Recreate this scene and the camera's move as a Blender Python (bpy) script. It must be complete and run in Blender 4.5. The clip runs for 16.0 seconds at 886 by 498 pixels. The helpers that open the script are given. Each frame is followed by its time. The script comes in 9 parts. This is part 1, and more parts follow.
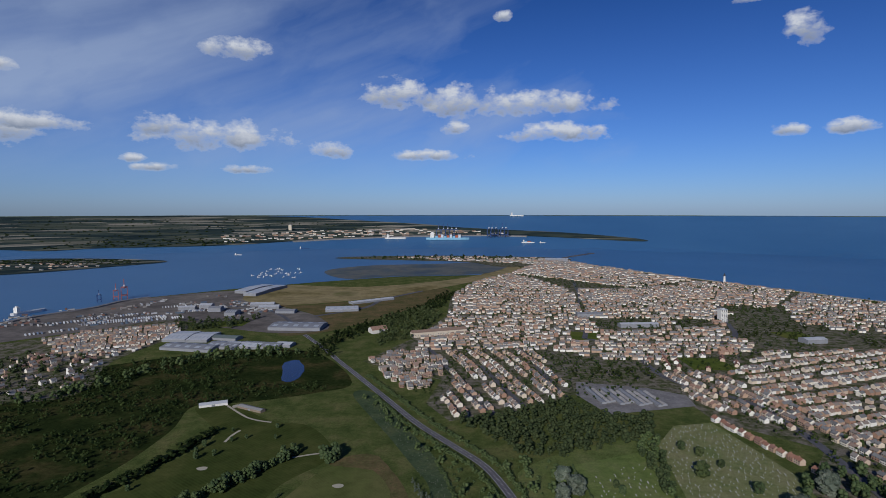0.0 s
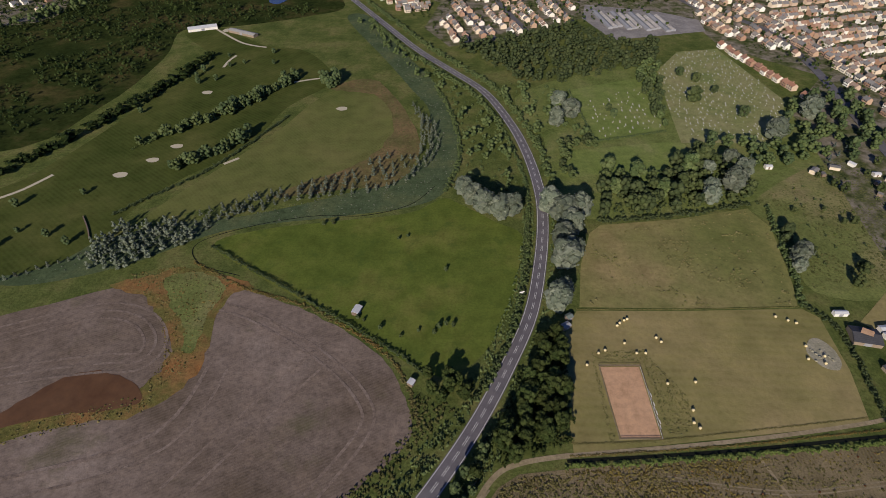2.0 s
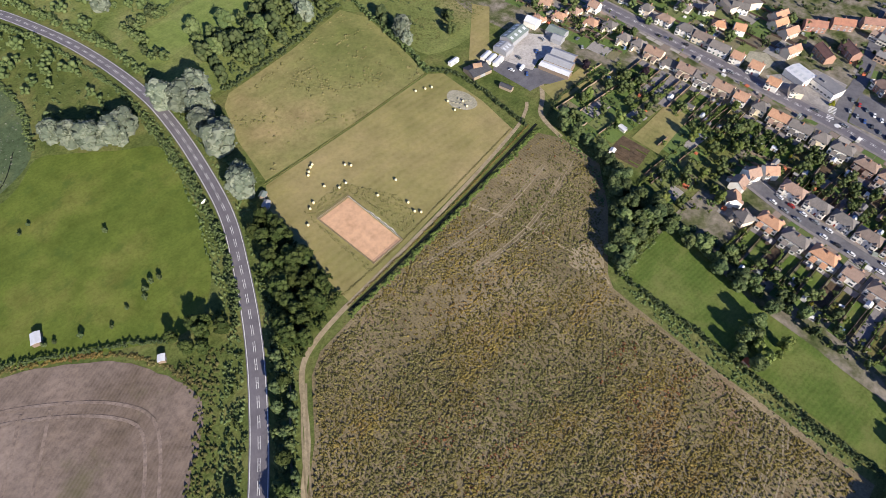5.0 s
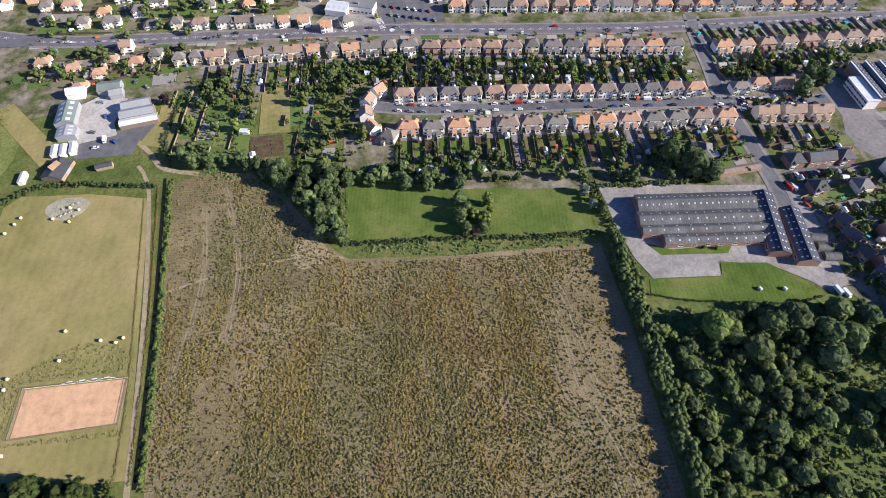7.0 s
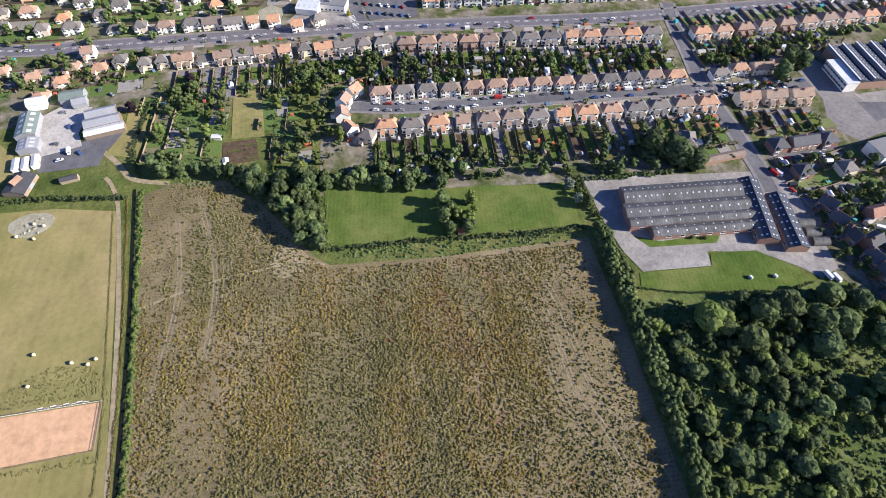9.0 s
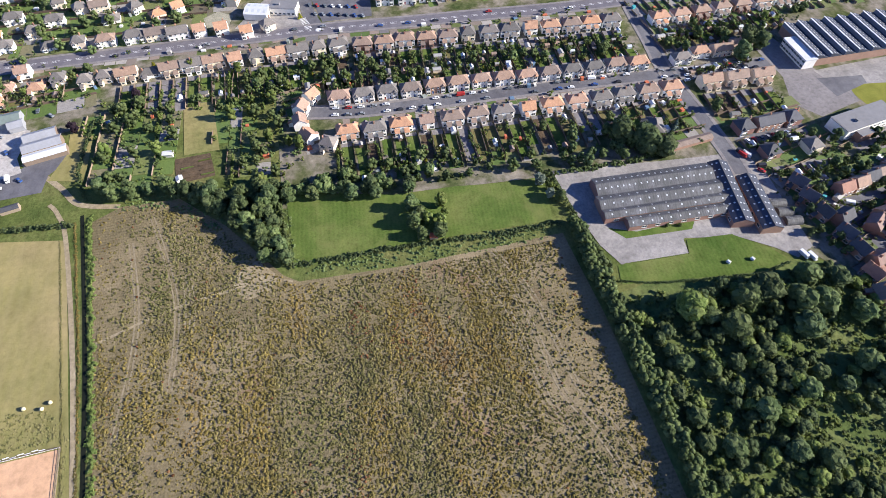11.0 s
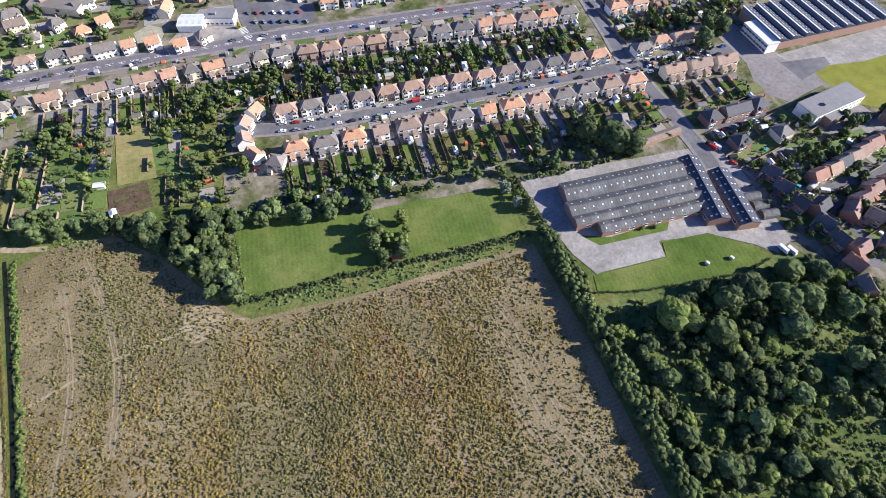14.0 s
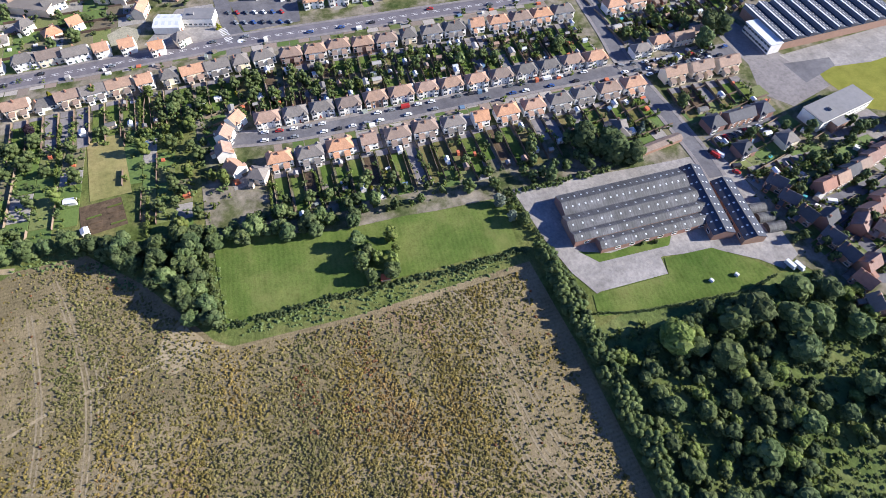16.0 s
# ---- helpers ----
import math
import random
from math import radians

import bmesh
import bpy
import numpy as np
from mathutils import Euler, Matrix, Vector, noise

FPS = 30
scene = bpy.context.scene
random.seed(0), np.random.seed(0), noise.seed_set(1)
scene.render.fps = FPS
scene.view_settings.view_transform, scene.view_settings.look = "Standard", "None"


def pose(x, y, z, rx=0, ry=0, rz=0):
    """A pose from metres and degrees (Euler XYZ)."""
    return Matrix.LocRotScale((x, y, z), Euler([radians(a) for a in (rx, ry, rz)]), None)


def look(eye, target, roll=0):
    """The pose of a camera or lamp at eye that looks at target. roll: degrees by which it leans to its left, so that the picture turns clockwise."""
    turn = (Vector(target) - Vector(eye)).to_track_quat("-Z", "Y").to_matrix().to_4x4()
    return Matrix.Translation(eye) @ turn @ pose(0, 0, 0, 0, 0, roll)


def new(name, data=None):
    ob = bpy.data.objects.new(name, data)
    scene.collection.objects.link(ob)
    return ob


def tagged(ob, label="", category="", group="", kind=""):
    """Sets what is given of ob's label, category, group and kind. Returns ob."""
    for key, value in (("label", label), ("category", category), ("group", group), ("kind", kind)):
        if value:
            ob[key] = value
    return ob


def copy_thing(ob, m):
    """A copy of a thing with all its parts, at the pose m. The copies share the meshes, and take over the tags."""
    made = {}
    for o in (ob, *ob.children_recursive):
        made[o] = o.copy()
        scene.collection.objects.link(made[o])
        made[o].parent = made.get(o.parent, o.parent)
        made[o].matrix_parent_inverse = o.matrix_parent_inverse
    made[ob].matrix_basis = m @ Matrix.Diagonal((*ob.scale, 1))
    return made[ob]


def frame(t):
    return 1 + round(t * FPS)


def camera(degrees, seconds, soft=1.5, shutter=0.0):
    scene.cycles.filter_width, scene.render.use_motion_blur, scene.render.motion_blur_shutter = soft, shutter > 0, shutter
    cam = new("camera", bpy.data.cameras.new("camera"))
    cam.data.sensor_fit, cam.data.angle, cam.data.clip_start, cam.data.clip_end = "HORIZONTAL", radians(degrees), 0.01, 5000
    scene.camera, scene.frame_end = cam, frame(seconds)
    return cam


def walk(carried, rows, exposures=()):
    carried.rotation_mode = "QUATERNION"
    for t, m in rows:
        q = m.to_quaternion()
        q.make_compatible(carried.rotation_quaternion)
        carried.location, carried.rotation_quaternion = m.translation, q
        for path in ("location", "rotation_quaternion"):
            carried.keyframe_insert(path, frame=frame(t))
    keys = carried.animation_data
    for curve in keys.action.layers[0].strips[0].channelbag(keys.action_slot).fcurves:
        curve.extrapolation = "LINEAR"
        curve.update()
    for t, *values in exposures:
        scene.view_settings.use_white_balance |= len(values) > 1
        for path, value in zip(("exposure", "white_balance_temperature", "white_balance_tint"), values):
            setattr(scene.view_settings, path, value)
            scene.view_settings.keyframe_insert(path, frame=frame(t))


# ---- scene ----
ROWS = [
    (0, 2.04, -1.56, 249.39, 0.01, -4.01, -0.01),
    (0.5, 1.78, -0.57, 248.14, 0.02, -14.01, 0.10),
    (1, 1.13, 0.00, 247.02, 0.08, -23.40, 0.10),
    (1.5, 1.11, 1.08, 245.71, 0.13, -32.72, 0.16),
    (2, 1.23, 1.80, 244.79, 0.21, -41.03, 0.19),
    (2.5, 1.37, 2.90, 243.99, 0.31, -48.58, 0.16),
    (3, 1.14, 4.37, 243.29, 0.45, -54.32, 0.22),
    (3.5, 1.56, 5.39, 242.36, 1.71, -55.21, 0.18),
    (4, 0.84, 6.13, 240.67, 12.57, -55.17, 0.10),
    (4.5, -1.87, 7.96, 238.63, 29.49, -54.99, 0.21),
    (5, -5.07, 11.71, 237.79, 47.77, -54.96, 0.75),
    (5.2, -6.14, 13.10, 237.50, 54.81, -54.87, 0.94),
    (5.6, -7.01, 14.78, 236.64, 68.40, -54.79, 0.87),
    (6, -7.28, 16.68, 234.99, 80.00, -54.60, 0.70),
    (6.4, -7.07, 18.51, 232.94, 89.25, -54.36, 0.50),
    (6.8, -6.52, 19.97, 230.90, 95.80, -54.15, 0.32),
    (7.3, -5.58, 20.79, 228.98, 99.66, -54.03, 0.22),
    (7.5, -5.20, 20.95, 228.45, 100.16, -54.05, 0.23),
    (8, -4.17, 20.94, 227.12, 100.60, -54.13, 0.21),
    (8.2, -3.35, 20.72, 226.59, 100.66, -54.17, 0.19),
    (10.3, 5.28, 18.36, 220.95, 101.15, -54.54, -0.03),
    (10.5, 6.10, 18.14, 220.41, 101.83, -54.58, -0.05),
    (11, 8.95, 17.85, 218.58, 105.58, -54.56, -0.09),
    (11.5, 11.98, 17.12, 216.82, 107.91, -54.57, -0.05),
    (12, 14.92, 16.03, 215.32, 109.44, -54.64, -0.01),
    (12.5, 17.39, 14.20, 213.73, 110.17, -54.62, -0.17),
    (13, 20.08, 11.88, 212.17, 110.66, -54.71, -0.22),
    (13.5, 23.48, 9.95, 210.80, 110.92, -54.84, -0.17),
    (14, 26.71, 7.81, 209.83, 110.37, -55.02, -0.24),
    (14.5, 30.52, 6.13, 208.74, 110.68, -55.24, -0.14),
    (15, 34.61, 4.63, 207.85, 111.07, -55.50, 0.02),
    (15.5, 38.90, 2.80, 207.14, 111.37, -55.80, 0.15),
    (16, 43.29, 0.97, 206.66, 111.66, -56.13, 0.32),
]


def aim(x, y, z, yaw, pitch, roll):
    """The camera's pose: yaw is clockwise from +y, pitch above the horizon."""
    a, p = radians(yaw), radians(pitch)
    ahead = Vector((math.sin(a) * math.cos(p), math.cos(a) * math.cos(p), math.sin(p)))
    return look((x, y, z), Vector((x, y, z)) + 100 * ahead, roll)


cam = camera(77.2, 16.0, 0.6)
walk(cam, [(r[0], aim(*r[1:])) for r in ROWS], [(0, -0.68, 5720, 9), (0.5, -0.66, 5850, 9), (1.0, -0.50, 6080, 10), (1.5, -0.25, 6420, 11), (2.2, 0.10, 6750, 12), (3.0, 0.62, 6650, 11), (4.0, 0.94, 6600, 10), (5.2, 1.08, 6430, 10), (7.5, 1.24, 6230, 10), (12, 1.44, 6100, 10), (16, 1.48, 5980, 10)])

# ---- light ----
SUN_TURN, SUN_UP = radians(198), radians(25)
sun = new("sun", bpy.data.lights.new("sun", "SUN"))
sun.data.energy, sun.data.angle, sun.data.color = 5.0, radians(0.55), (1.0, 0.92, 0.80)
sun.matrix_world = look((math.sin(SUN_TURN) * math.cos(SUN_UP) * 900, math.cos(SUN_TURN) * math.cos(SUN_UP) * 900, math.sin(SUN_UP) * 900), (0, 0, 0))

world = bpy.data.worlds.new("sky")
scene.world = world
world.use_nodes = True
WT = world.node_tree
WT.nodes.clear()


def wm(op, a, b=None, c=None, clamp=False):
    n = WT.nodes.new("ShaderNodeMath")
    n.operation, n.use_clamp = op, clamp
    for i, v in enumerate((a, b, c)):
        if v is None:
            continue
        if isinstance(v, (int, float)):
            n.inputs[i].default_value = v
        else:
            WT.links.new(v, n.inputs[i])
    return n.outputs[0]


def wnoise(vec, scale, detail, rough=0.6):
    n = WT.nodes.new("ShaderNodeTexNoise")
    n.inputs["Scale"].default_value, n.inputs["Detail"].default_value, n.inputs["Roughness"].default_value = scale, detail, rough
    WT.links.new(vec, n.inputs["Vector"])
    return n.outputs["Fac"]


def wvec(x, y, z=0.0):
    n = WT.nodes.new("ShaderNodeCombineXYZ")
    for i, v in enumerate((x, y, z)):
        if isinstance(v, (int, float)):
            n.inputs[i].default_value = v
        else:
            WT.links.new(v, n.inputs[i])
    return n.outputs[0]


def wmix(fac, a, b):
    n = WT.nodes.new("ShaderNodeMix")
    n.data_type = "RGBA"
    for s, v in ((n.inputs[0], fac), (n.inputs[6], a), (n.inputs[7], b)):
        if isinstance(v, (tuple, float, int)):
            s.default_value = v
        else:
            WT.links.new(v, s)
    return n.outputs[2]


sky = WT.nodes.new("ShaderNodeTexSky")
sky.sky_type, sky.sun_disc = "NISHITA", False
sky.sun_elevation, sky.sun_rotation = SUN_UP, SUN_TURN
sky.altitude, sky.air_density, sky.dust_density, sky.ozone_density = 200, 1.0, 0.3, 3.0
place = WT.nodes.new("ShaderNodeTexCoord").outputs["Generated"]
sep = WT.nodes.new("ShaderNodeSeparateXYZ")
WT.links.new(place, sep.inputs[0])
az = wm("ARCTAN2", sep.outputs[0], sep.outputs[1])
el = wm("ARCSINE", sep.outputs[2])
angles = wvec(az, wm("MULTIPLY", el, 1.5))
puff = wnoise(angles, 25, 9, 0.62)
# high thin veils, drawn out across the sky
over = wm("ADD", wm("ABSOLUTE", sep.outputs[2]), 0.22)
high = wvec(wm("DIVIDE", sep.outputs[0], over), wm("DIVIDE", sep.outputs[1], over))
warp = wm("MULTIPLY", wnoise(angles, 3.0, 3), 1.2)
veil_noise = wnoise(wvec(wm("ADD", wm("MULTIPLY", az, 2.2), warp), wm("SUBTRACT", wm("MULTIPLY", el, 7.0), wm("MULTIPLY", az, 2.6)), 3.3), 1.0, 8, 0.55)
east = wm("MULTIPLY_ADD", az, -0.36, -0.01)
veil = wm("MULTIPLY", wm("SUBTRACT", wm("ADD", veil_noise, east), 0.40), 2.6, clamp=True)
veil = wm("MULTIPLY", veil, wm("MULTIPLY", wm("MULTIPLY", el, 6.0, clamp=True), wm("MULTIPLY_ADD", el, -1.6, 1.25, clamp=True)))


def cloud(a, e, w, h, rag=1.0):
    """How thick one heap cloud is: centre and half sizes in degrees."""
    dx = wm("DIVIDE", wm("SUBTRACT", az, radians(a)), radians(w))
    dy = wm("DIVIDE", wm("SUBTRACT", el, radians(e)), radians(h))
    below = wm("MULTIPLY", wm("MINIMUM", dy, 0.0), 0.9)
    d = wm("ADD", wm("MULTIPLY", dx, dx), wm("ADD", wm("MULTIPLY", dy, dy), wm("MULTIPLY", below, below)))
    solid = wm("SUBTRACT", 1.0, d)
    return wm("ADD", solid, wm("MULTIPLY", wm("SUBTRACT", puff, 0.5), 4.9 * rag)), dy


HEAPS = [(-4.2, 11.4, 4.4, 1.7), (2.0, 10.6, 4.4, 2.0), (9.8, 10.4, 6.6, 1.4), (12.0, 7.6, 5.6, 1.1), (1.0, 8.2, 1.6, 0.8), (-22.0, 6.9, 6.6, 1.6), (-26.5, 7.6, 2.6, 1.2),
         (-20.0, 14.8, 3.6, 1.1), (-1.5, 5.5, 4.0, 0.7), (-11.3, 5.9, 2.2, 1.0), (-29.0, 4.6, 1.2, 0.5), (-27.0, 3.9, 2.4, 0.5), (-19.2, 3.9, 2.6, 0.5),
         (37.5, 19.8, 4.4, 2.2), (30.2, 18.2, 3.4, 0.7), (32.5, 15.0, 1.6, 1.6), (31.5, 6.9, 1.4, 0.7), (36.0, 6.9, 1.8, 0.8), (-38.0, 6.5, 3.0, 1.4), (-38.5, 11.5, 1.4, 0.8), (6.0, 18.6, 1.0, 0.6), (-37.0, 7.2, 5.0, 1.0)]
thick, shade = None, None
for heap in HEAPS:
    one, dy = cloud(*heap)
    one = wm("MULTIPLY", one, 0.9, clamp=True)
    low = wm("MULTIPLY", one, wm("ADD", wm("MULTIPLY_ADD", dy, -1.1, 0.55), wm("MULTIPLY", wm("SUBTRACT", 0.5, puff), 1.6), clamp=True))
    thick = one if thick is None else wm("MAXIMUM", thick, one)
    shade = low if shade is None else wm("MAXIMUM", shade, low)
tint = WT.nodes.new("ShaderNodeMix")
tint.data_type, tint.blend_type = "RGBA", "MULTIPLY"
tint.inputs[0].default_value = 1.0
WT.links.new(sky.outputs[0], tint.inputs[6])
WT.links.new(wmix(wm("MULTIPLY", el, 2.2, clamp=True), (0.82, 1.08, 1.82, 1), (0.20, 0.45, 0.95, 1)), tint.inputs[7])
hazy = tint.outputs[2]
colour = wmix(wm("MULTIPLY", veil, 0.75), hazy, (8.0, 9.2, 11.6, 1))
bright = wmix(shade, (14.5, 14.0, 13.6, 1), (4.2, 4.8, 6.0, 1))
colour = wmix(wm("MULTIPLY", thick, 0.93), colour, bright)
back = WT.nodes.new("ShaderNodeBackground")
back.inputs["Strength"].default_value = 0.07
WT.links.new(colour, back.inputs["Color"])
WT.links.new(back.outputs[0], WT.nodes.new("ShaderNodeOutputWorld").inputs[0])


# ---- materials ----
def tree_of(name):
    m = bpy.data.materials.new(name)
    m.use_nodes = True
    nt = m.node_tree
    return m, nt, nt.nodes["Principled BSDF"]


def noise_of(nt, vec, scale, detail=4.0, rough=0.55, out="Fac"):
    n = nt.nodes.new("ShaderNodeTexNoise")
    n.inputs["Scale"].default_value, n.inputs["Detail"].default_value, n.inputs["Roughness"].default_value = scale, detail, rough
    nt.links.new(vec, n.inputs["Vector"])
    return n.outputs[out]


def ramp_of(nt, fac, stops):
    n = nt.nodes.new("ShaderNodeValToRGB")
    while len(n.color_ramp.elements) < len(stops):
        n.color_ramp.elements.new(0.5)
    for e, (at, c) in zip(n.color_ramp.elements, stops):
        e.position, e.color = at, (*c, 1)
    nt.links.new(fac, n.inputs[0])
    return n.outputs[0]


def mix_of(nt, fac, a, b, blend="MIX"):
    n = nt.nodes.new("ShaderNodeMix")
    n.data_type, n.blend_type = "RGBA", blend
    for s, v in ((n.inputs[0], fac), (n.inputs[6], a), (n.inputs[7], b)):
        if isinstance(v, (float, int)):
            s.default_value = v
        elif isinstance(v, tuple):
            s.default_value = (*v, 1)
        else:
            nt.links.new(v, s)
    return n.outputs[2]


def math_of(nt, op, a, b=None, clamp=False):
    n = nt.nodes.new("ShaderNodeMath")
    n.operation, n.use_clamp = op, clamp
    for i, v in enumerate((a, b)):
        if v is None:
            continue
        if isinstance(v, (float, int)):
            n.inputs[i].default_value = v
        else:
            nt.links.new(v, n.inputs[i])
    return n.outputs[0]


def world_place(nt, stretch=(1, 1, 1), turn=0.0):
    n = nt.nodes.new("ShaderNodeMapping")
    n.inputs["Scale"].default_value = stretch
    n.inputs["Rotation"].default_value = (0, 0, radians(turn))
    nt.links.new(nt.nodes.new("ShaderNodeNewGeometry").outputs["Position"], n.inputs["Vector"])
    return n.outputs[0]


def bump_of(nt, height, strength, distance=0.3):
    n = nt.nodes.new("ShaderNodeBump")
    n.inputs["Strength"].default_value, n.inputs["Distance"].default_value = strength, distance
    nt.links.new(height, n.inputs["Height"])
    return n.outputs[0]


def earth(name, colours, patch=0.02, grain=0.6, grain_mix=0.5, rough=0.95, stripes=None, bump=0.5, fine=None, dry=None):
    """Ground cover: broad patches of the colours, fine grain and, if given, stripes (degrees, metres, colour, strength)."""
    m, nt, b = tree_of(name)
    p = world_place(nt)
    broad = noise_of(nt, p, patch, 6, 0.62)
    k = len(colours)
    c = ramp_of(nt, broad, [(0.32 + 0.36 * i / (k - 1), x) for i, x in enumerate(colours)])
    mottle = noise_of(nt, p, patch * 5.3, 4, 0.6)
    c = mix_of(nt, 0.7, c, ramp_of(nt, mottle, [(0.3, (0.72, 0.72, 0.70)), (0.5, (1, 1, 1)), (0.7, (1.22, 1.2, 1.16))]), "MULTIPLY")
    small = noise_of(nt, p, grain, 5, 0.7)
    dark = ramp_of(nt, small, [(0.25, (0.45, 0.45, 0.45)), (0.5, (1, 1, 1)), (0.8, (1.5, 1.5, 1.45))])
    c = mix_of(nt, grain_mix, c, dark, "MULTIPLY")
    if dry:
        spots = noise_of(nt, p, dry[1], 5, 0.65)
        f = math_of(nt, "MULTIPLY", math_of(nt, "SUBTRACT", spots, dry[2]), 8.0, True)
        c = mix_of(nt, math_of(nt, "MULTIPLY", f, dry[3]), c, dry[0])
    if stripes:
        turn, width, tint, much = stripes
        w = nt.nodes.new("ShaderNodeTexWave")
        w.inputs["Scale"].default_value = 3.14159 / (10 * width)
        w.inputs["Distortion"].default_value, w.inputs["Detail"].default_value, w.inputs["Detail Scale"].default_value = 1.2, 3, 0.4
        nt.links.new(world_place(nt, (1, 1, 1), turn), w.inputs["Vector"])
        fade = math_of(nt, "MULTIPLY", w.outputs["Fac"], noise_of(nt, p, 0.03, 3))
        c = mix_of(nt, math_of(nt, "MULTIPLY", fade, much), c, tint)
    nt.links.new(c, b.inputs["Base Color"])
    b.inputs["Roughness"].default_value = rough
    b.inputs["Specular IOR Level"].default_value = 0.0 if rough > 0.9 else 0.2
    nt.links.new(bump_of(nt, noise_of(nt, p, fine or grain * 1.5, 6, 0.7), bump), b.inputs["Normal"])
    return m


def solid(name, colour, rough=0.7, metal=0.0, vary=0.15, scale=3.0, spec=0.35, hue=0.0, bump=0.15, island=False):
    """Paint, render, felt or metal with soft blotches, grain and a slight difference from piece to piece."""
    m, nt, b = tree_of(name)
    p = world_place(nt)
    lo, hi = tuple(c * (1 - vary) for c in colour), tuple(min(1, c * (1 + vary)) for c in colour)
    c = mix_of(nt, noise_of(nt, p, scale, 5, 0.65), lo, hi)
    c = mix_of(nt, 0.35, c, ramp_of(nt, noise_of(nt, p, scale * 0.13, 4), [(0.3, (0.7, 0.7, 0.7)), (0.7, (1.15, 1.15, 1.15))]), "MULTIPLY")
    if hue:
        h = nt.nodes.new("ShaderNodeHueSaturation")
        r = nt.nodes.new("ShaderNodeNewGeometry").outputs["Random Per Island"] if island else nt.nodes.new("ShaderNodeObjectInfo").outputs["Random"]
        nt.links.new(math_of(nt, "ADD", math_of(nt, "MULTIPLY", r, hue * 2), 1 - hue), h.inputs["Value"])
        nt.links.new(math_of(nt, "ADD", math_of(nt, "MULTIPLY", r, 0.03), 0.485), h.inputs["Hue"])
        nt.links.new(c, h.inputs["Color"])
        c = h.outputs[0]
    nt.links.new(c, b.inputs["Base Color"])
    b.inputs["Roughness"].default_value, b.inputs["Metallic"].default_value = rough, metal
    b.inputs["Specular IOR Level"].default_value = spec
    if bump:
        nt.links.new(bump_of(nt, noise_of(nt, p, scale * 4, 4), bump, 0.05), b.inputs["Normal"])
    return m


def roof_tiles(name, colour):
    """Tiles or slates: courses that step down the slope, weathered patches, and each roof a little different."""
    m, nt, b = tree_of(name)
    p = world_place(nt)
    c = mix_of(nt, noise_of(nt, p, 1.3, 5, 0.7), tuple(0.62 * x for x in colour), tuple(1.35 * x for x in colour))
    c = mix_of(nt, 0.6, c, ramp_of(nt, noise_of(nt, p, 0.35, 4), [(0.3, (0.72, 0.72, 0.74)), (0.7, (1.2, 1.17, 1.12))]), "MULTIPLY")
    w = nt.nodes.new("ShaderNodeTexWave")
    w.bands_direction, w.wave_profile = "Z", "SAW"
    w.inputs["Scale"].default_value, w.inputs["Distortion"].default_value = 0.9, 0.6
    nt.links.new(p, w.inputs["Vector"])
    c = mix_of(nt, 0.5, c, ramp_of(nt, w.outputs["Fac"], [(0.0, (0.6, 0.6, 0.6)), (0.3, (1.05, 1.05, 1.05)), (1.0, (1.1, 1.1, 1.1))]), "MULTIPLY")
    h = nt.nodes.new("ShaderNodeHueSaturation")
    o = nt.nodes.new("ShaderNodeObjectInfo").outputs["Random"]
    nt.links.new(math_of(nt, "ADD", math_of(nt, "MULTIPLY", o, 0.5), 0.75), h.inputs["Value"])
    nt.links.new(math_of(nt, "ADD", math_of(nt, "MULTIPLY", o, 0.4), 0.7), h.inputs["Saturation"])
    nt.links.new(c, h.inputs["Color"])
    nt.links.new(h.outputs[0], b.inputs["Base Color"])
    b.inputs["Roughness"].default_value, b.inputs["Specular IOR Level"].default_value = 0.8, 0.3
    nt.links.new(bump_of(nt, w.outputs["Fac"], 0.4, 0.06), b.inputs["Normal"])
    return m


def stained_sheet(name, dark, pale):
    """Old sheet roofing: rain streaks down the slope, lichen patches and single sheets paler than the rest."""
    m, nt, b = tree_of(name)
    own = nt.nodes.new("ShaderNodeTexCoord").outputs["Object"]
    streak = nt.nodes.new("ShaderNodeMapping")
    streak.inputs["Scale"].default_value = (1.6, 0.16, 0.16)
    nt.links.new(own, streak.inputs["Vector"])
    c = ramp_of(nt, noise_of(nt, streak.outputs[0], 1.0, 5, 0.7), [(0.34, dark), (0.52, tuple((x + y) / 2 for x, y in zip(dark, pale))), (0.70, pale)])
    c = mix_of(nt, 0.8, c, ramp_of(nt, noise_of(nt, own, 0.14, 5, 0.65), [(0.35, (0.55, 0.55, 0.55)), (0.55, (1.0, 1.0, 1.02)), (0.72, (1.9, 1.9, 1.95))]), "MULTIPLY")
    nt.links.new(c, b.inputs["Base Color"])
    b.inputs["Roughness"].default_value, b.inputs["Specular IOR Level"].default_value = 0.65, 0.4
    w = nt.nodes.new("ShaderNodeTexWave")
    w.inputs["Scale"].default_value = 2.2
    nt.links.new(own, w.inputs["Vector"])
    nt.links.new(bump_of(nt, w.outputs["Fac"], 0.5, 0.06), b.inputs["Normal"])
    return m


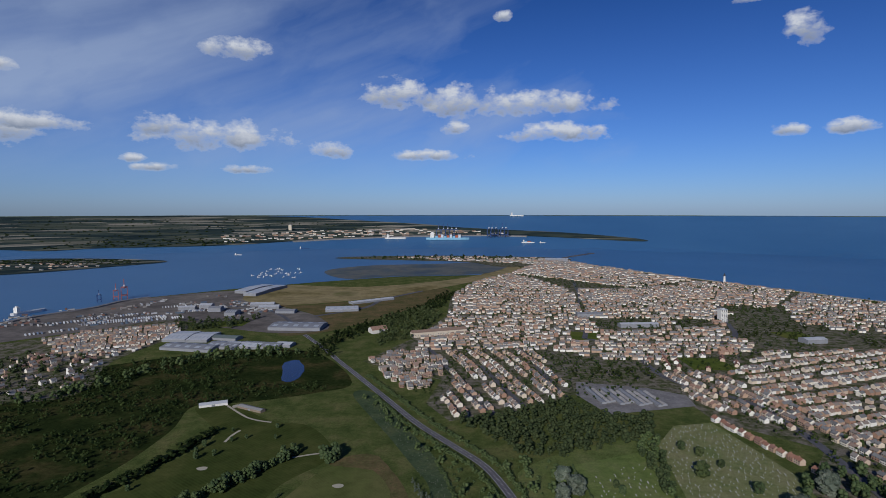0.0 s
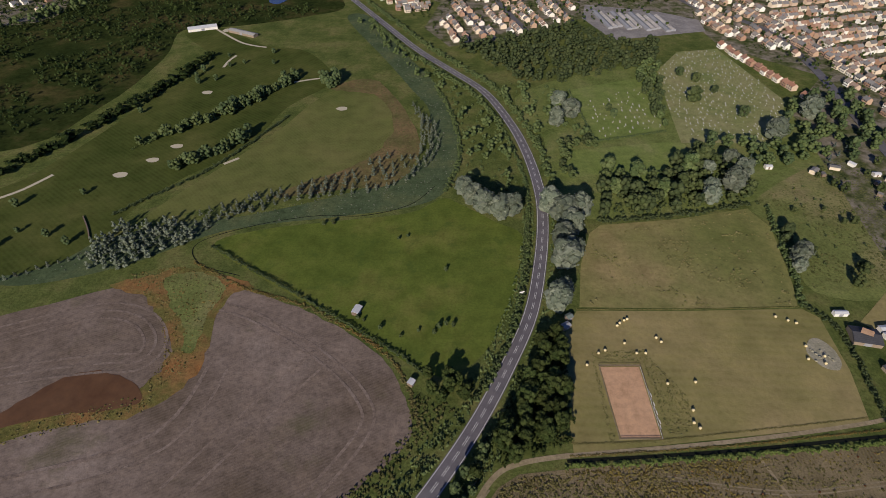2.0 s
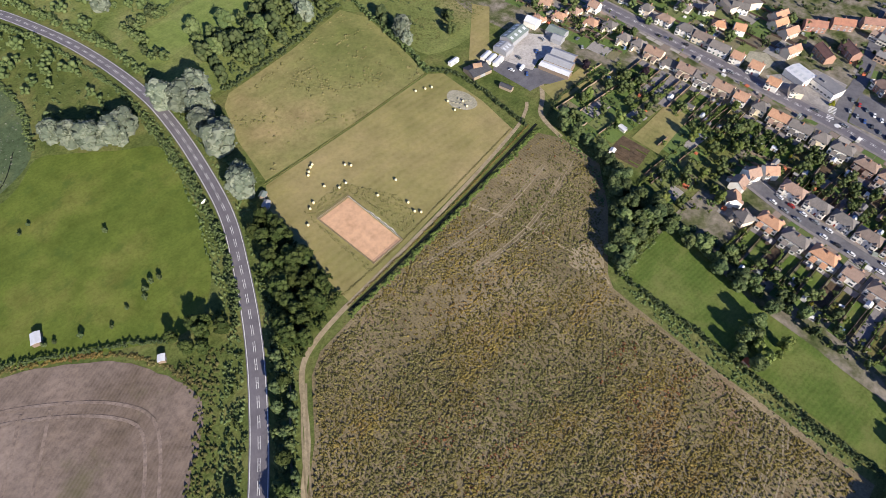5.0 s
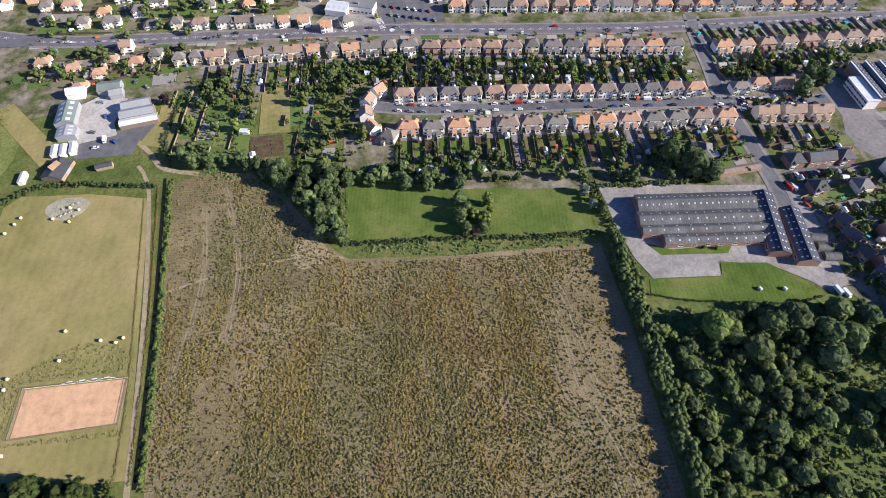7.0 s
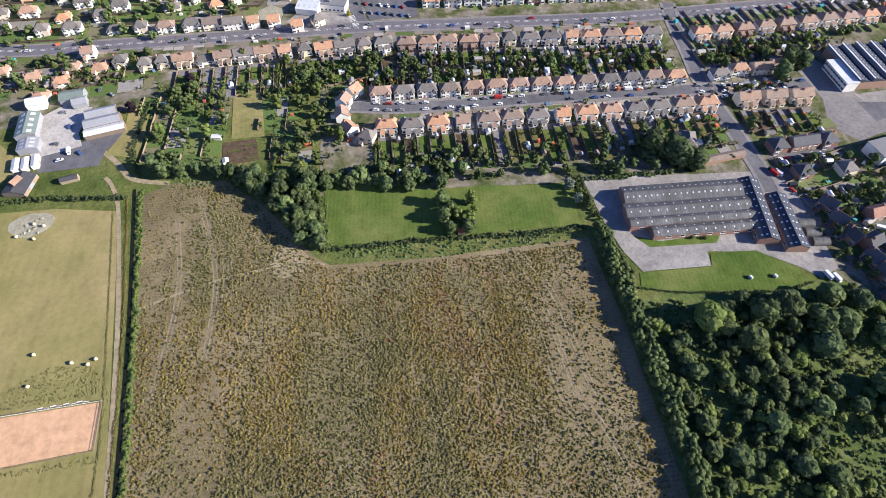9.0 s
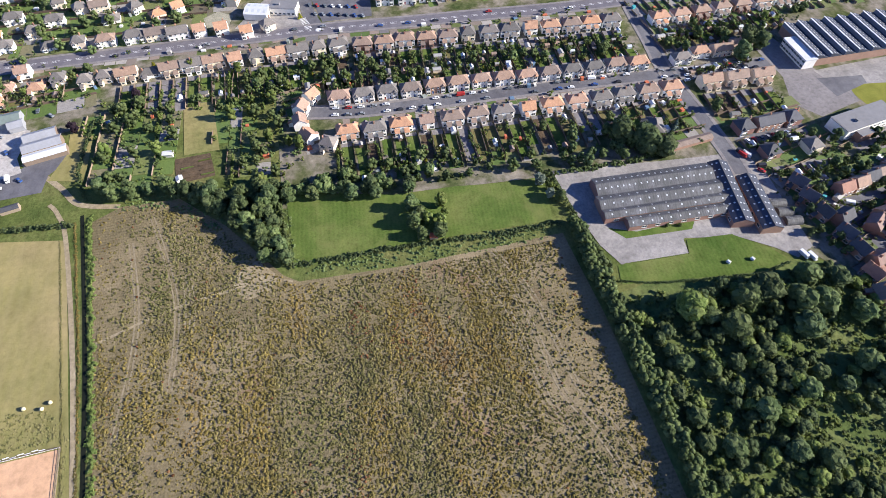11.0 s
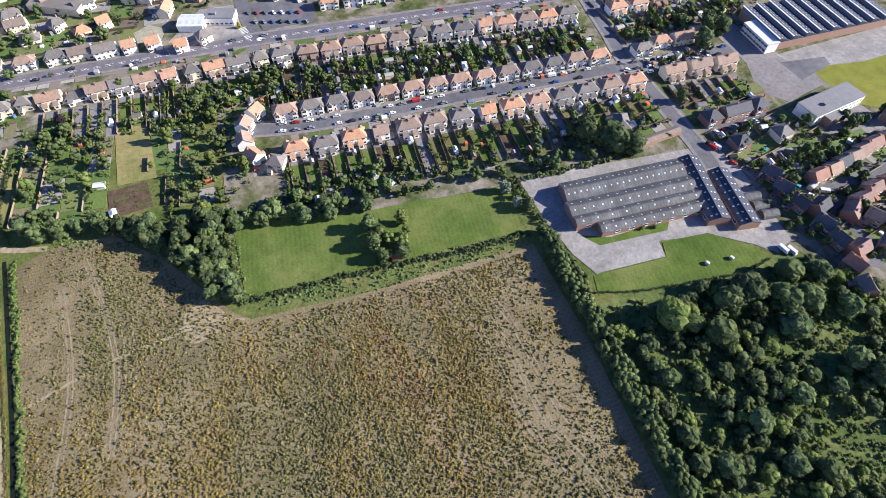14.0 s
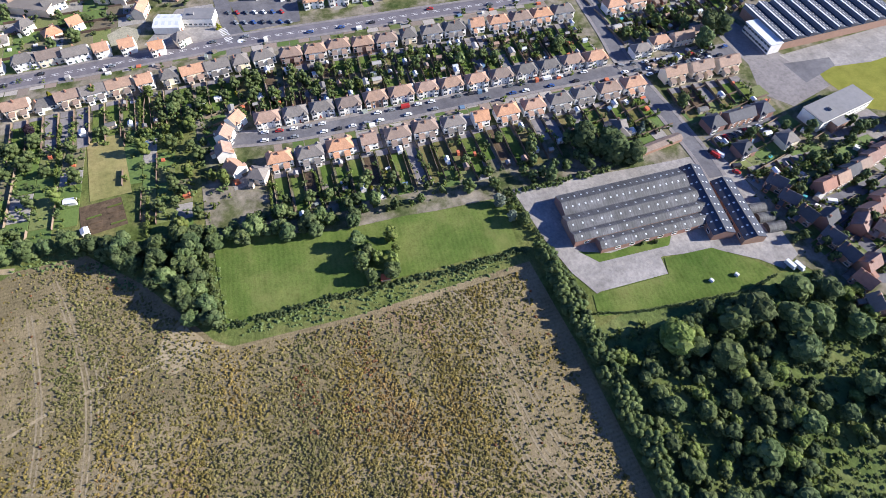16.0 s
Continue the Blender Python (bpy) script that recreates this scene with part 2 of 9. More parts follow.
def choice(name, colours, rough=0.8, island=True, vary=0.25, scale=2.0):
    """A material whose pieces each take one of several colours."""
    m, nt, b = tree_of(name)
    r = nt.nodes.new("ShaderNodeNewGeometry").outputs["Random Per Island"] if island else nt.nodes.new("ShaderNodeObjectInfo").outputs["Random"]
    n = nt.nodes.new("ShaderNodeValToRGB")
    n.color_ramp.interpolation = "CONSTANT"
    while len(n.color_ramp.elements) < len(colours):
        n.color_ramp.elements.new(0.5)
    for i, (e, c) in enumerate(zip(n.color_ramp.elements, colours)):
        e.position, e.color = i / len(colours), (*c, 1)
    nt.links.new(r, n.inputs[0])
    p = world_place(nt)
    c = mix_of(nt, 0.6, n.outputs[0], ramp_of(nt, noise_of(nt, p, scale, 5, 0.7), [(0.3, (1 - vary,) * 3), (0.7, (1 + vary,) * 3)]), "MULTIPLY")
    nt.links.new(c, b.inputs["Base Color"])
    b.inputs["Roughness"].default_value = rough
    b.inputs["Specular IOR Level"].default_value = 0.2
    return m


def foliage(name, dark, mid, light, rough=0.75, island=True):
    """Leaves: each clump its own shade of the range, and each tree a little lighter or darker."""
    m, nt, b = tree_of(name)
    r = nt.nodes.new("ShaderNodeNewGeometry").outputs["Random Per Island"]
    c = ramp_of(nt, r, [(0.0, dark), (0.5, mid), (1.0, light)])
    p = world_place(nt)
    c = mix_of(nt, 0.5, c, ramp_of(nt, noise_of(nt, p, 0.12, 3), [(0.3, (0.7, 0.75, 0.7)), (0.7, (1.25, 1.2, 1.1))]), "MULTIPLY")
    h = nt.nodes.new("ShaderNodeHueSaturation")
    o = nt.nodes.new("ShaderNodeObjectInfo").outputs["Random"]
    nt.links.new(math_of(nt, "ADD", math_of(nt, "MULTIPLY", o, 0.5), 0.75), h.inputs["Value"])
    nt.links.new(math_of(nt, "ADD", math_of(nt, "MULTIPLY", o, 0.02), 0.490), h.inputs["Hue"])
    nt.links.new(c, h.inputs["Color"])
    nt.links.new(h.outputs[0], b.inputs["Base Color"])
    b.inputs["Roughness"].default_value = rough
    b.inputs["Specular IOR Level"].default_value = 0.05
    nt.links.new(bump_of(nt, noise_of(nt, p, 2.2, 5, 0.7), 0.7, 0.5), b.inputs["Normal"])
    # leaves let some light through
    through_leaf, both = nt.nodes.new("ShaderNodeBsdfTranslucent"), nt.nodes.new("ShaderNodeMixShader")
    nt.links.new(mix_of(nt, 1.0, h.outputs[0], (1.3, 1.25, 0.7), "MULTIPLY"), through_leaf.inputs["Color"])
    both.inputs[0].default_value = 0.22
    nt.links.new(b.outputs[0], both.inputs[1])
    nt.links.new(through_leaf.outputs[0], both.inputs[2])
    nt.links.new(both.outputs[0], nt.nodes["Material Output"].inputs["Surface"])
    return m


def hazed_far_fields():
    """Fields, hedges and woods of low country, drawn out along the shore, with distance haze put into the colours."""
    m, nt, b = tree_of("hazed_far_fields")
    xyz = nt.nodes.new("ShaderNodeSeparateXYZ")
    nt.links.new(world_place(nt), xyz.inputs[0])
    x, y = xyz.outputs[0], xyz.outputs[1]
    out = math_of(nt, "SQRT", math_of(nt, "ADD", math_of(nt, "MULTIPLY", x, x), math_of(nt, "MULTIPLY", y, y)))
    join = nt.nodes.new("ShaderNodeCombineXYZ")
    nt.links.new(math_of(nt, "MULTIPLY", math_of(nt, "ARCTAN2", x, y), 560.0), join.inputs[0])
    nt.links.new(out, join.inputs[1])
    p = join.outputs[0]
    v = nt.nodes.new("ShaderNodeTexVoronoi")
    v.inputs["Scale"].default_value = 0.022
    nt.links.new(p, v.inputs["Vector"])
    sp = nt.nodes.new("ShaderNodeSeparateColor")
    nt.links.new(v.outputs["Color"], sp.inputs[0])
    # bluish-grey base colours carry the haze of distance
    c = ramp_of(nt, sp.outputs[0], [(0.0, (0.026, 0.040, 0.042)), (0.30, (0.036, 0.052, 0.050)), (0.55, (0.062, 0.078, 0.064)), (0.72, (0.095, 0.102, 0.074)), (0.84, (0.210, 0.192, 0.150)), (1.0, (0.30, 0.27, 0.21))])
    c = mix_of(nt, 0.8, c, ramp_of(nt, noise_of(nt, p, 0.03, 5, 0.7), [(0.35, (0.45, 0.5, 0.55)), (0.6, (1.15, 1.15, 1.15))]), "MULTIPLY")
    nt.links.new(c, b.inputs["Base Color"])
    b.inputs["Roughness"].default_value, b.inputs["Specular IOR Level"].default_value = 0.95, 0.0
    return m


def field_growth():
    """Weeds gone to seed: olive, straw and rusty brown in broad drifts, each clump its own shade."""
    m, nt, b = tree_of("field_weeds")
    r = nt.nodes.new("ShaderNodeNewGeometry").outputs["Random Per Island"]
    c = ramp_of(nt, r, [(0.0, (0.080, 0.067, 0.027)), (0.5, (0.128, 0.107, 0.046)), (1.0, (0.182, 0.150, 0.070))])
    p = world_place(nt, (0.6, 1.5, 1))
    c = mix_of(nt, 0.85, c, ramp_of(nt, noise_of(nt, p, 0.022, 5, 0.6), [(0.30, (0.80, 0.98, 0.80)), (0.46, (0.98, 1.04, 0.95)), (0.58, (1.26, 1.14, 0.76)), (0.70, (1.26, 0.94, 0.88))]), "MULTIPLY")
    c = mix_of(nt, 0.7, c, ramp_of(nt, noise_of(nt, p, 0.12, 4, 0.6), [(0.3, (0.66, 0.68, 0.68)), (0.7, (1.28, 1.25, 1.2))]), "MULTIPLY")
    nt.links.new(c, b.inputs["Base Color"])
    b.inputs["Roughness"].default_value, b.inputs["Specular IOR Level"].default_value = 0.9, 0.02
    nt.links.new(bump_of(nt, noise_of(nt, world_place(nt), 3.0, 5, 0.75), 1.0, 0.35), b.inputs["Normal"])
    return m


M = {}
M["grass"] = earth("rough_grass", [(0.058, 0.080, 0.023), (0.096, 0.114, 0.035), (0.150, 0.142, 0.056)], 0.035, 0.6, 0.9, bump=1.0, dry=((0.15, 0.125, 0.06), 0.06, 0.62, 0.5))
M["pasture"] = earth("pasture_grass", [(0.068, 0.096, 0.019), (0.098, 0.124, 0.026), (0.150, 0.146, 0.042)], 0.016, 0.6, 0.45, dry=((0.055, 0.085, 0.02), 0.07, 0.55, 0.6))
M["paddock"] = earth("mown_paddock", [(0.052, 0.088, 0.019), (0.080, 0.114, 0.027), (0.132, 0.146, 0.046)], 0.03, 0.9, 0.6, stripes=(98, 2.2, (0.135, 0.155, 0.05), 0.4), dry=((0.15, 0.15, 0.055), 0.05, 0.56, 0.5))
M["hay"] = earth("mown_hayfield", [(0.155, 0.152, 0.052), (0.225, 0.192, 0.080), (0.275, 0.215, 0.108)], 0.011, 0.4, 0.35, stripes=(93, 5, (0.27, 0.225, 0.11), 0.4))
M["hay_rough"] = earth("tussocky_hayfield", [(0.135, 0.146, 0.048), (0.190, 0.178, 0.070), (0.270, 0.212, 0.102)], 0.012, 0.35, 0.5, bump=0.8)
M["bare"] = earth("bare_soil", [(0.088, 0.066, 0.046), (0.140, 0.106, 0.084), (0.178, 0.137, 0.114), (0.225, 0.178, 0.152)], 0.013, 0.30, 0.75, stripes=(62, 1.6, (0.22, 0.18, 0.15), 0.35), bump=0.8, dry=((0.095, 0.088, 0.045), 0.024, 0.56, 0.7))
M["baremark"] = earth("pale_soil_marks", [(0.150, 0.115, 0.094), (0.185, 0.143, 0.120), (0.215, 0.17, 0.145)], 0.08, 0.5, 0.8)
M["bank"] = earth("rusty_weed_bank", [(0.265, 0.118, 0.044), (0.205, 0.120, 0.050), (0.128, 0.115, 0.038), (0.095, 0.100, 0.032)], 0.03, 0.5, 0.7, bump=0.9)
M["mud"] = earth("brown_pool_mud", [(0.095, 0.046, 0.022), (0.125, 0.066, 0.034)], 0.03, 0.2, 0.2, rough=0.35, bump=0.05)
M["crop"] = earth("weedy_stubble", [(0.106, 0.088, 0.047), (0.160, 0.128, 0.072), (0.226, 0.178, 0.110)], 0.018, 0.9, 0.9, stripes=(2, 1.7, (0.232, 0.187, 0.120), 0.5), bump=0.9, dry=((0.20, 0.105, 0.068), 0.02, 0.58, 0.55))
M["wild"] = earth("olive_wild_grass", [(0.105, 0.130, 0.040), (0.142, 0.160, 0.054), (0.220, 0.186, 0.095)], 0.012, 0.5, 0.8, bump=1.0)
M["wheelmark"] = earth("pale_wheel_marks", [(0.195, 0.158, 0.102), (0.255, 0.208, 0.140)], 0.1, 0.8, 0.5)
M["dock"] = foliage("rusty_dock_seed", (0.09, 0.04, 0.02), (0.16, 0.075, 0.04), (0.22, 0.12, 0.06))
M["track"] = earth("pale_dirt_track", [(0.225, 0.180, 0.112), (0.300, 0.245, 0.165)], 0.08, 0.6, 0.5)
M["golf"] = earth("golf_fairway", [(0.040, 0.056, 0.014), (0.060, 0.074, 0.020), (0.090, 0.096, 0.030)], 0.02, 0.6, 0.35, stripes=(-52, 3.2, (0.104, 0.118, 0.038), 0.35))
M["range"] = earth("mown_range_field", [(0.090, 0.108, 0.031), (0.120, 0.128, 0.042), (0.148, 0.140, 0.053)], 0.014, 0.6, 0.35, stripes=(-40, 2.6, (0.152, 0.156, 0.058), 0.35))
M["heath"] = earth("dry_brown_scrub", [(0.088, 0.090, 0.034), (0.135, 0.110, 0.050), (0.185, 0.128, 0.066)], 0.03, 0.4, 0.6, bump=0.9)
M["reed"] = earth("grey_green_reeds", [(0.050, 0.072, 0.036), (0.072, 0.098, 0.050), (0.098, 0.115, 0.055)], 0.04, 0.5, 0.7, bump=0.9)
M["woodfloor"] = earth("brambly_woodland_floor", [(0.058, 0.084, 0.026), (0.094, 0.120, 0.040), (0.140, 0.150, 0.058)], 0.05, 0.45, 0.8, bump=1.0)
# scrub floor with the shade under its trees put into the colour
M["scrubfloor_shade"] = earth("shade_darkened_scrub_floor", [(0.016, 0.026, 0.008), (0.030, 0.040, 0.012), (0.078, 0.064, 0.026)], 0.02, 0.2, 0.9, bump=1.0)
M["lawn"] = earth("garden_lawn", [(0.058, 0.095, 0.020), (0.085, 0.122, 0.030), (0.125, 0.140, 0.045)], 0.05, 1.0, 0.3)
M["lawn_dry"] = earth("worn_garden_grass", [(0.090, 0.095, 0.030), (0.125, 0.110, 0.045), (0.16, 0.13, 0.07)], 0.06, 0.8, 0.4)
M["soil"] = earth("garden_soil", [(0.060, 0.045, 0.030), (0.120, 0.085, 0.058)], 0.2, 1.0, 0.4)
M["cemetery"] = earth("cemetery_grass", [(0.150, 0.178, 0.066), (0.205, 0.210, 0.092), (0.245, 0.228, 0.12)], 0.03, 0.6, 0.5)
M["commons"] = earth("bright_rough_grass", [(0.090, 0.120, 0.034), (0.130, 0.156, 0.050), (0.175, 0.180, 0.072)], 0.03, 0.6, 0.85, bump=1.0)
M["churchyard"] = earth("mown_churchyard_grass", [(0.118, 0.160, 0.044), (0.150, 0.186, 0.056), (0.190, 0.205, 0.080)], 0.03, 0.6, 0.5)
M["patches"] = choice("garden_patches", [(0.088, 0.128, 0.036), (0.125, 0.138, 0.052), (0.075, 0.112, 0.03), (0.15, 0.135, 0.075), (0.24, 0.22, 0.20), (0.10, 0.142, 0.037), (0.12, 0.10, 0.068), (0.13, 0.148, 0.05), (0.08, 0.12, 0.03), (0.20, 0.185, 0.165), (0.09, 0.13, 0.035)], vary=0.4, scale=0.9)
M["drives"] = choice("front_yard_surfaces", [(0.24, 0.215, 0.195), (0.075, 0.11, 0.03), (0.18, 0.145, 0.12), (0.30, 0.27, 0.24), (0.14, 0.13, 0.13), (0.09, 0.11, 0.035), (0.22, 0.17, 0.14)], vary=0.3, scale=0.9)
M["dock_clutter"] = choice("dock_paint", [(0.42, 0.41, 0.40), (0.16, 0.14, 0.13), (0.24, 0.22, 0.21), (0.22, 0.12, 0.09), (0.55, 0.54, 0.52), (0.30, 0.27, 0.24), (0.12, 0.15, 0.19)], 0.7)
M["trailer"] = choice("trailer_sides", [(0.72, 0.71, 0.70), (0.60, 0.60, 0.60), (0.35, 0.34, 0.34), (0.74, 0.73, 0.71), (0.20, 0.24, 0.32), (0.66, 0.64, 0.60)], 0.6)
M["clutter"] = choice("yard_clutter", [(0.55, 0.54, 0.52), (0.16, 0.14, 0.12), (0.30, 0.28, 0.27), (0.42, 0.12, 0.06), (0.10, 0.16, 0.24), (0.36, 0.27, 0.19), (0.62, 0.60, 0.55), (0.20, 0.22, 0.20), (0.05, 0.25, 0.27)], 0.7)
M["asphalt"] = earth("grey_asphalt", [(0.085, 0.082, 0.092), (0.110, 0.106, 0.116), (0.135, 0.130, 0.138)], 0.04, 0.8, 0.3, rough=0.85, bump=0.1)
M["road"] = earth("purplish_road_asphalt", [(0.115, 0.105, 0.118), (0.135, 0.124, 0.138)], 0.03, 0.9, 0.2, rough=0.8, bump=0.1)
M["concrete"] = earth("pale_concrete_yard", [(0.170, 0.156, 0.148), (0.225, 0.208, 0.198), (0.285, 0.262, 0.248)], 0.06, 0.7, 0.5, rough=0.85, bump=0.1)
M["bright_yard"] = earth("bright_concrete_yard", [(0.30, 0.275, 0.255), (0.37, 0.342, 0.32), (0.42, 0.39, 0.365)], 0.08, 0.7, 0.4, rough=0.85, bump=0.1)
M["paving"] = earth("grey_pavement", [(0.165, 0.151, 0.150), (0.215, 0.197, 0.194)], 0.08, 1.2, 0.3, bump=0.1)
M["townfloor"] = earth("yards_and_gardens", [(0.046, 0.066, 0.022), (0.092, 0.098, 0.045), (0.165, 0.145, 0.112), (0.205, 0.180, 0.150)], 0.06, 0.12, 0.8)
M["docks"] = earth("dock_yard", [(0.120, 0.105, 0.095), (0.175, 0.155, 0.140), (0.235, 0.205, 0.175)], 0.008, 0.05, 0.5)
M["dunes"] = earth("dry_dune_grass", [(0.155, 0.128, 0.055), (0.250, 0.200, 0.095), (0.300, 0.240, 0.125), (0.130, 0.128, 0.048)], 0.005, 0.04, 0.4)
M["flats"] = earth("tidal_mud_flats", [(0.045, 0.060, 0.060), (0.080, 0.088, 0.058), (0.150, 0.130, 0.075), (0.06, 0.075, 0.07)], 0.008, 0.02, 0.4, rough=0.5)
M["farland"] = hazed_far_fields()
M["sand"] = earth("orange_arena_sand", [(0.460, 0.280, 0.168), (0.520, 0.325, 0.202)], 0.06, 1.5, 0.2, bump=0.1)
M["gravel"] = earth("pale_stony_patch", [(0.22, 0.21, 0.15), (0.34, 0.31, 0.24)], 0.2, 0.9, 0.5)
M["playing"] = earth("sunlit_playing_field", [(0.140, 0.150, 0.030), (0.190, 0.185, 0.045)], 0.02, 0.8, 0.2)
M["white"] = solid("white_road_paint", (0.55, 0.54, 0.53), 0.7)
M["bunker"] = solid("pale_bunker_sand", (0.46, 0.41, 0.30), 0.95)
M["bale"] = solid("cream_bale_straw", (0.62, 0.52, 0.30), 0.95, vary=0.3, scale=6)
M["wood"] = solid("grey_weathered_wood", (0.20, 0.15, 0.11), 0.9, vary=0.3, hue=0.3)
M["fence"] = solid("brown_fence_panels", (0.150, 0.108, 0.078), 0.9, vary=0.3, hue=0.4)
M["shed_roof"] = solid("pale_felt_roof", (0.22, 0.21, 0.20), 0.85, hue=0.5)
M["rail"] = solid("white_rail", (0.75, 0.73, 0.70), 0.6)
M["trunk"] = solid("bark", (0.085, 0.065, 0.048), 0.95, vary=0.35, scale=5)
M["metal_roof"] = solid("grey_sheet_roof", (0.25, 0.25, 0.265), 0.7, 0.0, 0.2, 0.8)
M["pale_roof"] = solid("pale_sheet_roof", (0.56, 0.56, 0.57), 0.55, 0.1, 0.15, 0.8)
M["green_roof"] = solid("grey_green_sheet_roof", (0.16, 0.19, 0.17), 0.6, 0.1, 0.2, 0.8)
M["window"] = solid("dark_window_glass", (0.035, 0.042, 0.05), 0.12, 0, 0.2, 1.0, 0.6, bump=0)
M["frame_white"] = solid("white_window_frame", (0.72, 0.72, 0.70), 0.5)
M["door"] = choice("painted_door", [(0.30, 0.05, 0.04), (0.06, 0.10, 0.22), (0.55, 0.54, 0.50), (0.10, 0.14, 0.10)], 0.5, False)
M["chimney"] = solid("brick_chimney", (0.30, 0.16, 0.11), 0.9, vary=0.3, scale=4, hue=0.3)
M["pot"] = solid("clay_pot", (0.42, 0.20, 0.11), 0.9)
M["tile_o"] = roof_tiles("orange_clay_tiles", (0.335, 0.190, 0.118))
M["tile_b"] = roof_tiles("brown_concrete_tiles", (0.215, 0.148, 0.112))
M["tile_r"] = roof_tiles("red_brown_tiles", (0.225, 0.115, 0.082))
M["tile_g"] = roof_tiles("grey_slate_roof", (0.140, 0.124, 0.114))
M["tile_d"] = roof_tiles("dark_slate_roof", (0.062, 0.062, 0.072))
M["wall_w"] = solid("white_render", (0.70, 0.66, 0.60), 0.85, vary=0.08, hue=0.08)
M["wall_c"] = solid("cream_render", (0.60, 0.50, 0.38), 0.85, vary=0.1, hue=0.1)
M["wall_b"] = solid("red_brick", (0.265, 0.152, 0.112), 0.9, vary=0.25, scale=4, hue=0.15)
M["far_wall"] = choice("town_walls", [(0.74, 0.67, 0.56), (0.52, 0.39, 0.29), (0.80, 0.76, 0.68), (0.36, 0.22, 0.15), (0.66, 0.55, 0.42), (0.44, 0.30, 0.21), (0.76, 0.70, 0.62)])
M["far_roof"] = choice("town_roofs", [(0.24, 0.195, 0.16), (0.19, 0.18, 0.175), (0.33, 0.205, 0.145), (0.25, 0.22, 0.195), (0.16, 0.155, 0.15), (0.28, 0.20, 0.155), (0.22, 0.21, 0.20)])
M["far_red"] = choice("red_estate_roofs", [(0.30, 0.15, 0.10), (0.34, 0.18, 0.12), (0.26, 0.14, 0.105)])
M["leaf"] = foliage("oak_leaves", (0.060, 0.084, 0.034), (0.092, 0.120, 0.047), (0.132, 0.160, 0.066))
M["leaf_dark"] = foliage("dark_leaves", (0.046, 0.066, 0.031), (0.070, 0.094, 0.041), (0.102, 0.126, 0.056))
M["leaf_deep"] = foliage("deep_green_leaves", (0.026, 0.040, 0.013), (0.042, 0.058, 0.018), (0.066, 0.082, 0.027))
M["leaf_silver"] = foliage("silver_willow_leaves", (0.096, 0.116, 0.086), (0.142, 0.164, 0.124), (0.205, 0.224, 0.176))
M["leaf_bright"] = foliage("fresh_green_leaves", (0.082, 0.112, 0.030), (0.116, 0.146, 0.042), (0.154, 0.178, 0.058))
M["leaf_yellow"] = foliage("golden_leaves", (0.10, 0.11, 0.012), (0.17, 0.17, 0.02), (0.22, 0.20, 0.03))
M["leaf_purple"] = foliage("purple_leaves", (0.014, 0.010, 0.016), (0.028, 0.018, 0.026), (0.045, 0.030, 0.038))
M["leaf_blue"] = foliage("blue_conifer_needles", (0.04, 0.06, 0.055), (0.075, 0.10, 0.09), (0.11, 0.14, 0.125))
# darker copy of the dark leaves: deep shade of woods put into the colour
M["leaf_scrub_shade"] = foliage("shade_darkened_leaves", (0.010, 0.019, 0.007), (0.025, 0.039, 0.012), (0.050, 0.066, 0.021))
M["flat_roof"] = solid("grey_felt_flat_roof", (0.17, 0.165, 0.17), 0.85, vary=0.25, scale=0.4)
M["weed"] = field_growth()
M["rough"] = foliage("olive_rough_grass", (0.078, 0.090, 0.030), (0.112, 0.120, 0.044), (0.152, 0.150, 0.062))
M["tussock"] = foliage("pale_tussocks", (0.150, 0.150, 0.056), (0.190, 0.176, 0.072), (0.240, 0.210, 0.098))
M["stone"] = solid("grave_stone", (0.30, 0.29, 0.26), 0.9, vary=0.3, hue=0.3)
M["carpaint"] = choice("car_paint", [(0.62, 0.62, 0.63), (0.03, 0.03, 0.035), (0.20, 0.21, 0.23), (0.30, 0.03, 0.03), (0.04, 0.08, 0.22), (0.55, 0.56, 0.58), (0.10, 0.11, 0.12)], 0.25, False, 0.05)
M["tyre"] = solid("black_rubber", (0.02, 0.02, 0.02), 0.9)
M["corrugated"] = stained_sheet("dark_asbestos_roof", (0.040, 0.039, 0.041), (0.105, 0.105, 0.112))
M["saw_roof"] = solid("blue_black_saw_roof", (0.035, 0.040, 0.058), 0.8, 0.0, 0.3, 0.5)
M["skylight"] = solid("milky_skylight", (0.42, 0.44, 0.46), 0.35, 0, 0.25, 2.0)
M["ship_blue"] = solid("pale_blue_hull", (0.22, 0.42, 0.55), 0.6)
M["crane_blue"] = solid("blue_crane_steel", (0.03, 0.06, 0.16), 0.6)
M["crane_red"] = solid("red_crane_steel", (0.30, 0.10, 0.09), 0.6)
M["rust"] = solid("rusty_red_metal", (0.42, 0.11, 0.05), 0.8, vary=0.3)


def sea_water():
    m, nt, b = tree_of("sea_water")
    p = world_place(nt)
    c = ramp_of(nt, noise_of(nt, p, 0.0012, 5, 0.6), [(0.3, (0.048, 0.142, 0.295)), (0.7, (0.074, 0.184, 0.350))])
    nt.links.new(c, b.inputs["Base Color"])
    b.inputs["Roughness"].default_value = 0.45
    b.inputs["Specular IOR Level"].default_value = 0.4
    nt.links.new(bump_of(nt, noise_of(nt, p, 0.05, 8, 0.7), 0.35, 2.0), b.inputs["Normal"])
    return m


M["sea"] = sea_water()
M["pondwater"] = solid("deep_blue_pond", (0.008, 0.020, 0.070), 0.15, 0, 0.2, 0.1, 0.5, bump=0.05)
M["creek"] = solid("dark_creek_water", (0.012, 0.014, 0.010), 0.6, 0, 0.2, 0.2, 0.05, bump=0.03)


# ---- building helpers ----
RING, SLOPE = 3600.0, 206 / 1300.0
rng = np.random.default_rng(7)


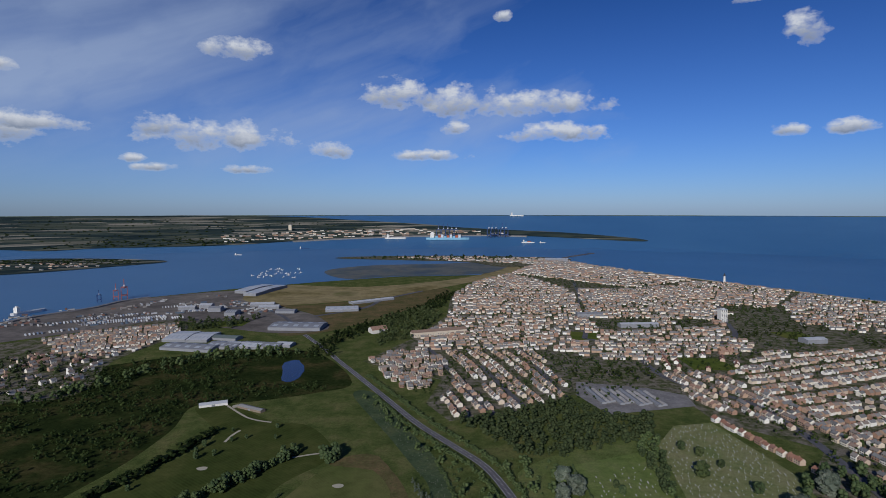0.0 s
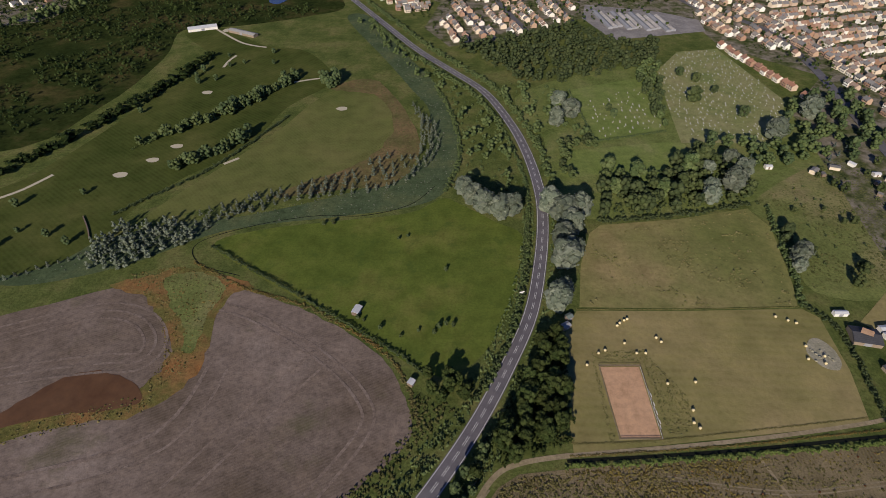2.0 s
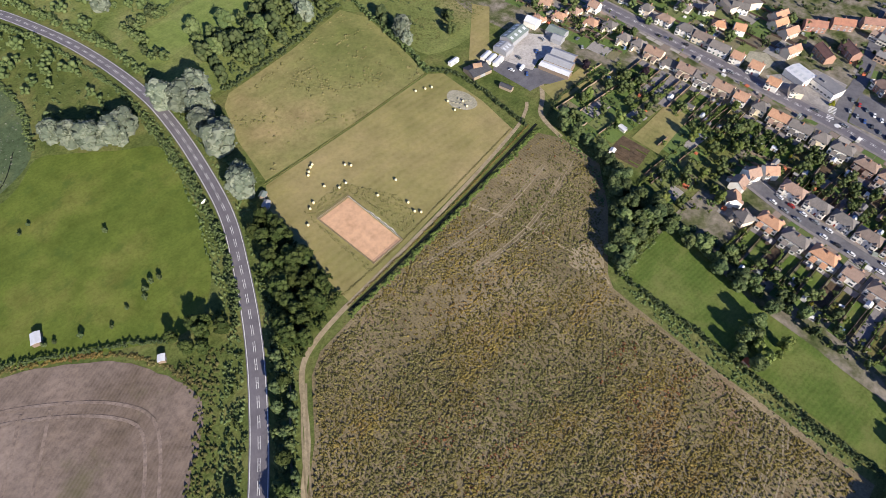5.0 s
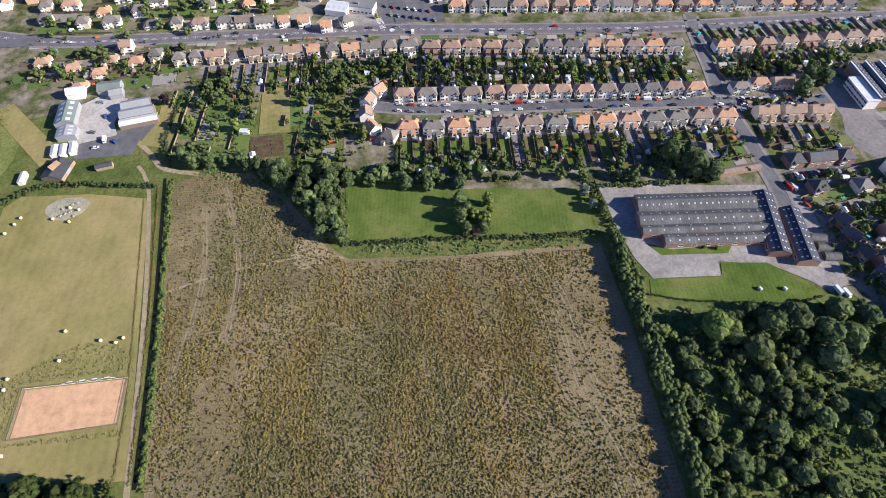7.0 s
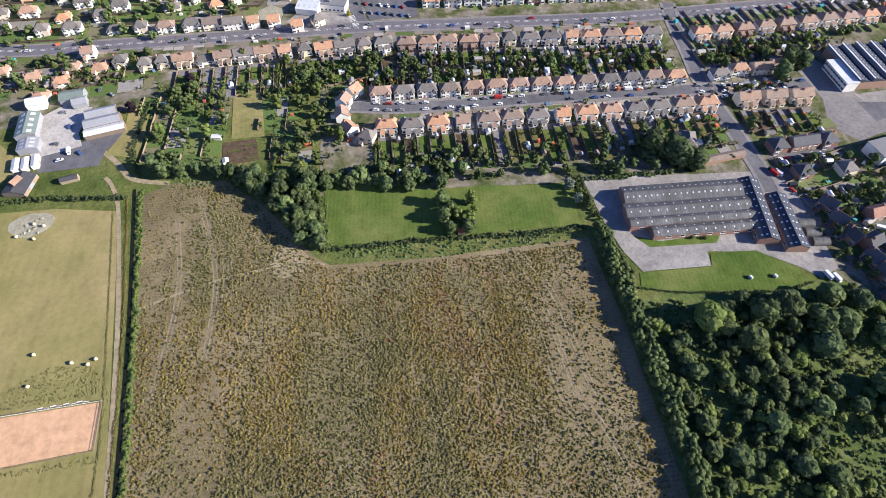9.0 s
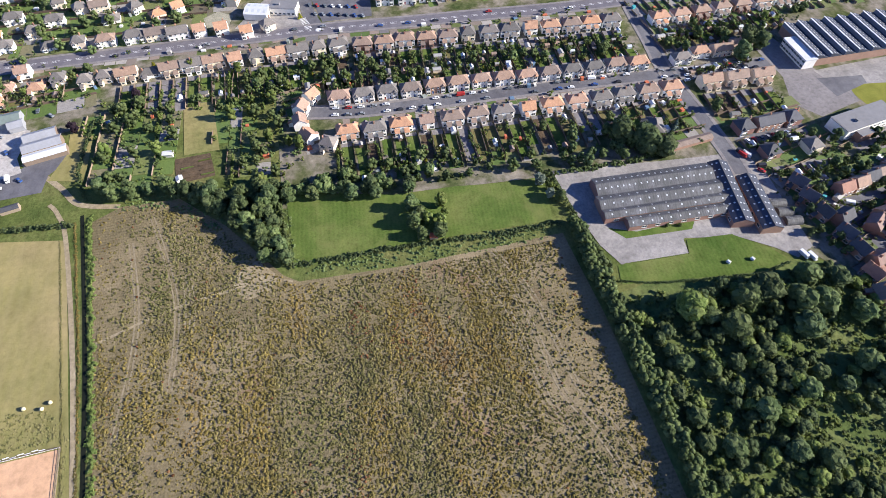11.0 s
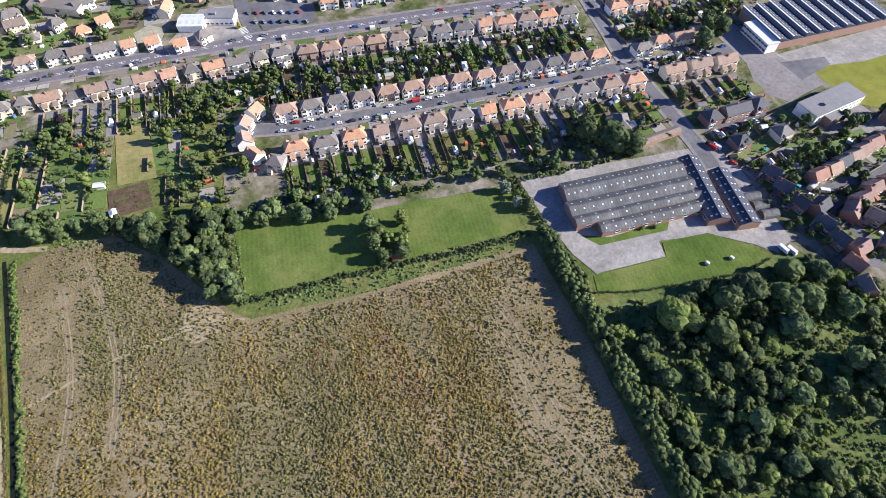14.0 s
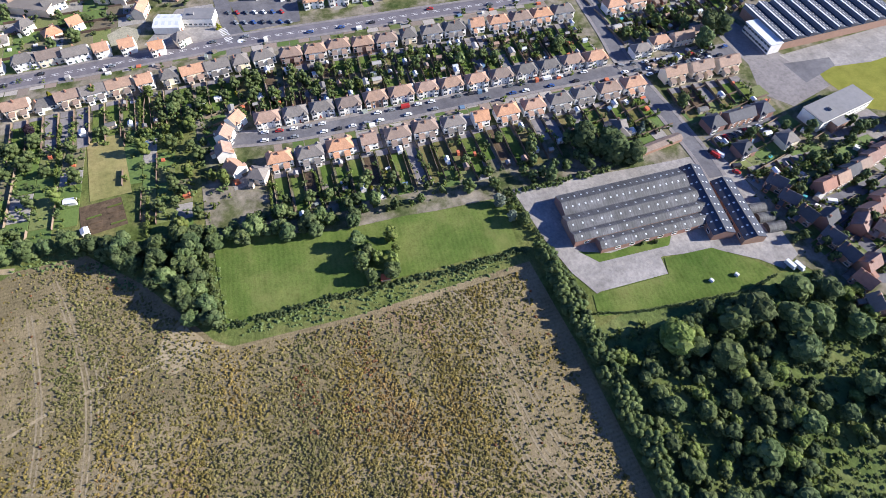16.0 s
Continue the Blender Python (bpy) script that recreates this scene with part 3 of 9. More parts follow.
def prof(x, y):
    """The height of the land: level, and rising far out to meet the horizon."""
    return max(0.0, (math.hypot(x, y) - RING) * SLOPE)


def fast_mesh(name, verts, faces, mats, slots=None, smooth=False):
    """A mesh from arrays: verts n x 3, faces m x k."""
    verts, faces = np.asarray(verts, np.float32), np.asarray(faces, np.int32)
    me = bpy.data.meshes.new(name)
    m, k = faces.shape
    me.vertices.add(len(verts))
    me.vertices.foreach_set("co", verts.ravel())
    me.loops.add(m * k)
    me.loops.foreach_set("vertex_index", faces.ravel())
    me.polygons.add(m)
    me.polygons.foreach_set("loop_start", np.arange(0, m * k, k, dtype=np.int32))
    if slots is not None:
        me.polygons.foreach_set("material_index", np.asarray(slots, np.int32))
    me.polygons.foreach_set("use_smooth", np.full(m, smooth))
    for mt in mats if isinstance(mats, (list, tuple)) else (mats,):
        me.materials.append(mt)
    me.update(calc_edges=True)
    me.validate()
    return me


def curve_through(pts, closed=False, step=4):
    """Points of a smooth line through the given ones."""
    p = [Vector((*q, 0)) for q in pts]
    n, out = len(p), []
    for i in range(n if closed else n - 1):
        a, b = p[i], p[(i + 1) % n]
        z = p[i - 1] if closed or i else a
        c = p[(i + 2) % n] if closed or i + 2 < n else b
        for k in range(step):
            t = k / step
            out.append(0.5 * ((2 * a) + (b - z) * t + (2 * z - 5 * a + 4 * b - c) * t * t + (3 * a - z - 3 * b + c) * t ** 3))
    if not closed:
        out.append(p[-1])
    return [(q.x, q.y) for q in out]


def finish(name, bm, mats, parent=None, label="", category="", group="", kind="", smooth=False):
    me = bpy.data.meshes.new(name)
    bm.normal_update()
    bm.to_mesh(me)
    bm.free()
    if smooth:
        for f in me.polygons:
            f.use_smooth = True
    for mt in mats if isinstance(mats, (list, tuple)) else (mats,):
        me.materials.append(mt)
    ob = new(name, me)
    if parent:
        ob.parent = parent
    return tagged(ob, label, category, group, kind)


def part(name, bm, mats, parent, label=""):
    return finish(name, bm, mats, parent, label)


def sheet(name, pts, mt, dz, label, category="field", kind="structure", soft=True, longest=0, ragged=0.0):
    """A piece of ground cover with a soft or straight outline, laid dz above the land."""
    line = curve_through(pts, True, 5) if soft else pts
    bm = bmesh.new()
    vs = []
    for i, (x, y) in enumerate(line):
        if ragged:
            o = noise.noise_vector((x * 0.15, y * 0.15, 3.1)) * ragged
            x, y = x + o.x, y + o.y
        vs.append(bm.verts.new((x, y, 0)))
    f = bm.faces.new(vs)
    f.normal_update()
    if f.normal.z < 0:
        f.normal_flip()
    bmesh.ops.triangulate(bm, faces=[f], ngon_method="EAR_CLIP")
    for _ in range(7):
        long = [e for e in bm.edges if longest and e.calc_length() > longest]
        if not long:
            break
        bmesh.ops.subdivide_edges(bm, edges=long, cuts=1)
        bmesh.ops.triangulate(bm, faces=[f for f in bm.faces if len(f.verts) > 3])
    for v in bm.verts:
        v.co.z = prof(v.co.x, v.co.y) + dz
    for f in bm.faces:
        f.normal_update()
        if f.normal.z < 0:
            f.normal_flip()
    return finish(name, bm, mt, None, label, category, "", kind)


def offset_line(line, d):
    out = []
    for i, (x, y) in enumerate(line):
        a, b = line[max(0, i - 1)], line[min(len(line) - 1, i + 1)]
        tx, ty = b[0] - a[0], b[1] - a[1]
        n = math.hypot(tx, ty) or 1
        out.append((x + ty / n * d, y - tx / n * d))
    return out


def ribbon(name, pts, width, mt, dz, label, category="road", thick=0.0, kind="structure", step=6, parent=None):
    """A band along a smooth line: a road, a kerb, a ditch or a painted line."""
    line = curve_through(pts, False, step)
    l, r = offset_line(line, -width / 2), offset_line(line, width / 2)
    bm = bmesh.new()
    rows = [[bm.verts.new((x, y, prof(x, y) + dz)) for x, y in side] for side in (l, r)]
    for i in range(len(line) - 1):
        bm.faces.new((rows[0][i], rows[1][i], rows[1][i + 1], rows[0][i + 1]))
    if thick:
        low = [[bm.verts.new((v.co.x, v.co.y, v.co.z - thick)) for v in side] for side in rows]
        for i in range(len(line) - 1):
            bm.faces.new((low[0][i], rows[0][i], rows[0][i + 1], low[0][i + 1]))
            bm.faces.new((rows[1][i], low[1][i], low[1][i + 1], rows[1][i + 1]))
    bmesh.ops.recalc_face_normals(bm, faces=bm.faces)
    if bm.faces and bm.faces[0].normal.z < 0:
        bmesh.ops.reverse_faces(bm, faces=bm.faces)
    return finish(name, bm, mt, parent, label, category if not parent else "", "", kind)


def box(bm, x, y, z, sx, sy, sz, slot=0, turn=0.0, bevel=0.0):
    """A box that stands on z, centred on x, y."""
    c, s = math.cos(turn), math.sin(turn)
    vs = []
    for k in (0, 1):
        for i, j in ((-1, -1), (1, -1), (1, 1), (-1, 1)):
            a, b = i * sx / 2, j * sy / 2
            vs.append(bm.verts.new((x + a * c - b * s, y + a * s + b * c, z + k * sz)))
    fs = [bm.faces.new([vs[i] for i in q]) for q in ((3, 2, 1, 0), (4, 5, 6, 7), (0, 1, 5, 4), (1, 2, 6, 5), (2, 3, 7, 6), (3, 0, 4, 7))]
    for f in fs:
        f.material_index = slot
    if bevel:
        bmesh.ops.bevel(bm, geom=list({e for f in fs for e in f.edges}), offset=bevel, segments=1, affect="EDGES", profile=0.5)
    return vs


def inside(p, poly):
    x, y, hit = p[0], p[1], False
    for i in range(len(poly)):
        (xa, ya), (xb, yb) = poly[i - 1], poly[i]
        if (ya > y) != (yb > y) and x < (xb - xa) * (y - ya) / (yb - ya) + xa:
            hit = not hit
    return hit


def sprinkle(poly, gap, jitter=0.5, seed=1):
    """Loose points spread over an outline, about gap apart."""
    r = random.Random(seed)
    xs, ys = [p[0] for p in poly], [p[1] for p in poly]
    out, y, k = [], min(ys), 0
    while y < max(ys):
        x = min(xs) + (gap / 2 if k % 2 else 0)
        while x < max(xs):
            q = (x + r.uniform(-jitter, jitter) * gap, y + r.uniform(-jitter, jitter) * gap)
            if inside(q, poly):
                out.append(q)
            x += gap
        y += gap * 0.87
        k += 1
    return out


def along(pts, gap, smooth=True):
    """Points every gap metres along a line, with the line's direction there."""
    line = curve_through(pts, False, 6) if smooth else pts
    out, left = [], 0.0
    for (xa, ya), (xb, yb) in zip(line, line[1:]):
        d = math.hypot(xb - xa, yb - ya)
        if d < 1e-6:
            continue
        s = left
        while s < d:
            out.append((xa + (xb - xa) * s / d, ya + (yb - ya) * s / d, math.atan2(yb - ya, xb - xa)))
            s += gap
        left = s - d
    return out


# ---- land and water ----
def land():
    bm = bmesh.new()
    rings, seg, prev = [60, 200, 500, 1000, 1800, 2700, 3600, 4000, 4400, 4900], 96, None
    mid = bm.verts.new((0, 0, 0))
    for r in rings:
        ring = [bm.verts.new((r * math.sin(2 * math.pi * k / seg), r * math.cos(2 * math.pi * k / seg), prof(r, 0))) for k in range(seg)]
        for k in range(seg):
            a, b = ring[k], ring[(k + 1) % seg]
            bm.faces.new((mid, b, a) if prev is None else (prev[k], prev[(k + 1) % seg], b, a))
        prev = ring
    bmesh.ops.recalc_face_normals(bm, faces=bm.faces)
    if bm.faces[0].normal.z < 0:
        bmesh.ops.reverse_faces(bm, faces=bm.faces)
    finish("ground", bm, M["grass"], None, "rough green and brown grassland reaching the horizon", "ground", "", "structure")


land()
rim = [(4880 * math.sin(radians(a)), 4880 * math.cos(radians(a))) for a in range(75, -80, -6)]
sheet("sea", [(-2600, 500), (-1500, 900), (-1030, 1140), (-974, 1205), (-944, 1298), (-890, 1399), (-876, 1500), (-836, 1575), (-677, 1727), (-600, 1790), (-436, 1907), (-176, 2070), (146, 2123), (273, 2495), (420, 2680), (590, 2781),
              (681, 2494), (834, 2160), (971, 1904), (1079, 1702), (1204, 1491), (1500, 1120), (2300, 700)] + rim, M["sea"], 0.5,
      "deep blue sea and estuary under a clear sky", "sea", "structure", False, 220)
sheet("far_shore", [(-3800, 2900), (-2385, 2982), (-1950, 3230), (-1370, 3503), (-1050, 3690), (-713, 3850), (-330, 3960), (-95, 3996), (300, 4010), (600, 3950), (900, 3840), (1322, 3635), (1280, 3760), (900, 4030),
                    (500, 4190), (120, 4320), (-160, 4450), (-700, 4580), (-1300, 4640), (-2100, 4420), (-3100, 3760), (-3900, 3000)], M["farland"], 2.5,
      "far shore with fields, woods and towns, haze in its colours", "shore", "structure", True, 220)
sheet("far_headland", [(-2700, 2500), (-2232, 2788), (-1800, 2830), (-1415, 2740), (-1330, 2640), (-1420, 2480), (-1663, 2140), (-2000, 2000), (-2600, 2050)], M["farland"], 2.5,
      "wooded headland with houses across the water", "headland", "structure", True, 220)
sheet("mud_flats", [(-350, 2000), (-176, 2080), (60, 2120), (190, 2200), (300, 2500), (200, 2640), (-20, 2560), (-330, 2480), (-480, 2260)], M["flats"], 1.0,
      "dark tidal flats beside the saltmarsh", "mudflat", "structure", True, 220)
sheet("town_spit", [(250, 2430), (120, 2640), (-150, 2730), (-400, 2800), (-560, 2860), (-440, 2960), (0, 3010), (360, 2960), (620, 2860), (620, 2700), (420, 2480)], M["townfloor"], 1.5,
      "low spit crowded with old town roofs", "spit", "structure", True, 220)
sheet("dune_field", [(-560, 1800), (-495, 1834), (-244, 1793), (35, 1984), (200, 2230), (310, 2480), (330, 2330), (206, 2069), (-5, 1766), (-152, 1591), (-391, 1448), (-560, 1540)], M["dunes"], 0.4,
      "dry straw-coloured meadow behind the flats", "meadow")
sheet("tan_land", [(-560, 1560), (-380, 1440), (-150, 1590), (0, 1760), (20, 1640), (-60, 1420), (-150, 1260), (-240, 1120), (-330, 1100), (-300, 1290), (-430, 1440)], M["heath"], 0.25, "rough tan ground between sheds and road", "rough ground")
sheet("dockland", [(-1500, 880), (-1030, 1130), (-974, 1195), (-944, 1288), (-890, 1390), (-876, 1490), (-836, 1565), (-660, 1700), (-560, 1640), (-430, 1440), (-300, 1300), (-240, 1150), (-330, 1110), (-480, 1170), (-626, 1240), (-749, 1112), (-1000, 900), (-1400, 760)],
      M["docks"], 0.3, "wide dock yards of concrete and gravel", "docks")
sheet("left_town_ground", [(-1100, 760), (-822, 1017), (-749, 1100), (-626, 1240), (-531, 1138), (-543, 900), (-497, 732), (-640, 690), (-1000, 640)], M["townfloor"], 0.2, "terraces with small back yards", "town ground")
sheet("town_ground", [(-130, 900), (-57, 1061), (10, 1291), (29, 1646), (271, 2262), (503, 2700), (590, 2770), (681, 2484), (834, 2150), (971, 1894), (1168, 1440), (1500, 1080), (1700, 700), (1250, 300), (820, 150), (640, -420),
                      (330, -420), (290, 250), (330, 480), (400, 560), (325, 640), (320, 700), (180, 735), (100, 670), (10, 640), (-20, 700), (0, 800), (-110, 880)], M["townfloor"], 0.1,
      "town streets, yards and gardens", "town ground", "structure", False)
sheet("estate_ground", [(330, 250), (330, 40), (205, 48), (190, -86), (120, -190), (60, -215), (40, -330), (120, -430), (420, -430), (420, 250)], M["townfloor"], 0.12, "garden earth and rough grass between houses", "town ground", "structure", False)

# ---- fields ----
sheet("bare_field", [(-330, 190), (-248, 227), (-193, 248), (-140, 252), (-111, 241), (-79, 227), (-51, 209), (-31, 192), (-19, 171), (-13, 150), (-21, 134), (-39, 117), (-53, 98), (-85, 56), (-130, 0), (-200, -60), (-420, -60), (-420, 120)],
      M["bare"], 0.06, "bare grey-brown harrowed soil with wheel marks", "field", ragged=2)
sheet("weedy_corner", [(-260, 104), (-177, 87), (-150, 82), (-136, 73), (-119, 62), (-116, 40), (-150, -20), (-300, -30)], M["heath"], 0.09, "olive weeds spreading over the soil", "field", ragged=6)
sheet("green_bank", [(-174, 254), (-160, 261), (-140, 254), (-133, 243), (-137, 225), (-136, 200), (-142, 196), (-147, 212), (-158, 226), (-166, 240)], M["wild"], 0.15, "olive-green weeds on the bank", "bank", ragged=3)
sheet("weed_bank", [(-205, 249), (-180, 259), (-161, 265), (-137, 258), (-115, 247), (-126, 241), (-131, 224), (-128, 195), (-131, 178), (-149, 158), (-188, 149), (-240, 132), (-240, 140), (-188, 157), (-160, 168), (-149, 186), (-151, 203), (-164, 219), (-176, 236), (-192, 242)],
      M["bank"], 0.12, "rust-coloured weeds on a low bank", "bank", ragged=3)
sheet("brown_pool", [(-232, 143), (-217, 160), (-199, 179), (-179, 183), (-158, 174), (-152, 166), (-160, 160), (-193, 156)], M["mud"], 0.16, "shallow pool of brown water", "pool", ragged=2)
sheet("pasture", [(-153, 287), (-117, 258), (-80, 233), (-52, 213), (-22, 192), (-7, 182), (9, 181), (28, 200), (44, 235), (52, 268), (57, 298), (39, 313), (17, 332), (2, 341), (-22, 323), (-75, 313), (-126, 303)],
      M["pasture"], 0.08, "bright green grazed pasture", "field")
sheet("hay_field_upper", [(84, 230), (92, 268), (104, 300), (113, 309), (170, 316), (226, 329), (233, 306), (222, 250), (216, 231), (147, 229)], M["hay_rough"], 0.07, "dry yellow-green hayfield with pale tussocks", "field", soft=False, ragged=1)
sheet("hay_field_lower", [(82, 227), (147, 227), (217, 229), (224, 222), (221, 184), (214, 152), (106, 140), (64, 136), (66, 180), (73, 212)], M["hay"], 0.07, "close-mown straw-green hayfield", "field", soft=False, ragged=1)
sheet("crop_field", [(-75, -30), (-48, 28), (-30, 52), (-12, 77), (9, 96), (26, 120), (37, 126), (65, 129), (137, 134), (222, 141), (229, 128), (226, 98), (200, 76), (165, 52), (159, 46), (155, -4), (152, -84), (106, -84), (27, -80), (-60, -78)],
      M["crop"], 0.07, "weedy brown stubble field in faint rows", "field", soft=False, ragged=1.5)
sheet("green_paddock", [(216, 45), (167, 46), (166, -15), (161, -82), (188, -88), (196, -40), (199, -9)], M["paddock"], 0.16, "vivid green mown paddock", "field", soft=False, ragged=0.8)
sheet("golf_course", [(-336, 354), (-315, 390), (-297, 442), (-278, 513), (-250, 596), (-311, 683), (-273, 701), (-204, 642), (-151, 624), (-111, 549), (-145, 488), (-165, 413), (-200, 370), (-221, 335), (-232, 296), (-260, 262), (-330, 255), (-420, 300)],
      M["golf"], 0.09, "striped green golf fairways", "golf course")
sheet("range_field", [(-211, 320), (-175, 386), (-144, 442), (-124, 494), (-101, 527), (-58, 514), (-39, 453), (-49, 413), (-72, 378), (-119, 347), (-156, 333), (-191, 320)], M["range"], 0.1, "pale mown grass with mowing lines", "field")
sheet("heath_strip", [(-112, 532), (-74, 552), (-47, 516), (-18, 430), (-22, 384), (-40, 358), (-75, 352), (-120, 342), (-118, 352), (-72, 384), (-50, 416), (-42, 453), (-60, 510), (-98, 524)], M["heath"], 0.11, "rusty brown rough grass", "rough", ragged=3)
sheet("reed_strip", [(-120, 735), (-60, 600), (-30, 530), (-10, 480), (-10, 410), (-28, 376), (-62, 352), (-100, 334), (-145, 318), (-190, 310), (-230, 292), (-290, 258), (-260, 248), (-205, 266), (-150, 302), (-75, 318),
                      (-22, 330), (4, 350), (18, 400), (14, 470), (-5, 540), (-40, 620), (-90, 740)], M["reed"], 0.05, "grey-green reeds along the creek", "reeds")
sheet("green_commons", [(84, 345), (90, 420), (76, 470), (90, 530), (230, 590), (330, 500), (400, 470), (390, 400), (330, 395), (236, 338), (115, 316)], M["commons"], 0.03, "bright rough grass among trees", "rough grass", ragged=4)
sheet("allotment_green", [(127, 525), (211, 557), (205, 477), (200, 443), (134, 423)], M["churchyard"], 0.09, "mown churchyard grass", "field", soft=False)
sheet("meadow", [(105, 404), (131, 413), (208, 423), (192, 390), (167, 362), (135, 374), (98, 370)], M["churchyard"], 0.09, "bright meadow among trees", "field")
sheet("cemetery", [(231, 573), (269, 625), (318, 634), (335, 502), (290, 423), (208, 423), (217, 489)], M["cemetery"], 0.12, "dry cemetery grass with rows of graves", "cemetery", soft=False)
sheet("wild_field", [(232, 335), (330, 400), (380, 380), (300, 250), (232, 243), (244, 300)], M["wild"], 0.05, "overgrown field of grass and scrub", "field")
sheet("wood_floor", [(113, -95), (104, -194), (60, -225), (-40, -260), (-120, -150), (-20, -82), (75, -86)], M["woodfloor"], 0.05, "dark bramble under the trees", "woodland floor")
sheet("west_wood_floor", [(-640, 720), (-530, 880), (-341, 975), (-217, 950), (-130, 790), (-175, 740), (-251, 706), (-315, 690), (-306, 605), (-322, 487), (-385, 400), (-700, 380)], M["scrubfloor_shade"], 0.06, "scrubby woodland floor coloured dark for tree shade", "woodland floor")
sheet("playing_field", [(213, -292), (222, -420), (150, -420), (160, -318), (176, -296), (193, -294)], M["playing"], 0.15, "sunlit yellow-green playing field", "field", soft=False)

# ---- roads and tracks ----
MAIN = [(-190, -110), (-110, -18), (-55, 52), (-22, 93), (-1, 121), (19, 152), (37, 186), (54, 224), (65, 266), (73, 310), (76, 350), (73, 403), (64, 456), (44, 521), (12, 572), (-28, 633), (-79, 730), (-121, 810), (-172, 906), (-215, 990), (-300, 1140)]
ribbon("main_road", MAIN, 8.6, M["road"], 0.22, "two-lane country road of worn grey asphalt", "road", 0.2)
ribbon("verge", MAIN, 13.0, M["grass"], 0.1, "grass verge beside the road", "verge")
for side in (-3.7, 3.7):
    ribbon("edge_line", offset_line(curve_through(MAIN, False, 6), side), 0.3, M["white"], 0.232, "white painted edge line", "road marking", step=1)
bm = bmesh.new()
for x, y, a in along(MAIN, 9.0):
    for o in (-0.45, 0.45):
        box(bm, x - math.sin(a) * o, y + math.cos(a) * o, 0.21, 5.6, 0.22, 0.022, 0, a)
    box(bm, x, y, 0.21, 0.3, 1.0, 0.022, 0, a)
finish("centre_marking", bm, M["white"], None, "double dashed white centre marking on the road", "road marking", "", "stuff")
HIGH = [(400, 330), (373, 251), (366, 169), (362, 105), (358, 36), (356, 8), (350, -40), (344, -93), (335, -170), (331, -260), (326, -360), (322, -440)]
MID = [(276, 32), (268, -2), (264, -40), (261, -80), (258, -117), (251, -185), (245, -226), (243, -262)]
CROSS = [(346, -212), (323, -206), (283, -200), (253, -195), (209, -194), (180, -193), (163, -191)]
ribbon("high_street", HIGH, 10.5, M["road"], 0.2, "town high street of grey asphalt", "road", 0.15)
ribbon("residential_street", MID, 8.2, M["asphalt"], 0.2, "residential street lined with parked cars", "road", 0.15)
ribbon("side_street", CROSS, 7.4, M["asphalt"], 0.24, "side street between gardens", "road", 0.15)
ribbon("station_road", [(356, 8), (380, 12), (420, 14), (520, 30)], 9, M["asphalt"], 0.23, "side road leaving the junction", "road", 0.15)
for street, w in ((HIGH, 10.5), (MID, 8.2), (CROSS, 7.4)):
    for s in (-1, 1):
        ribbon("pavement", offset_line(curve_through(street, False, 6), s * (w / 2 + 1.0)), 2.0, M["paving"], 0.3, "grey slab pavement with a kerb", "pavement", 0.25, step=1)
ribbon("dirt_track", [(-60, 0), (-34, 48), (-14, 76), (7, 98), (24, 123), (38, 131), (62, 135)], 2.6, M["track"], 0.13, "pale dirt track round the field edge", "track")
ribbon("farm_track", [(62, 135), (140, 142), (212, 152), (232, 158), (240, 163)], 2.2, M["track"], 0.12, "worn grassy farm track", "track")
ribbon("field_edge_track", [(229, 128), (236, 148), (250, 158), (262, 168), (275, 180)], 3.0, M["track"], 0.14, "pale gravel lane to the yard", "track")
sheet("worn_corner", [(175, 62), (166, 56), (159, 58), (156, 68), (163, 74), (172, 71)], M["track"], 0.115, "worn pale earth at the field corner", "bare patch", ragged=2)
ribbon("footpath", [(150, 136), (160, 100), (163, 62), (160, 48)], 1.3, M["track"], 0.12, "faint trodden path across the stubble", "path")
LIFT = iter([0.1 + 0.004 * k for k in range(60)])
TRAMS = ([(203, 121.5), (168, 117.5), (142, 118), (104, 124)], [(218, 112), (175, 102), (150, 100), (120, 103)])
for line, offs, w in ((TRAMS[0], (-0.9, 0.9), 0.7), (TRAMS[1], (-0.9, 0.9), 0.6), ([(176, 98), (160, 96), (146, 97)], (-4, -2, 0), 0.7), ([(150, -44), (125, -53), (99, -55), (77, -56), (60, -62), (40, -66), (0, -68)], (-4, -2, 3, 5, 10, 12), 0.7),
                      ([(26, 116), (6, 90), (-16, 56), (-50, 0)], (4, 6, 11), 0.9)):
    for o in offs:
        ribbon("wheel_mark", offset_line(curve_through(line, False, 4), o), w, M["wheelmark"], next(LIFT), "pale wheel mark across the stubble", "wheel mark", step=1)
for line, offs in (([(-330, 182), (-260, 205), (-205, 226), (-176, 222), (-160, 205), (-163, 190), (-185, 188), (-230, 180), (-300, 160)], (0, 6, -6)), ([(-128, 236), (-104, 226), (-64, 200), (-36, 172), (-30, 148), (-52, 112), (-80, 76), (-100, 52)], (3, 9)),
                   ([(-128, 190), (-140, 150), (-190, 130), (-280, 110)], (-4, -15)), ([(-60, 190), (-90, 148), (-115, 112)], (0, 12))):
    for o in offs:
        ribbon("wheel_mark", offset_line(curve_through(line, False, 5), o), 1.5 + 0.3 * (o % 3), M["baremark"], next(LIFT), "pale curved wheel mark on bare soil", "wheel mark", step=1)
ribbon("ditch_water", [(60, 132), (137, 137), (228, 146)], 1.7, M["creek"], 0.15, "narrow dark ditch", "ditch")
ribbon("creek_water", [(-4, 357), (-22, 333), (-55, 319.5), (-87, 319.5), (-128, 309), (-164, 289), (-156, 268), (-127, 257)], 0.6, M["creek"], 0.14, "narrow dark creek between reeds", "creek")
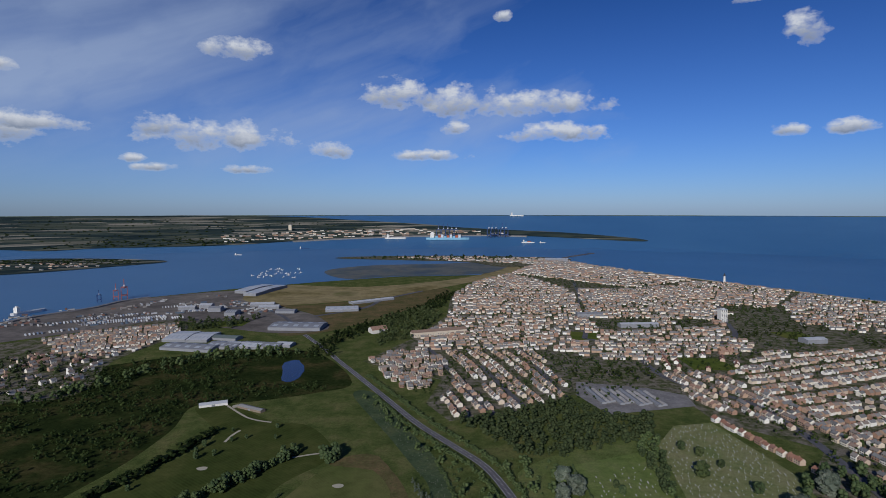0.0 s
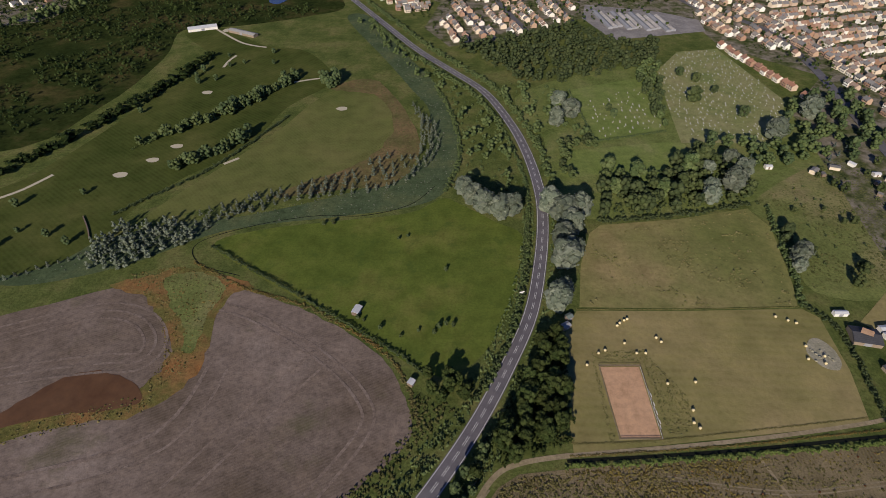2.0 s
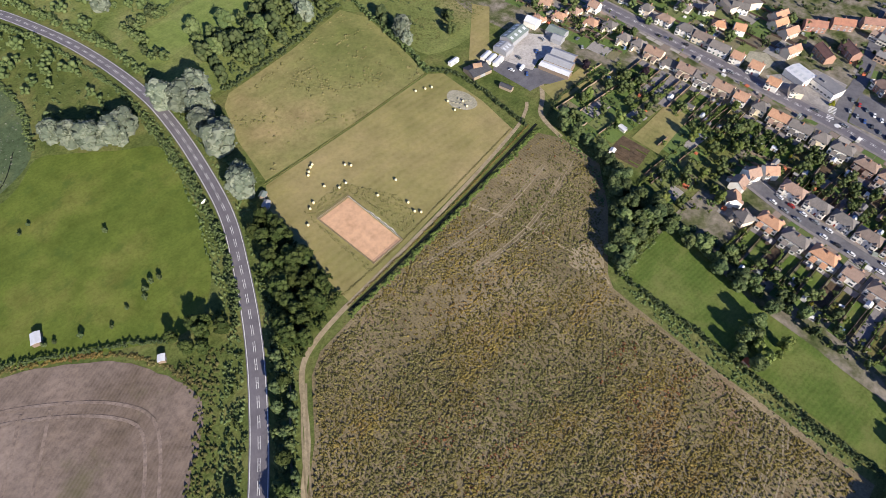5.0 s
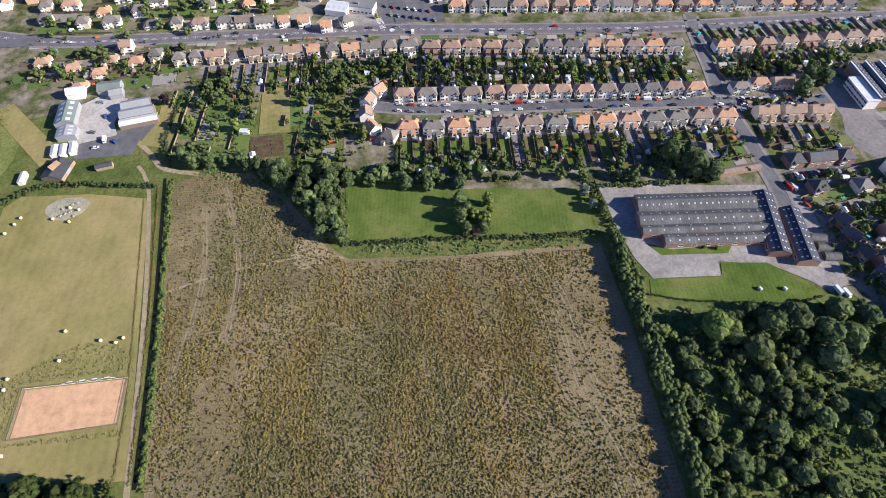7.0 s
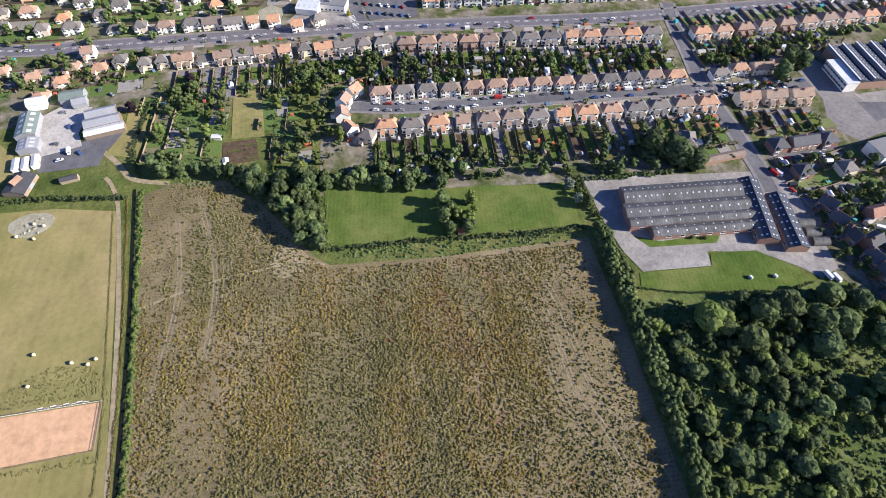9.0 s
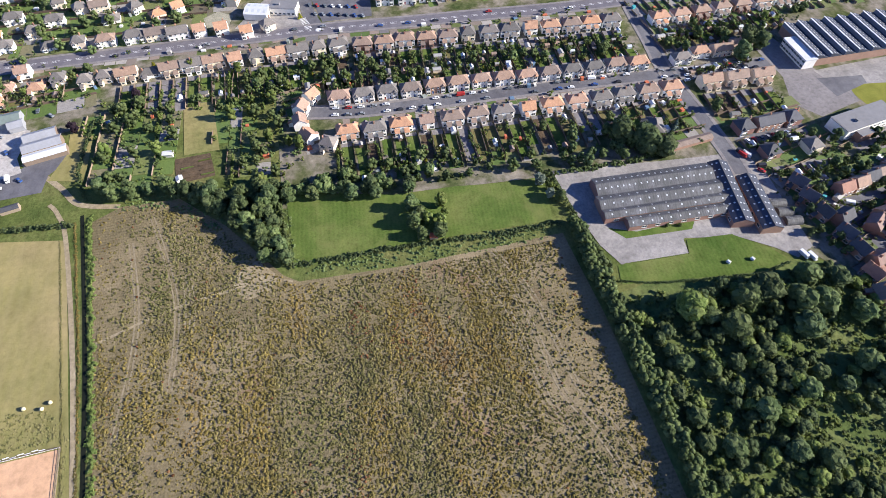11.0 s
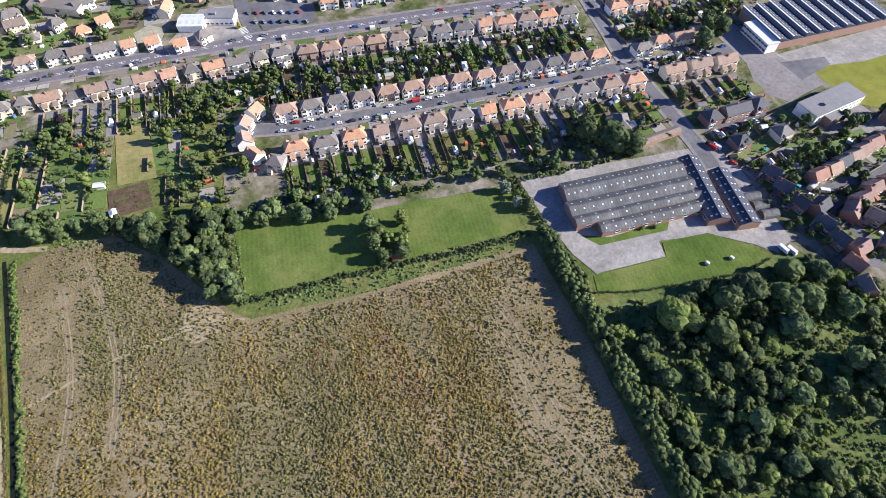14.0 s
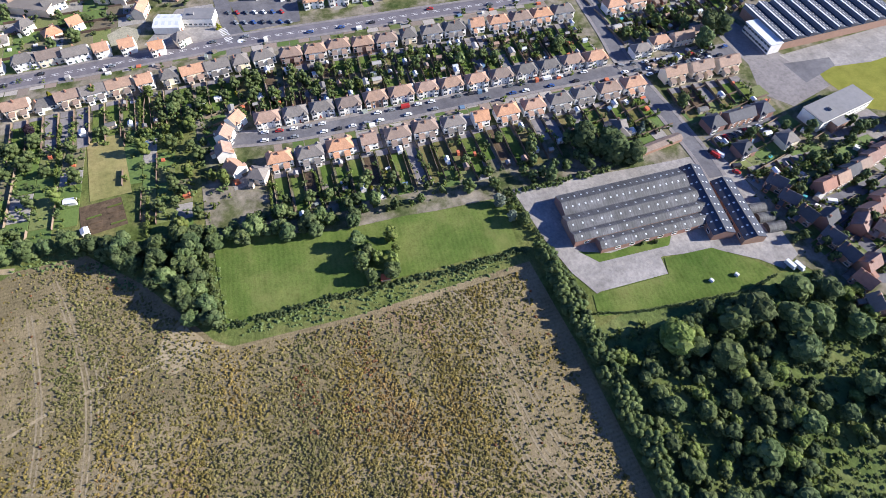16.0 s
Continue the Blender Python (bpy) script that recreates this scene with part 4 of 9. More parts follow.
sheet("club_pond", [(-257, 885), (-238, 906), (-215, 850), (-214, 800), (-232, 796)], M["pondwater"], 0.3, "small deep blue pond", "pond", ragged=4)


# ---- plants ----
def ball(level):
    bm = bmesh.new()
    bmesh.ops.create_icosphere(bm, subdivisions=level, radius=1)
    bm.verts.ensure_lookup_table()
    v = np.array([q.co[:] for q in bm.verts])
    f = np.array([[w.index for w in q.verts] for q in bm.faces])
    bm.free()
    return v, f


BALLS = {k: ball(k) for k in (1, 2)}


def crown(seed, w, h, base, lumps, leaves, leaf, level=2, shape="round", deep=0.30):
    """Leaf clumps: knobbly lumps covered in small tilted leaf sprays. Arrays of triangles."""
    r = np.random.default_rng(seed)
    vs, fs, n = [], [], 0
    centres = []
    bv, bf = BALLS[level]
    for i in range(lumps):
        u = (i + 0.5) / lumps
        a = i * 2.4 + r.uniform(-0.5, 0.5)
        if shape == "cone":
            z = base + h * (0.08 + 0.84 * u)
            rad = w / 2 * (1.02 - u) * 0.55
            size = w / 2 * (0.62 - 0.42 * u)
        else:
            z = base + h * (0.5 + 0.42 * math.cos(math.pi * (u * 0.9 + 0.02)))
            ring = math.sin(math.pi * (0.12 + 0.76 * u))
            rad = w / 2 * 0.66 * ring * r.uniform(0.65, 1.05)
            size = w * r.uniform(0.17, 0.27)
        c = np.array((rad * math.cos(a), rad * math.sin(a), z))
        centres.append((c, size))
        k = bv * (1 + r.uniform(-0.28, 0.28, (len(bv), 1)))
        vs.append(k * size * 0.93 * np.array((1, 1, 0.86)) + c)
        fs.append(bf + n)
        n += len(bv)
    for i in range(leaves):
        c, size = centres[r.integers(len(centres))]
        d = r.normal(size=3)
        d[2] = abs(d[2]) * 0.9 + d[2] * 0.3
        d /= np.linalg.norm(d)
        p = c + d * size * r.uniform(0.88, 1.22) * np.array((1, 1, 0.9))
        e = np.cross(d, r.normal(size=3))
        e /= np.linalg.norm(e) + 1e-9
        g = np.cross(d, e) + d * r.uniform(-0.7, 0.7)
        s = leaf * r.uniform(0.6, 1.4)
        vs.append(np.array((p + e * s, p - e * s * 0.8 + g * s * 0.6, p - g * s)))
        fs.append(np.array(((n, n + 1, n + 2),)))
        n += 3
    return np.concatenate(vs), np.concatenate(fs)


def trunk_of(height, girth, limbs, seed, spread):
    """A tapered trunk with a few rising limbs."""
    r = random.Random(seed)
    bm = bmesh.new()

    def limb(a, b, ra, rb):
        d = (Vector(b) - Vector(a)).to_track_quat("Z", "Y").to_matrix()
        ring = [[bm.verts.new(Vector(p) + d @ Vector((math.cos(k * 1.0472) * q, math.sin(k * 1.0472) * q, 0))) for k in range(6)] for p, q in ((a, ra), (b, rb))]
        for k in range(6):
            bm.faces.new((ring[0][k], ring[0][(k + 1) % 6], ring[1][(k + 1) % 6], ring[1][k]))

    limb((0, 0, -0.1), (0, 0, height * 0.35), girth, girth * 0.75)
    limb((0, 0, height * 0.35), (0.1, 0.1, height * 0.8), girth * 0.75, girth * 0.2)
    for i in range(limbs):
        a = 2 * math.pi * i / limbs + r.uniform(-0.4, 0.4)
        z = height * r.uniform(0.25, 0.45)
        limb((0, 0, z), (math.cos(a) * spread, math.sin(a) * spread, z + height * 0.3), girth * 0.45, girth * 0.12)
    return bm


TREES = {}


def make_tree(key, leaf_mat, w, h, base, lumps, leaves, leaf, label, shape="round", name="tree", variants=3):
    """Prototypes of one kind of tree, kept as mesh pairs to be set out later."""
    out = []
    for k in range(variants):
        v, f = crown(hash_of(key) + k, w, h, base, lumps, leaves, leaf, 2 if w >= 9 else 1, shape)
        cm = fast_mesh("crown", v, f, leaf_mat)
        bm = trunk_of(base + h * 0.8, max(0.08, w * 0.035), 4, k, w * 0.25)
        tm = bpy.data.meshes.new("trunk")
        bm.to_mesh(tm)
        bm.free()
        tm.materials.append(M["trunk"])
        out.append((cm, tm))
    TREES[key] = (out, label, name, (w, h + base))


def hash_of(s):
    return sum(ord(c) * (i + 3) for i, c in enumerate(s))


def plant(key, x, y, size=1.0, tall=1.0, label="", group="", z=0.0):
    """One tree: an empty at its foot with a trunk and a crown."""
    out, text, name, _ = TREES[key]
    k = int(abs(x * 13.7 + y * 7.3)) % len(out)
    root = new(name)
    root.empty_display_size = 0.5
    root.location, root.rotation_euler, root.scale = (x, y, z), (0, 0, (x * 1.7 + y * 2.3) % 6.28), (size, size, size * tall)
    for nm, me in (("crown", out[k][0]), ("trunk", out[k][1])):
        new(nm, me).parent = root
    return tagged(root, label or text, "tree" if name == "tree" else "bush", group)


make_tree("oak", M["leaf"], 9, 8.5, 1.2, 15, 420, 0.42, "broad dark green tree with a rounded crown")
make_tree("dark", M["leaf_dark"], 9, 8.5, 0.8, 15, 380, 0.42, "dense dark green tree with a knobbly crown")
make_tree("silver", M["leaf_silver"], 10, 9.5, 0.8, 22, 700, 0.5, "silvery willow with a billowing crown")
make_tree("wood_oak", M["leaf"], 10, 9.0, 0.8, 26, 700, 0.36, "tall rounded green tree of the wood")
make_tree("wood_dark", M["leaf_dark"], 10, 9.5, 0.8, 26, 700, 0.36, "tall dark green tree of the wood")
make_tree("wood_fresh", M["leaf_bright"], 10, 10.5, 0.8, 26, 800, 0.36, "tall fresh green tree at the wood corner", variants=1)
make_tree("deep", M["leaf_deep"], 8.9, 9.5, 0.8, 18, 520, 0.38, "dense deep green roadside tree")
make_tree("fresh", M["leaf_bright"], 7, 7.5, 1.0, 12, 360, 0.36, "fresh green tree with a loose crown")
make_tree("golden", M["leaf_yellow"], 3.4, 4.2, 0.3, 9, 160, 0.25, "golden yellow garden conifer", "cone")
make_tree("purple", M["leaf_purple"], 7, 6.0, 1.2, 12, 300, 0.36, "dark purple garden tree")
make_tree("blue", M["leaf_blue"], 5.5, 8.5, 0.4, 13, 300, 0.32, "tall blue-grey garden conifer", "cone")
make_tree("sapling", M["leaf_silver"], 3.0, 5.5, 0.4, 8, 130, 0.30, "slim grey-green young tree in a planted row", "cone")
make_tree("bush", M["leaf"], 3.2, 2.3, 0.0, 8, 130, 0.28, "rounded green garden bush", name="bush")
make_tree("bush_dark", M["leaf_dark"], 3.2, 2.5, 0.0, 8, 120, 0.28, "dense dark green bush", name="bush")
make_tree("bush_fresh", M["leaf_bright"], 3.0, 2.2, 0.0, 8, 120, 0.26, "fresh green leafy bush", name="bush")


def cloud_of(template, places):
    """Many copies of one template as one pair of arrays: places are x, y, z, turn, size, tall."""
    v, f = template
    p = np.asarray(places, np.float64)
    c, s = np.cos(p[:, 3])[:, None], np.sin(p[:, 3])[:, None]
    x, y, z = v[:, 0][None] * p[:, 4:5], v[:, 1][None] * p[:, 4:5], v[:, 2][None] * p[:, 4:5] * p[:, 5:6]
    out = np.stack((x * c - y * s + p[:, 0:1], x * s + y * c + p[:, 1:2], z + p[:, 2:3]), -1).reshape(-1, 3)
    faces = (f[None] + (np.arange(len(p)) * len(v))[:, None, None]).reshape(-1, f.shape[1])
    return out, faces


SMALL = {"tree": crown(91, 9, 7.5, 0.2, 6, 60, 0.7, 1), "tree2": crown(97, 8, 9, 0.2, 6, 60, 0.7, 1), "bush": crown(92, 3, 2.4, 0, 4, 36, 0.38, 1), "spire": crown(93, 3, 6, 0, 5, 40, 0.4, 1, "cone"), "far": crown(94, 14, 8, 0, 4, 24, 1.2, 1), "dot": crown(95, 7, 5.5, 0, 3, 18, 0.8, 1), "oak": crown(191, 9, 8.5, 0.6, 13, 130, 0.5, 1), "oak2": crown(197, 8.5, 9.5, 0.6, 13, 130, 0.5, 1), "sapling": crown(198, 3.0, 5.5, 0.1, 6, 60, 0.34, 1, "cone"), "speck": crown(96, 7, 5.5, 0, 2, 10, 0.9, 1), "wood": crown(291, 9, 8.5, 0.4, 16, 210, 0.46, 1), "wood2": crown(297, 8.5, 9.0, 0.4, 16, 210, 0.46, 1), "shrub": crown(199, 3.2, 2.4, 0, 4, 26, 0.40, 1)}


def stuff(name, batches, mt, label, category):
    """One joined object of many plants: batches of (template, places)."""
    vs, fs, n = [], [], 0
    for key, places in batches:
        if not len(places):
            continue
        v, f = cloud_of(SMALL[key], places)
        vs.append(v)
        fs.append(f + n)
        n += len(v)
    ob = new(name, fast_mesh(name, np.concatenate(vs), np.concatenate(fs), mt, smooth=True))
    return tagged(ob, label, category, "", "stuff")


def hedge(pts, width, height, mt, label="clipped green field hedge", gap=None, smooth=True, name="hedge", z=0.0, tall=False):
    """A hedge of close-set bushes along a line."""
    r = random.Random(int(abs(pts[0][0] * 3 + pts[0][1])))
    places = []
    for x, y, a in along(pts, gap or width * 0.58, smooth):
        k = width / 3.0 * r.uniform(0.8, 1.25)
        places.append((x + r.uniform(-0.25, 0.25) * width, y + r.uniform(-0.25, 0.25) * width, z - 0.1, r.uniform(0, 6.28), k, height / 2.6 / k * r.uniform(0.75, 1.3)))
    if tall:
        places = [(x, y, q, a, k * 0.36, t * 0.72) for x, y, q, a, k, t in places]
    return stuff(name, [("oak2" if tall else "bush", places)], mt, label, "hedge")


def wood(name, poly, gap, mt, label, size=1.0, keys=("tree", "tree2"), seed=3, spread=0.45, clear=None, tall=1.0):
    r = random.Random(seed)
    got = {k: [] for k in keys}
    for x, y in sprinkle(poly, gap, 0.55, seed):
        if clear and clear(x, y):
            continue
        got[r.choice(keys)].append((x, y, prof(x, y) - 0.3, r.uniform(0, 6.28), size * r.uniform(1 - spread, 1 + spread), tall * r.uniform(0.8, 1.2)))
    return stuff(name, list(got.items()), mt, label, "trees")


# ---- buildings ----
PROTO = {}


def gable_roof(bm, w, d, z, rise, over=0.45, thick=0.18, slot=0):
    """A ridge along x with two slopes of some thickness."""
    a, b = w / 2 + over * 0.5, d / 2 + over
    drop = rise * over / (d / 2)
    top = [bm.verts.new(p) for p in ((-a, -b, z - drop), (a, -b, z - drop), (a, 0, z + rise), (-a, 0, z + rise), (-a, b, z - drop), (a, b, z - drop))]
    low = [bm.verts.new((v.co.x, v.co.y, v.co.z - thick)) for v in top]
    for q in ((0, 1, 2, 3), (3, 2, 5, 4)):
        bm.faces.new([top[i] for i in q]).material_index = slot
        bm.faces.new([low[i] for i in reversed(q)]).material_index = slot
    for i, j in ((0, 1), (1, 2), (2, 5), (5, 4), (4, 3), (3, 0)):
        bm.faces.new((top[j], top[i], low[i], low[j])).material_index = slot


def hip_roof(bm, w, d, z, rise, over=0.45, thick=0.18, ridge=None, slot=0):
    a, b = w / 2 + over, d / 2 + over
    drop = rise * over / (d / 2)
    r = max(0.3, (w - d) / 2 + 0.6) if ridge is None else ridge
    e = [bm.verts.new(p) for p in ((-a, -b, z - drop), (a, -b, z - drop), (a, b, z - drop), (-a, b, z - drop))]
    t = [bm.verts.new((-r, 0, z + rise)), bm.verts.new((r, 0, z + rise))]
    low = [bm.verts.new((v.co.x, v.co.y, v.co.z - thick)) for v in e]
    for q in ((e[0], e[1], t[1], t[0]), (e[2], e[3], t[0], t[1]), (e[1], e[2], t[1]), (e[3], e[0], t[0])):
        bm.faces.new(q).material_index = slot
    for i in range(4):
        j = (i + 1) % 4
        bm.faces.new((e[j], e[i], low[i], low[j])).material_index = slot
    bm.faces.new(low[::-1]).material_index = slot


def window_mesh(w, h):
    """A framed window that faces -y, sill line at z 0: frame bars, a mullion, a sill and a recessed pane."""
    bm = bmesh.new()
    box(bm, 0, 0, -0.08, w + 0.16, 0.08, h + 0.16, 0)
    for x in (-w / 4, w / 4):
        box(bm, x, -0.03, 0, w / 2 - 0.08, 0.06, h, 1)
    box(bm, 0, -0.09, -0.14, w + 0.3, 0.2, 0.07, 0)
    me = bpy.data.meshes.new("window")
    bm.to_mesh(me)
    bm.free()
    me.materials.append(M["frame_white"])
    me.materials.append(M["window"])
    return me


def door_mesh():
    bm = bmesh.new()
    box(bm, 0, 0.02, 0, 0.95, 0.06, 2.05, 0)
    for x in (-0.52, 0.52):
        box(bm, x, -0.02, 0, 0.09, 0.12, 2.1, 1)
    box(bm, 0, -0.02, 2.05, 1.13, 0.12, 0.1, 1)
    box(bm, 0, -0.01, 1.3, 0.5, 0.06, 0.5, 2)
    me = bpy.data.meshes.new("door")
    bm.to_mesh(me)
    bm.free()
    for k in ("door", "frame_white", "window"):
        me.materials.append(M[k])
    return me


WIN = {"wide": window_mesh(1.7, 1.15), "small": window_mesh(1.0, 1.05), "long": window_mesh(2.4, 1.3)}
DOOR = door_mesh()


def set_part(name, me, parent, x, y, z, turn=0.0):
    ob = new(name, me)
    ob.parent = parent
    ob.location, ob.rotation_euler = (x, y, z), (0, 0, turn)
    return ob


def chimney_part(root, x, y, z, h=1.7):
    bm = bmesh.new()
    box(bm, 0, 0, 0, 0.62, 0.9, h, 0)
    box(bm, 0, 0, h - 0.22, 0.76, 1.04, 0.12, 0)
    ob = part("chimney", bm, M["chimney"], root, "brick chimney stack")
    ob.location = (x, y, z)
    bm = bmesh.new()
    bmesh.ops.create_cone(bm, cap_ends=True, segments=8, radius1=0.16, radius2=0.12, depth=0.45, matrix=Matrix.Translation((0, 0.15, h + 0.2)))
    part("chimney_pot", bm, M["pot"], ob)


def make_house(key, w, d, h, rise, roof, roof_mat, wall_mat, label, semi=True, bays=True, back=True, dormer=False):
    """One building with walls, roof, chimney, windows, doors, bays and a low back addition. Its street front faces -y."""
    root = new("house")
    bm = bmesh.new()
    box(bm, 0, 0, -0.1, w, d, h + 0.1)
    if roof == "gable":
        for s in (-1, 1):
            v = [bm.verts.new((s * w / 2, y, z)) for y, z in ((-d / 2, h), (d / 2, h), (0, h + rise - 0.2))]
            bm.faces.new(v if s > 0 else v[::-1])
    part("wall", bm, wall_mat, root)
    bm = bmesh.new()
    (gable_roof if roof == "gable" else hip_roof)(bm, w, d, h, rise)
    if roof == "gable":
        box(bm, 0, 0, h + rise - 0.04, w + 0.5, 0.26, 0.12)
    else:
        r = max(0.3, (w - d) / 2 + 0.6)
        box(bm, 0, 0, h + rise - 0.04, 2 * r, 0.26, 0.12)
    part("roof", bm, roof_mat, root)
    chimney_part(root, 0 if semi else w * 0.3, d * 0.1, h + rise * 0.62)
    two = h > 4
    xs = (-w * 0.36, -w * 0.13, w * 0.13, w * 0.36) if semi else (-w * 0.3, 0, w * 0.3)
    for x in xs:
        if two:
            if not bays or abs(x) < w * 0.2:
                set_part("window", WIN["wide" if abs(x) > w * 0.2 else "small"], root, x, -d / 2 - 0.03, 3.45)
            if abs(x) > w * 0.2:
                set_part("window", WIN["wide"], root, x, d / 2 + 0.03, 3.45, math.pi)
        if abs(x) < w * 0.2:
            set_part("door", DOOR, root, x, -d / 2 - 0.04, 0)
        else:
            if not bays:
                set_part("window", WIN["wide"], root, x, -d / 2 - 0.03, 0.8)
            set_part("window", WIN["long"], root, x, d / 2 + 0.03, 0.75, math.pi)
    if bays:
        for x in (-w * 0.36, w * 0.36) if semi else (-w * 0.3,):
            bm = bmesh.new()
            top = 2.75 if not two else h - 0.3
            box(bm, x, -d / 2 - 0.45, 0, 2.4, 0.9, top)
            for z in (0.8, 3.4) if two else (0.8,):
                for q in (-0.55, 0.55):
                    box(bm, x + q, -d / 2 - 0.9, z, 0.95, 0.06, 1.2, 1)
            a = [bm.verts.new((x + i, -d / 2 + j, top + k)) for i, j, k in ((-1.4, -1.1, -0.05), (1.4, -1.1, -0.05), (1.4, 0.3, -0.05), (-1.4, 0.3, -0.05), (0, -0.9, 0.95), (0, 0.9, 0.95))]
            for f in ((0, 1, 4), (1, 2, 5, 4), (3, 0, 4, 5), (3, 2, 1, 0)):
                bm.faces.new([a[i] for i in f]).material_index = 2
            part("bay", bm, [M["wall_w"], M["window"], roof_mat], root, "projecting front bay with windows and a small roof")
    if back:
        for s in (-1, 1) if semi else (1,):
            bm = bmesh.new()
            bw, bd, bh = w * 0.22, 3.2, 2.7
            box(bm, 0, 0, 0, bw, bd, bh)
            vs = [bm.verts.new(p) for p in ((-bw / 2 - 0.2, -bd / 2, bh + 0.9), (bw / 2 + 0.2, -bd / 2, bh + 0.9), (bw / 2 + 0.2, bd / 2 + 0.25, bh - 0.02), (-bw / 2 - 0.2, bd / 2 + 0.25, bh - 0.02))]
            f = bm.faces.new(vs)
            f.material_index = 1
            box(bm, 0, bd / 2 + 0.02, 0.9, 1.4, 0.05, 1.1, 2)
            ob = part("back_addition", bm, [wall_mat, roof_mat, M["window"]], root, "low back addition with a lean-to roof")
            ob.location = (s * w * 0.22, d / 2 + bd / 2 - 0.05, 0)
    if dormer:
        for x in (-w * 0.22, w * 0.22):
            bm = bmesh.new()
            box(bm, x, -d * 0.30, h + 0.1, 2.0, 2.2, 1.6, 0)
            box(bm, x, -d * 0.31, h + 1.7, 2.3, 2.6, 0.16, 1)
            part("dormer", bm, [wall_mat, roof_mat], root)
            set_part("window", WIN["small"], root, x, -d * 0.30 - 1.13, h + 0.45)
    tagged(root, label, "house")
    root.location = (0, 0, -60)
    PROTO[key] = root
    return root


make_house("semi_o", 12.6, 7.6, 5.3, 2.9, "hip", M["tile_o"], M["wall_w"], "white semi-detached pair under an orange tiled hipped roof")
make_house("semi_b", 12.6, 7.6, 5.3, 2.9, "hip", M["tile_b"], M["wall_w"], "white semi-detached pair under a brown tiled hipped roof")
make_house("semi_g", 12.6, 7.6, 5.3, 2.9, "hip", M["tile_g"], M["wall_w"], "pale semi-detached pair under a grey hipped roof")
make_house("semi_k", 12.6, 7.6, 5.3, 2.9, "hip", M["tile_b"], M["wall_b"], "brick semi-detached pair under a brown tiled hipped roof")
make_house("terr_b", 13.0, 7.4, 5.2, 2.8, "gable", M["tile_b"], M["wall_c"], "cream terraced pair under a brown pitched roof", bays=False)
make_house("terr_g", 13.0, 7.4, 5.2, 2.8, "gable", M["tile_g"], M["wall_w"], "white terraced pair under a grey slate roof", bays=False)
make_house("terr_o", 13.0, 7.4, 5.2, 2.8, "gable", M["tile_o"], M["wall_c"], "cream terraced pair under an orange pitched roof", bays=False)
make_house("det_o", 8.4, 8.0, 5.2, 3.0, "gable", M["tile_o"], M["wall_w"], "white detached house with an orange gabled roof", semi=False)
make_house("det_g", 8.8, 8.0, 5.2, 3.0, "hip", M["tile_g"], M["wall_c"], "cream detached house with a grey hipped roof", semi=False)
make_house("bung_g", 12.0, 8.5, 2.8, 2.4, "hip", M["tile_g"], M["wall_w"], "low white bungalow with a grey hipped roof", semi=False)
make_house("bung_o", 10.5, 8.5, 2.8, 2.4, "hip", M["tile_o"], M["wall_c"], "low cream bungalow with an orange roof", semi=False)
make_house("brick_d", 16.0, 7.6, 5.2, 2.9, "gable", M["tile_d"], M["wall_b"], "red brick terrace under a dark slate roof", bays=False, back=False)
make_house("brick_o", 16.0, 7.6, 5.2, 2.9, "gable", M["tile_r"], M["wall_b"], "red brick terrace under a red tiled roof", bays=False, back=False)
make_house("estate_r", 9.0, 7.4, 5.0, 3.2, "gable", M["tile_r"], M["wall_b"], "small red brick house under a red-brown pitched roof", semi=False, bays=False)
make_house("estate_d", 9.0, 7.4, 5.0, 3.2, "gable", M["tile_d"], M["wall_b"], "small brick house under a dark slate roof", semi=False, bays=False)
make_house("estate_b", 8.4, 7.4, 5.0, 3.2, "gable", M["tile_b"], M["wall_b"], "small brick house under a brown tiled roof", semi=False, bays=False)
make_house("pyramid_d", 9.4, 8.6, 4.8, 3.4, "hip", M["tile_d"], M["wall_b"], "square brick house with a steep dark hipped roof", semi=False)
make_house("pyramid_g", 9.4, 8.6, 4.8, 3.2, "hip", M["tile_g"], M["wall_c"], "square house with a steep grey hipped roof", semi=False)


def stand(key, x, y, face, size=1.0, group="", label=""):
    """A house at x, y whose front looks along the compass bearing face (degrees clockwise from +y)."""
    ob = copy_thing(PROTO[key], Matrix.Translation((x, y, 0.1)) @ Euler((0, 0, radians(180 - face))).to_matrix().to_4x4())
    ob.scale = (size, size, size)
    return tagged(ob, label, "", group)


def house_row(a, b, n, face, keys, group, wobble=0.6, seed=1, size=1.0):
    """n houses evenly along a line, of the kinds named in turn. Returns their places."""
    r = random.Random(seed)
    out = []
    for i in range(n):
        t = i / max(1, n - 1)
        x, y = a[0] + (b[0] - a[0]) * t + r.uniform(-wobble, wobble), a[1] + (b[1] - a[1]) * t + r.uniform(-wobble, wobble) * 0.4
        stand(keys[i % len(keys)], x, y, face, size * r.uniform(0.96, 1.03), group)
        out.append((x, y))
    return out


def make_shed(key, w, d, h, roof, wall, label, name="garden_shed"):
    root = new(name)
    bm = bmesh.new()
    box(bm, 0, 0, -0.08, w, d, h)
    for s in (-1, 1):
        v = [bm.verts.new((s * w / 2, y, z)) for y, z in ((-d / 2, h - 0.08), (d / 2, h - 0.08), (0, h + 0.45))]
        bm.faces.new(v if s > 0 else v[::-1])
    part("wall", bm, wall, root)
    bm = bmesh.new()
    gable_roof(bm, w, d, h, 0.6, 0.2, 0.06)
    part("roof", bm, roof, root)
    bm = bmesh.new()
    box(bm, 0, -d / 2 - 0.02, 0, 0.8, 0.05, 1.8)
    part("door", bm, M["wood"], root)
    root.location = (0, 0, -60)
    tagged(root, label, "shed")
    PROTO[key] = root


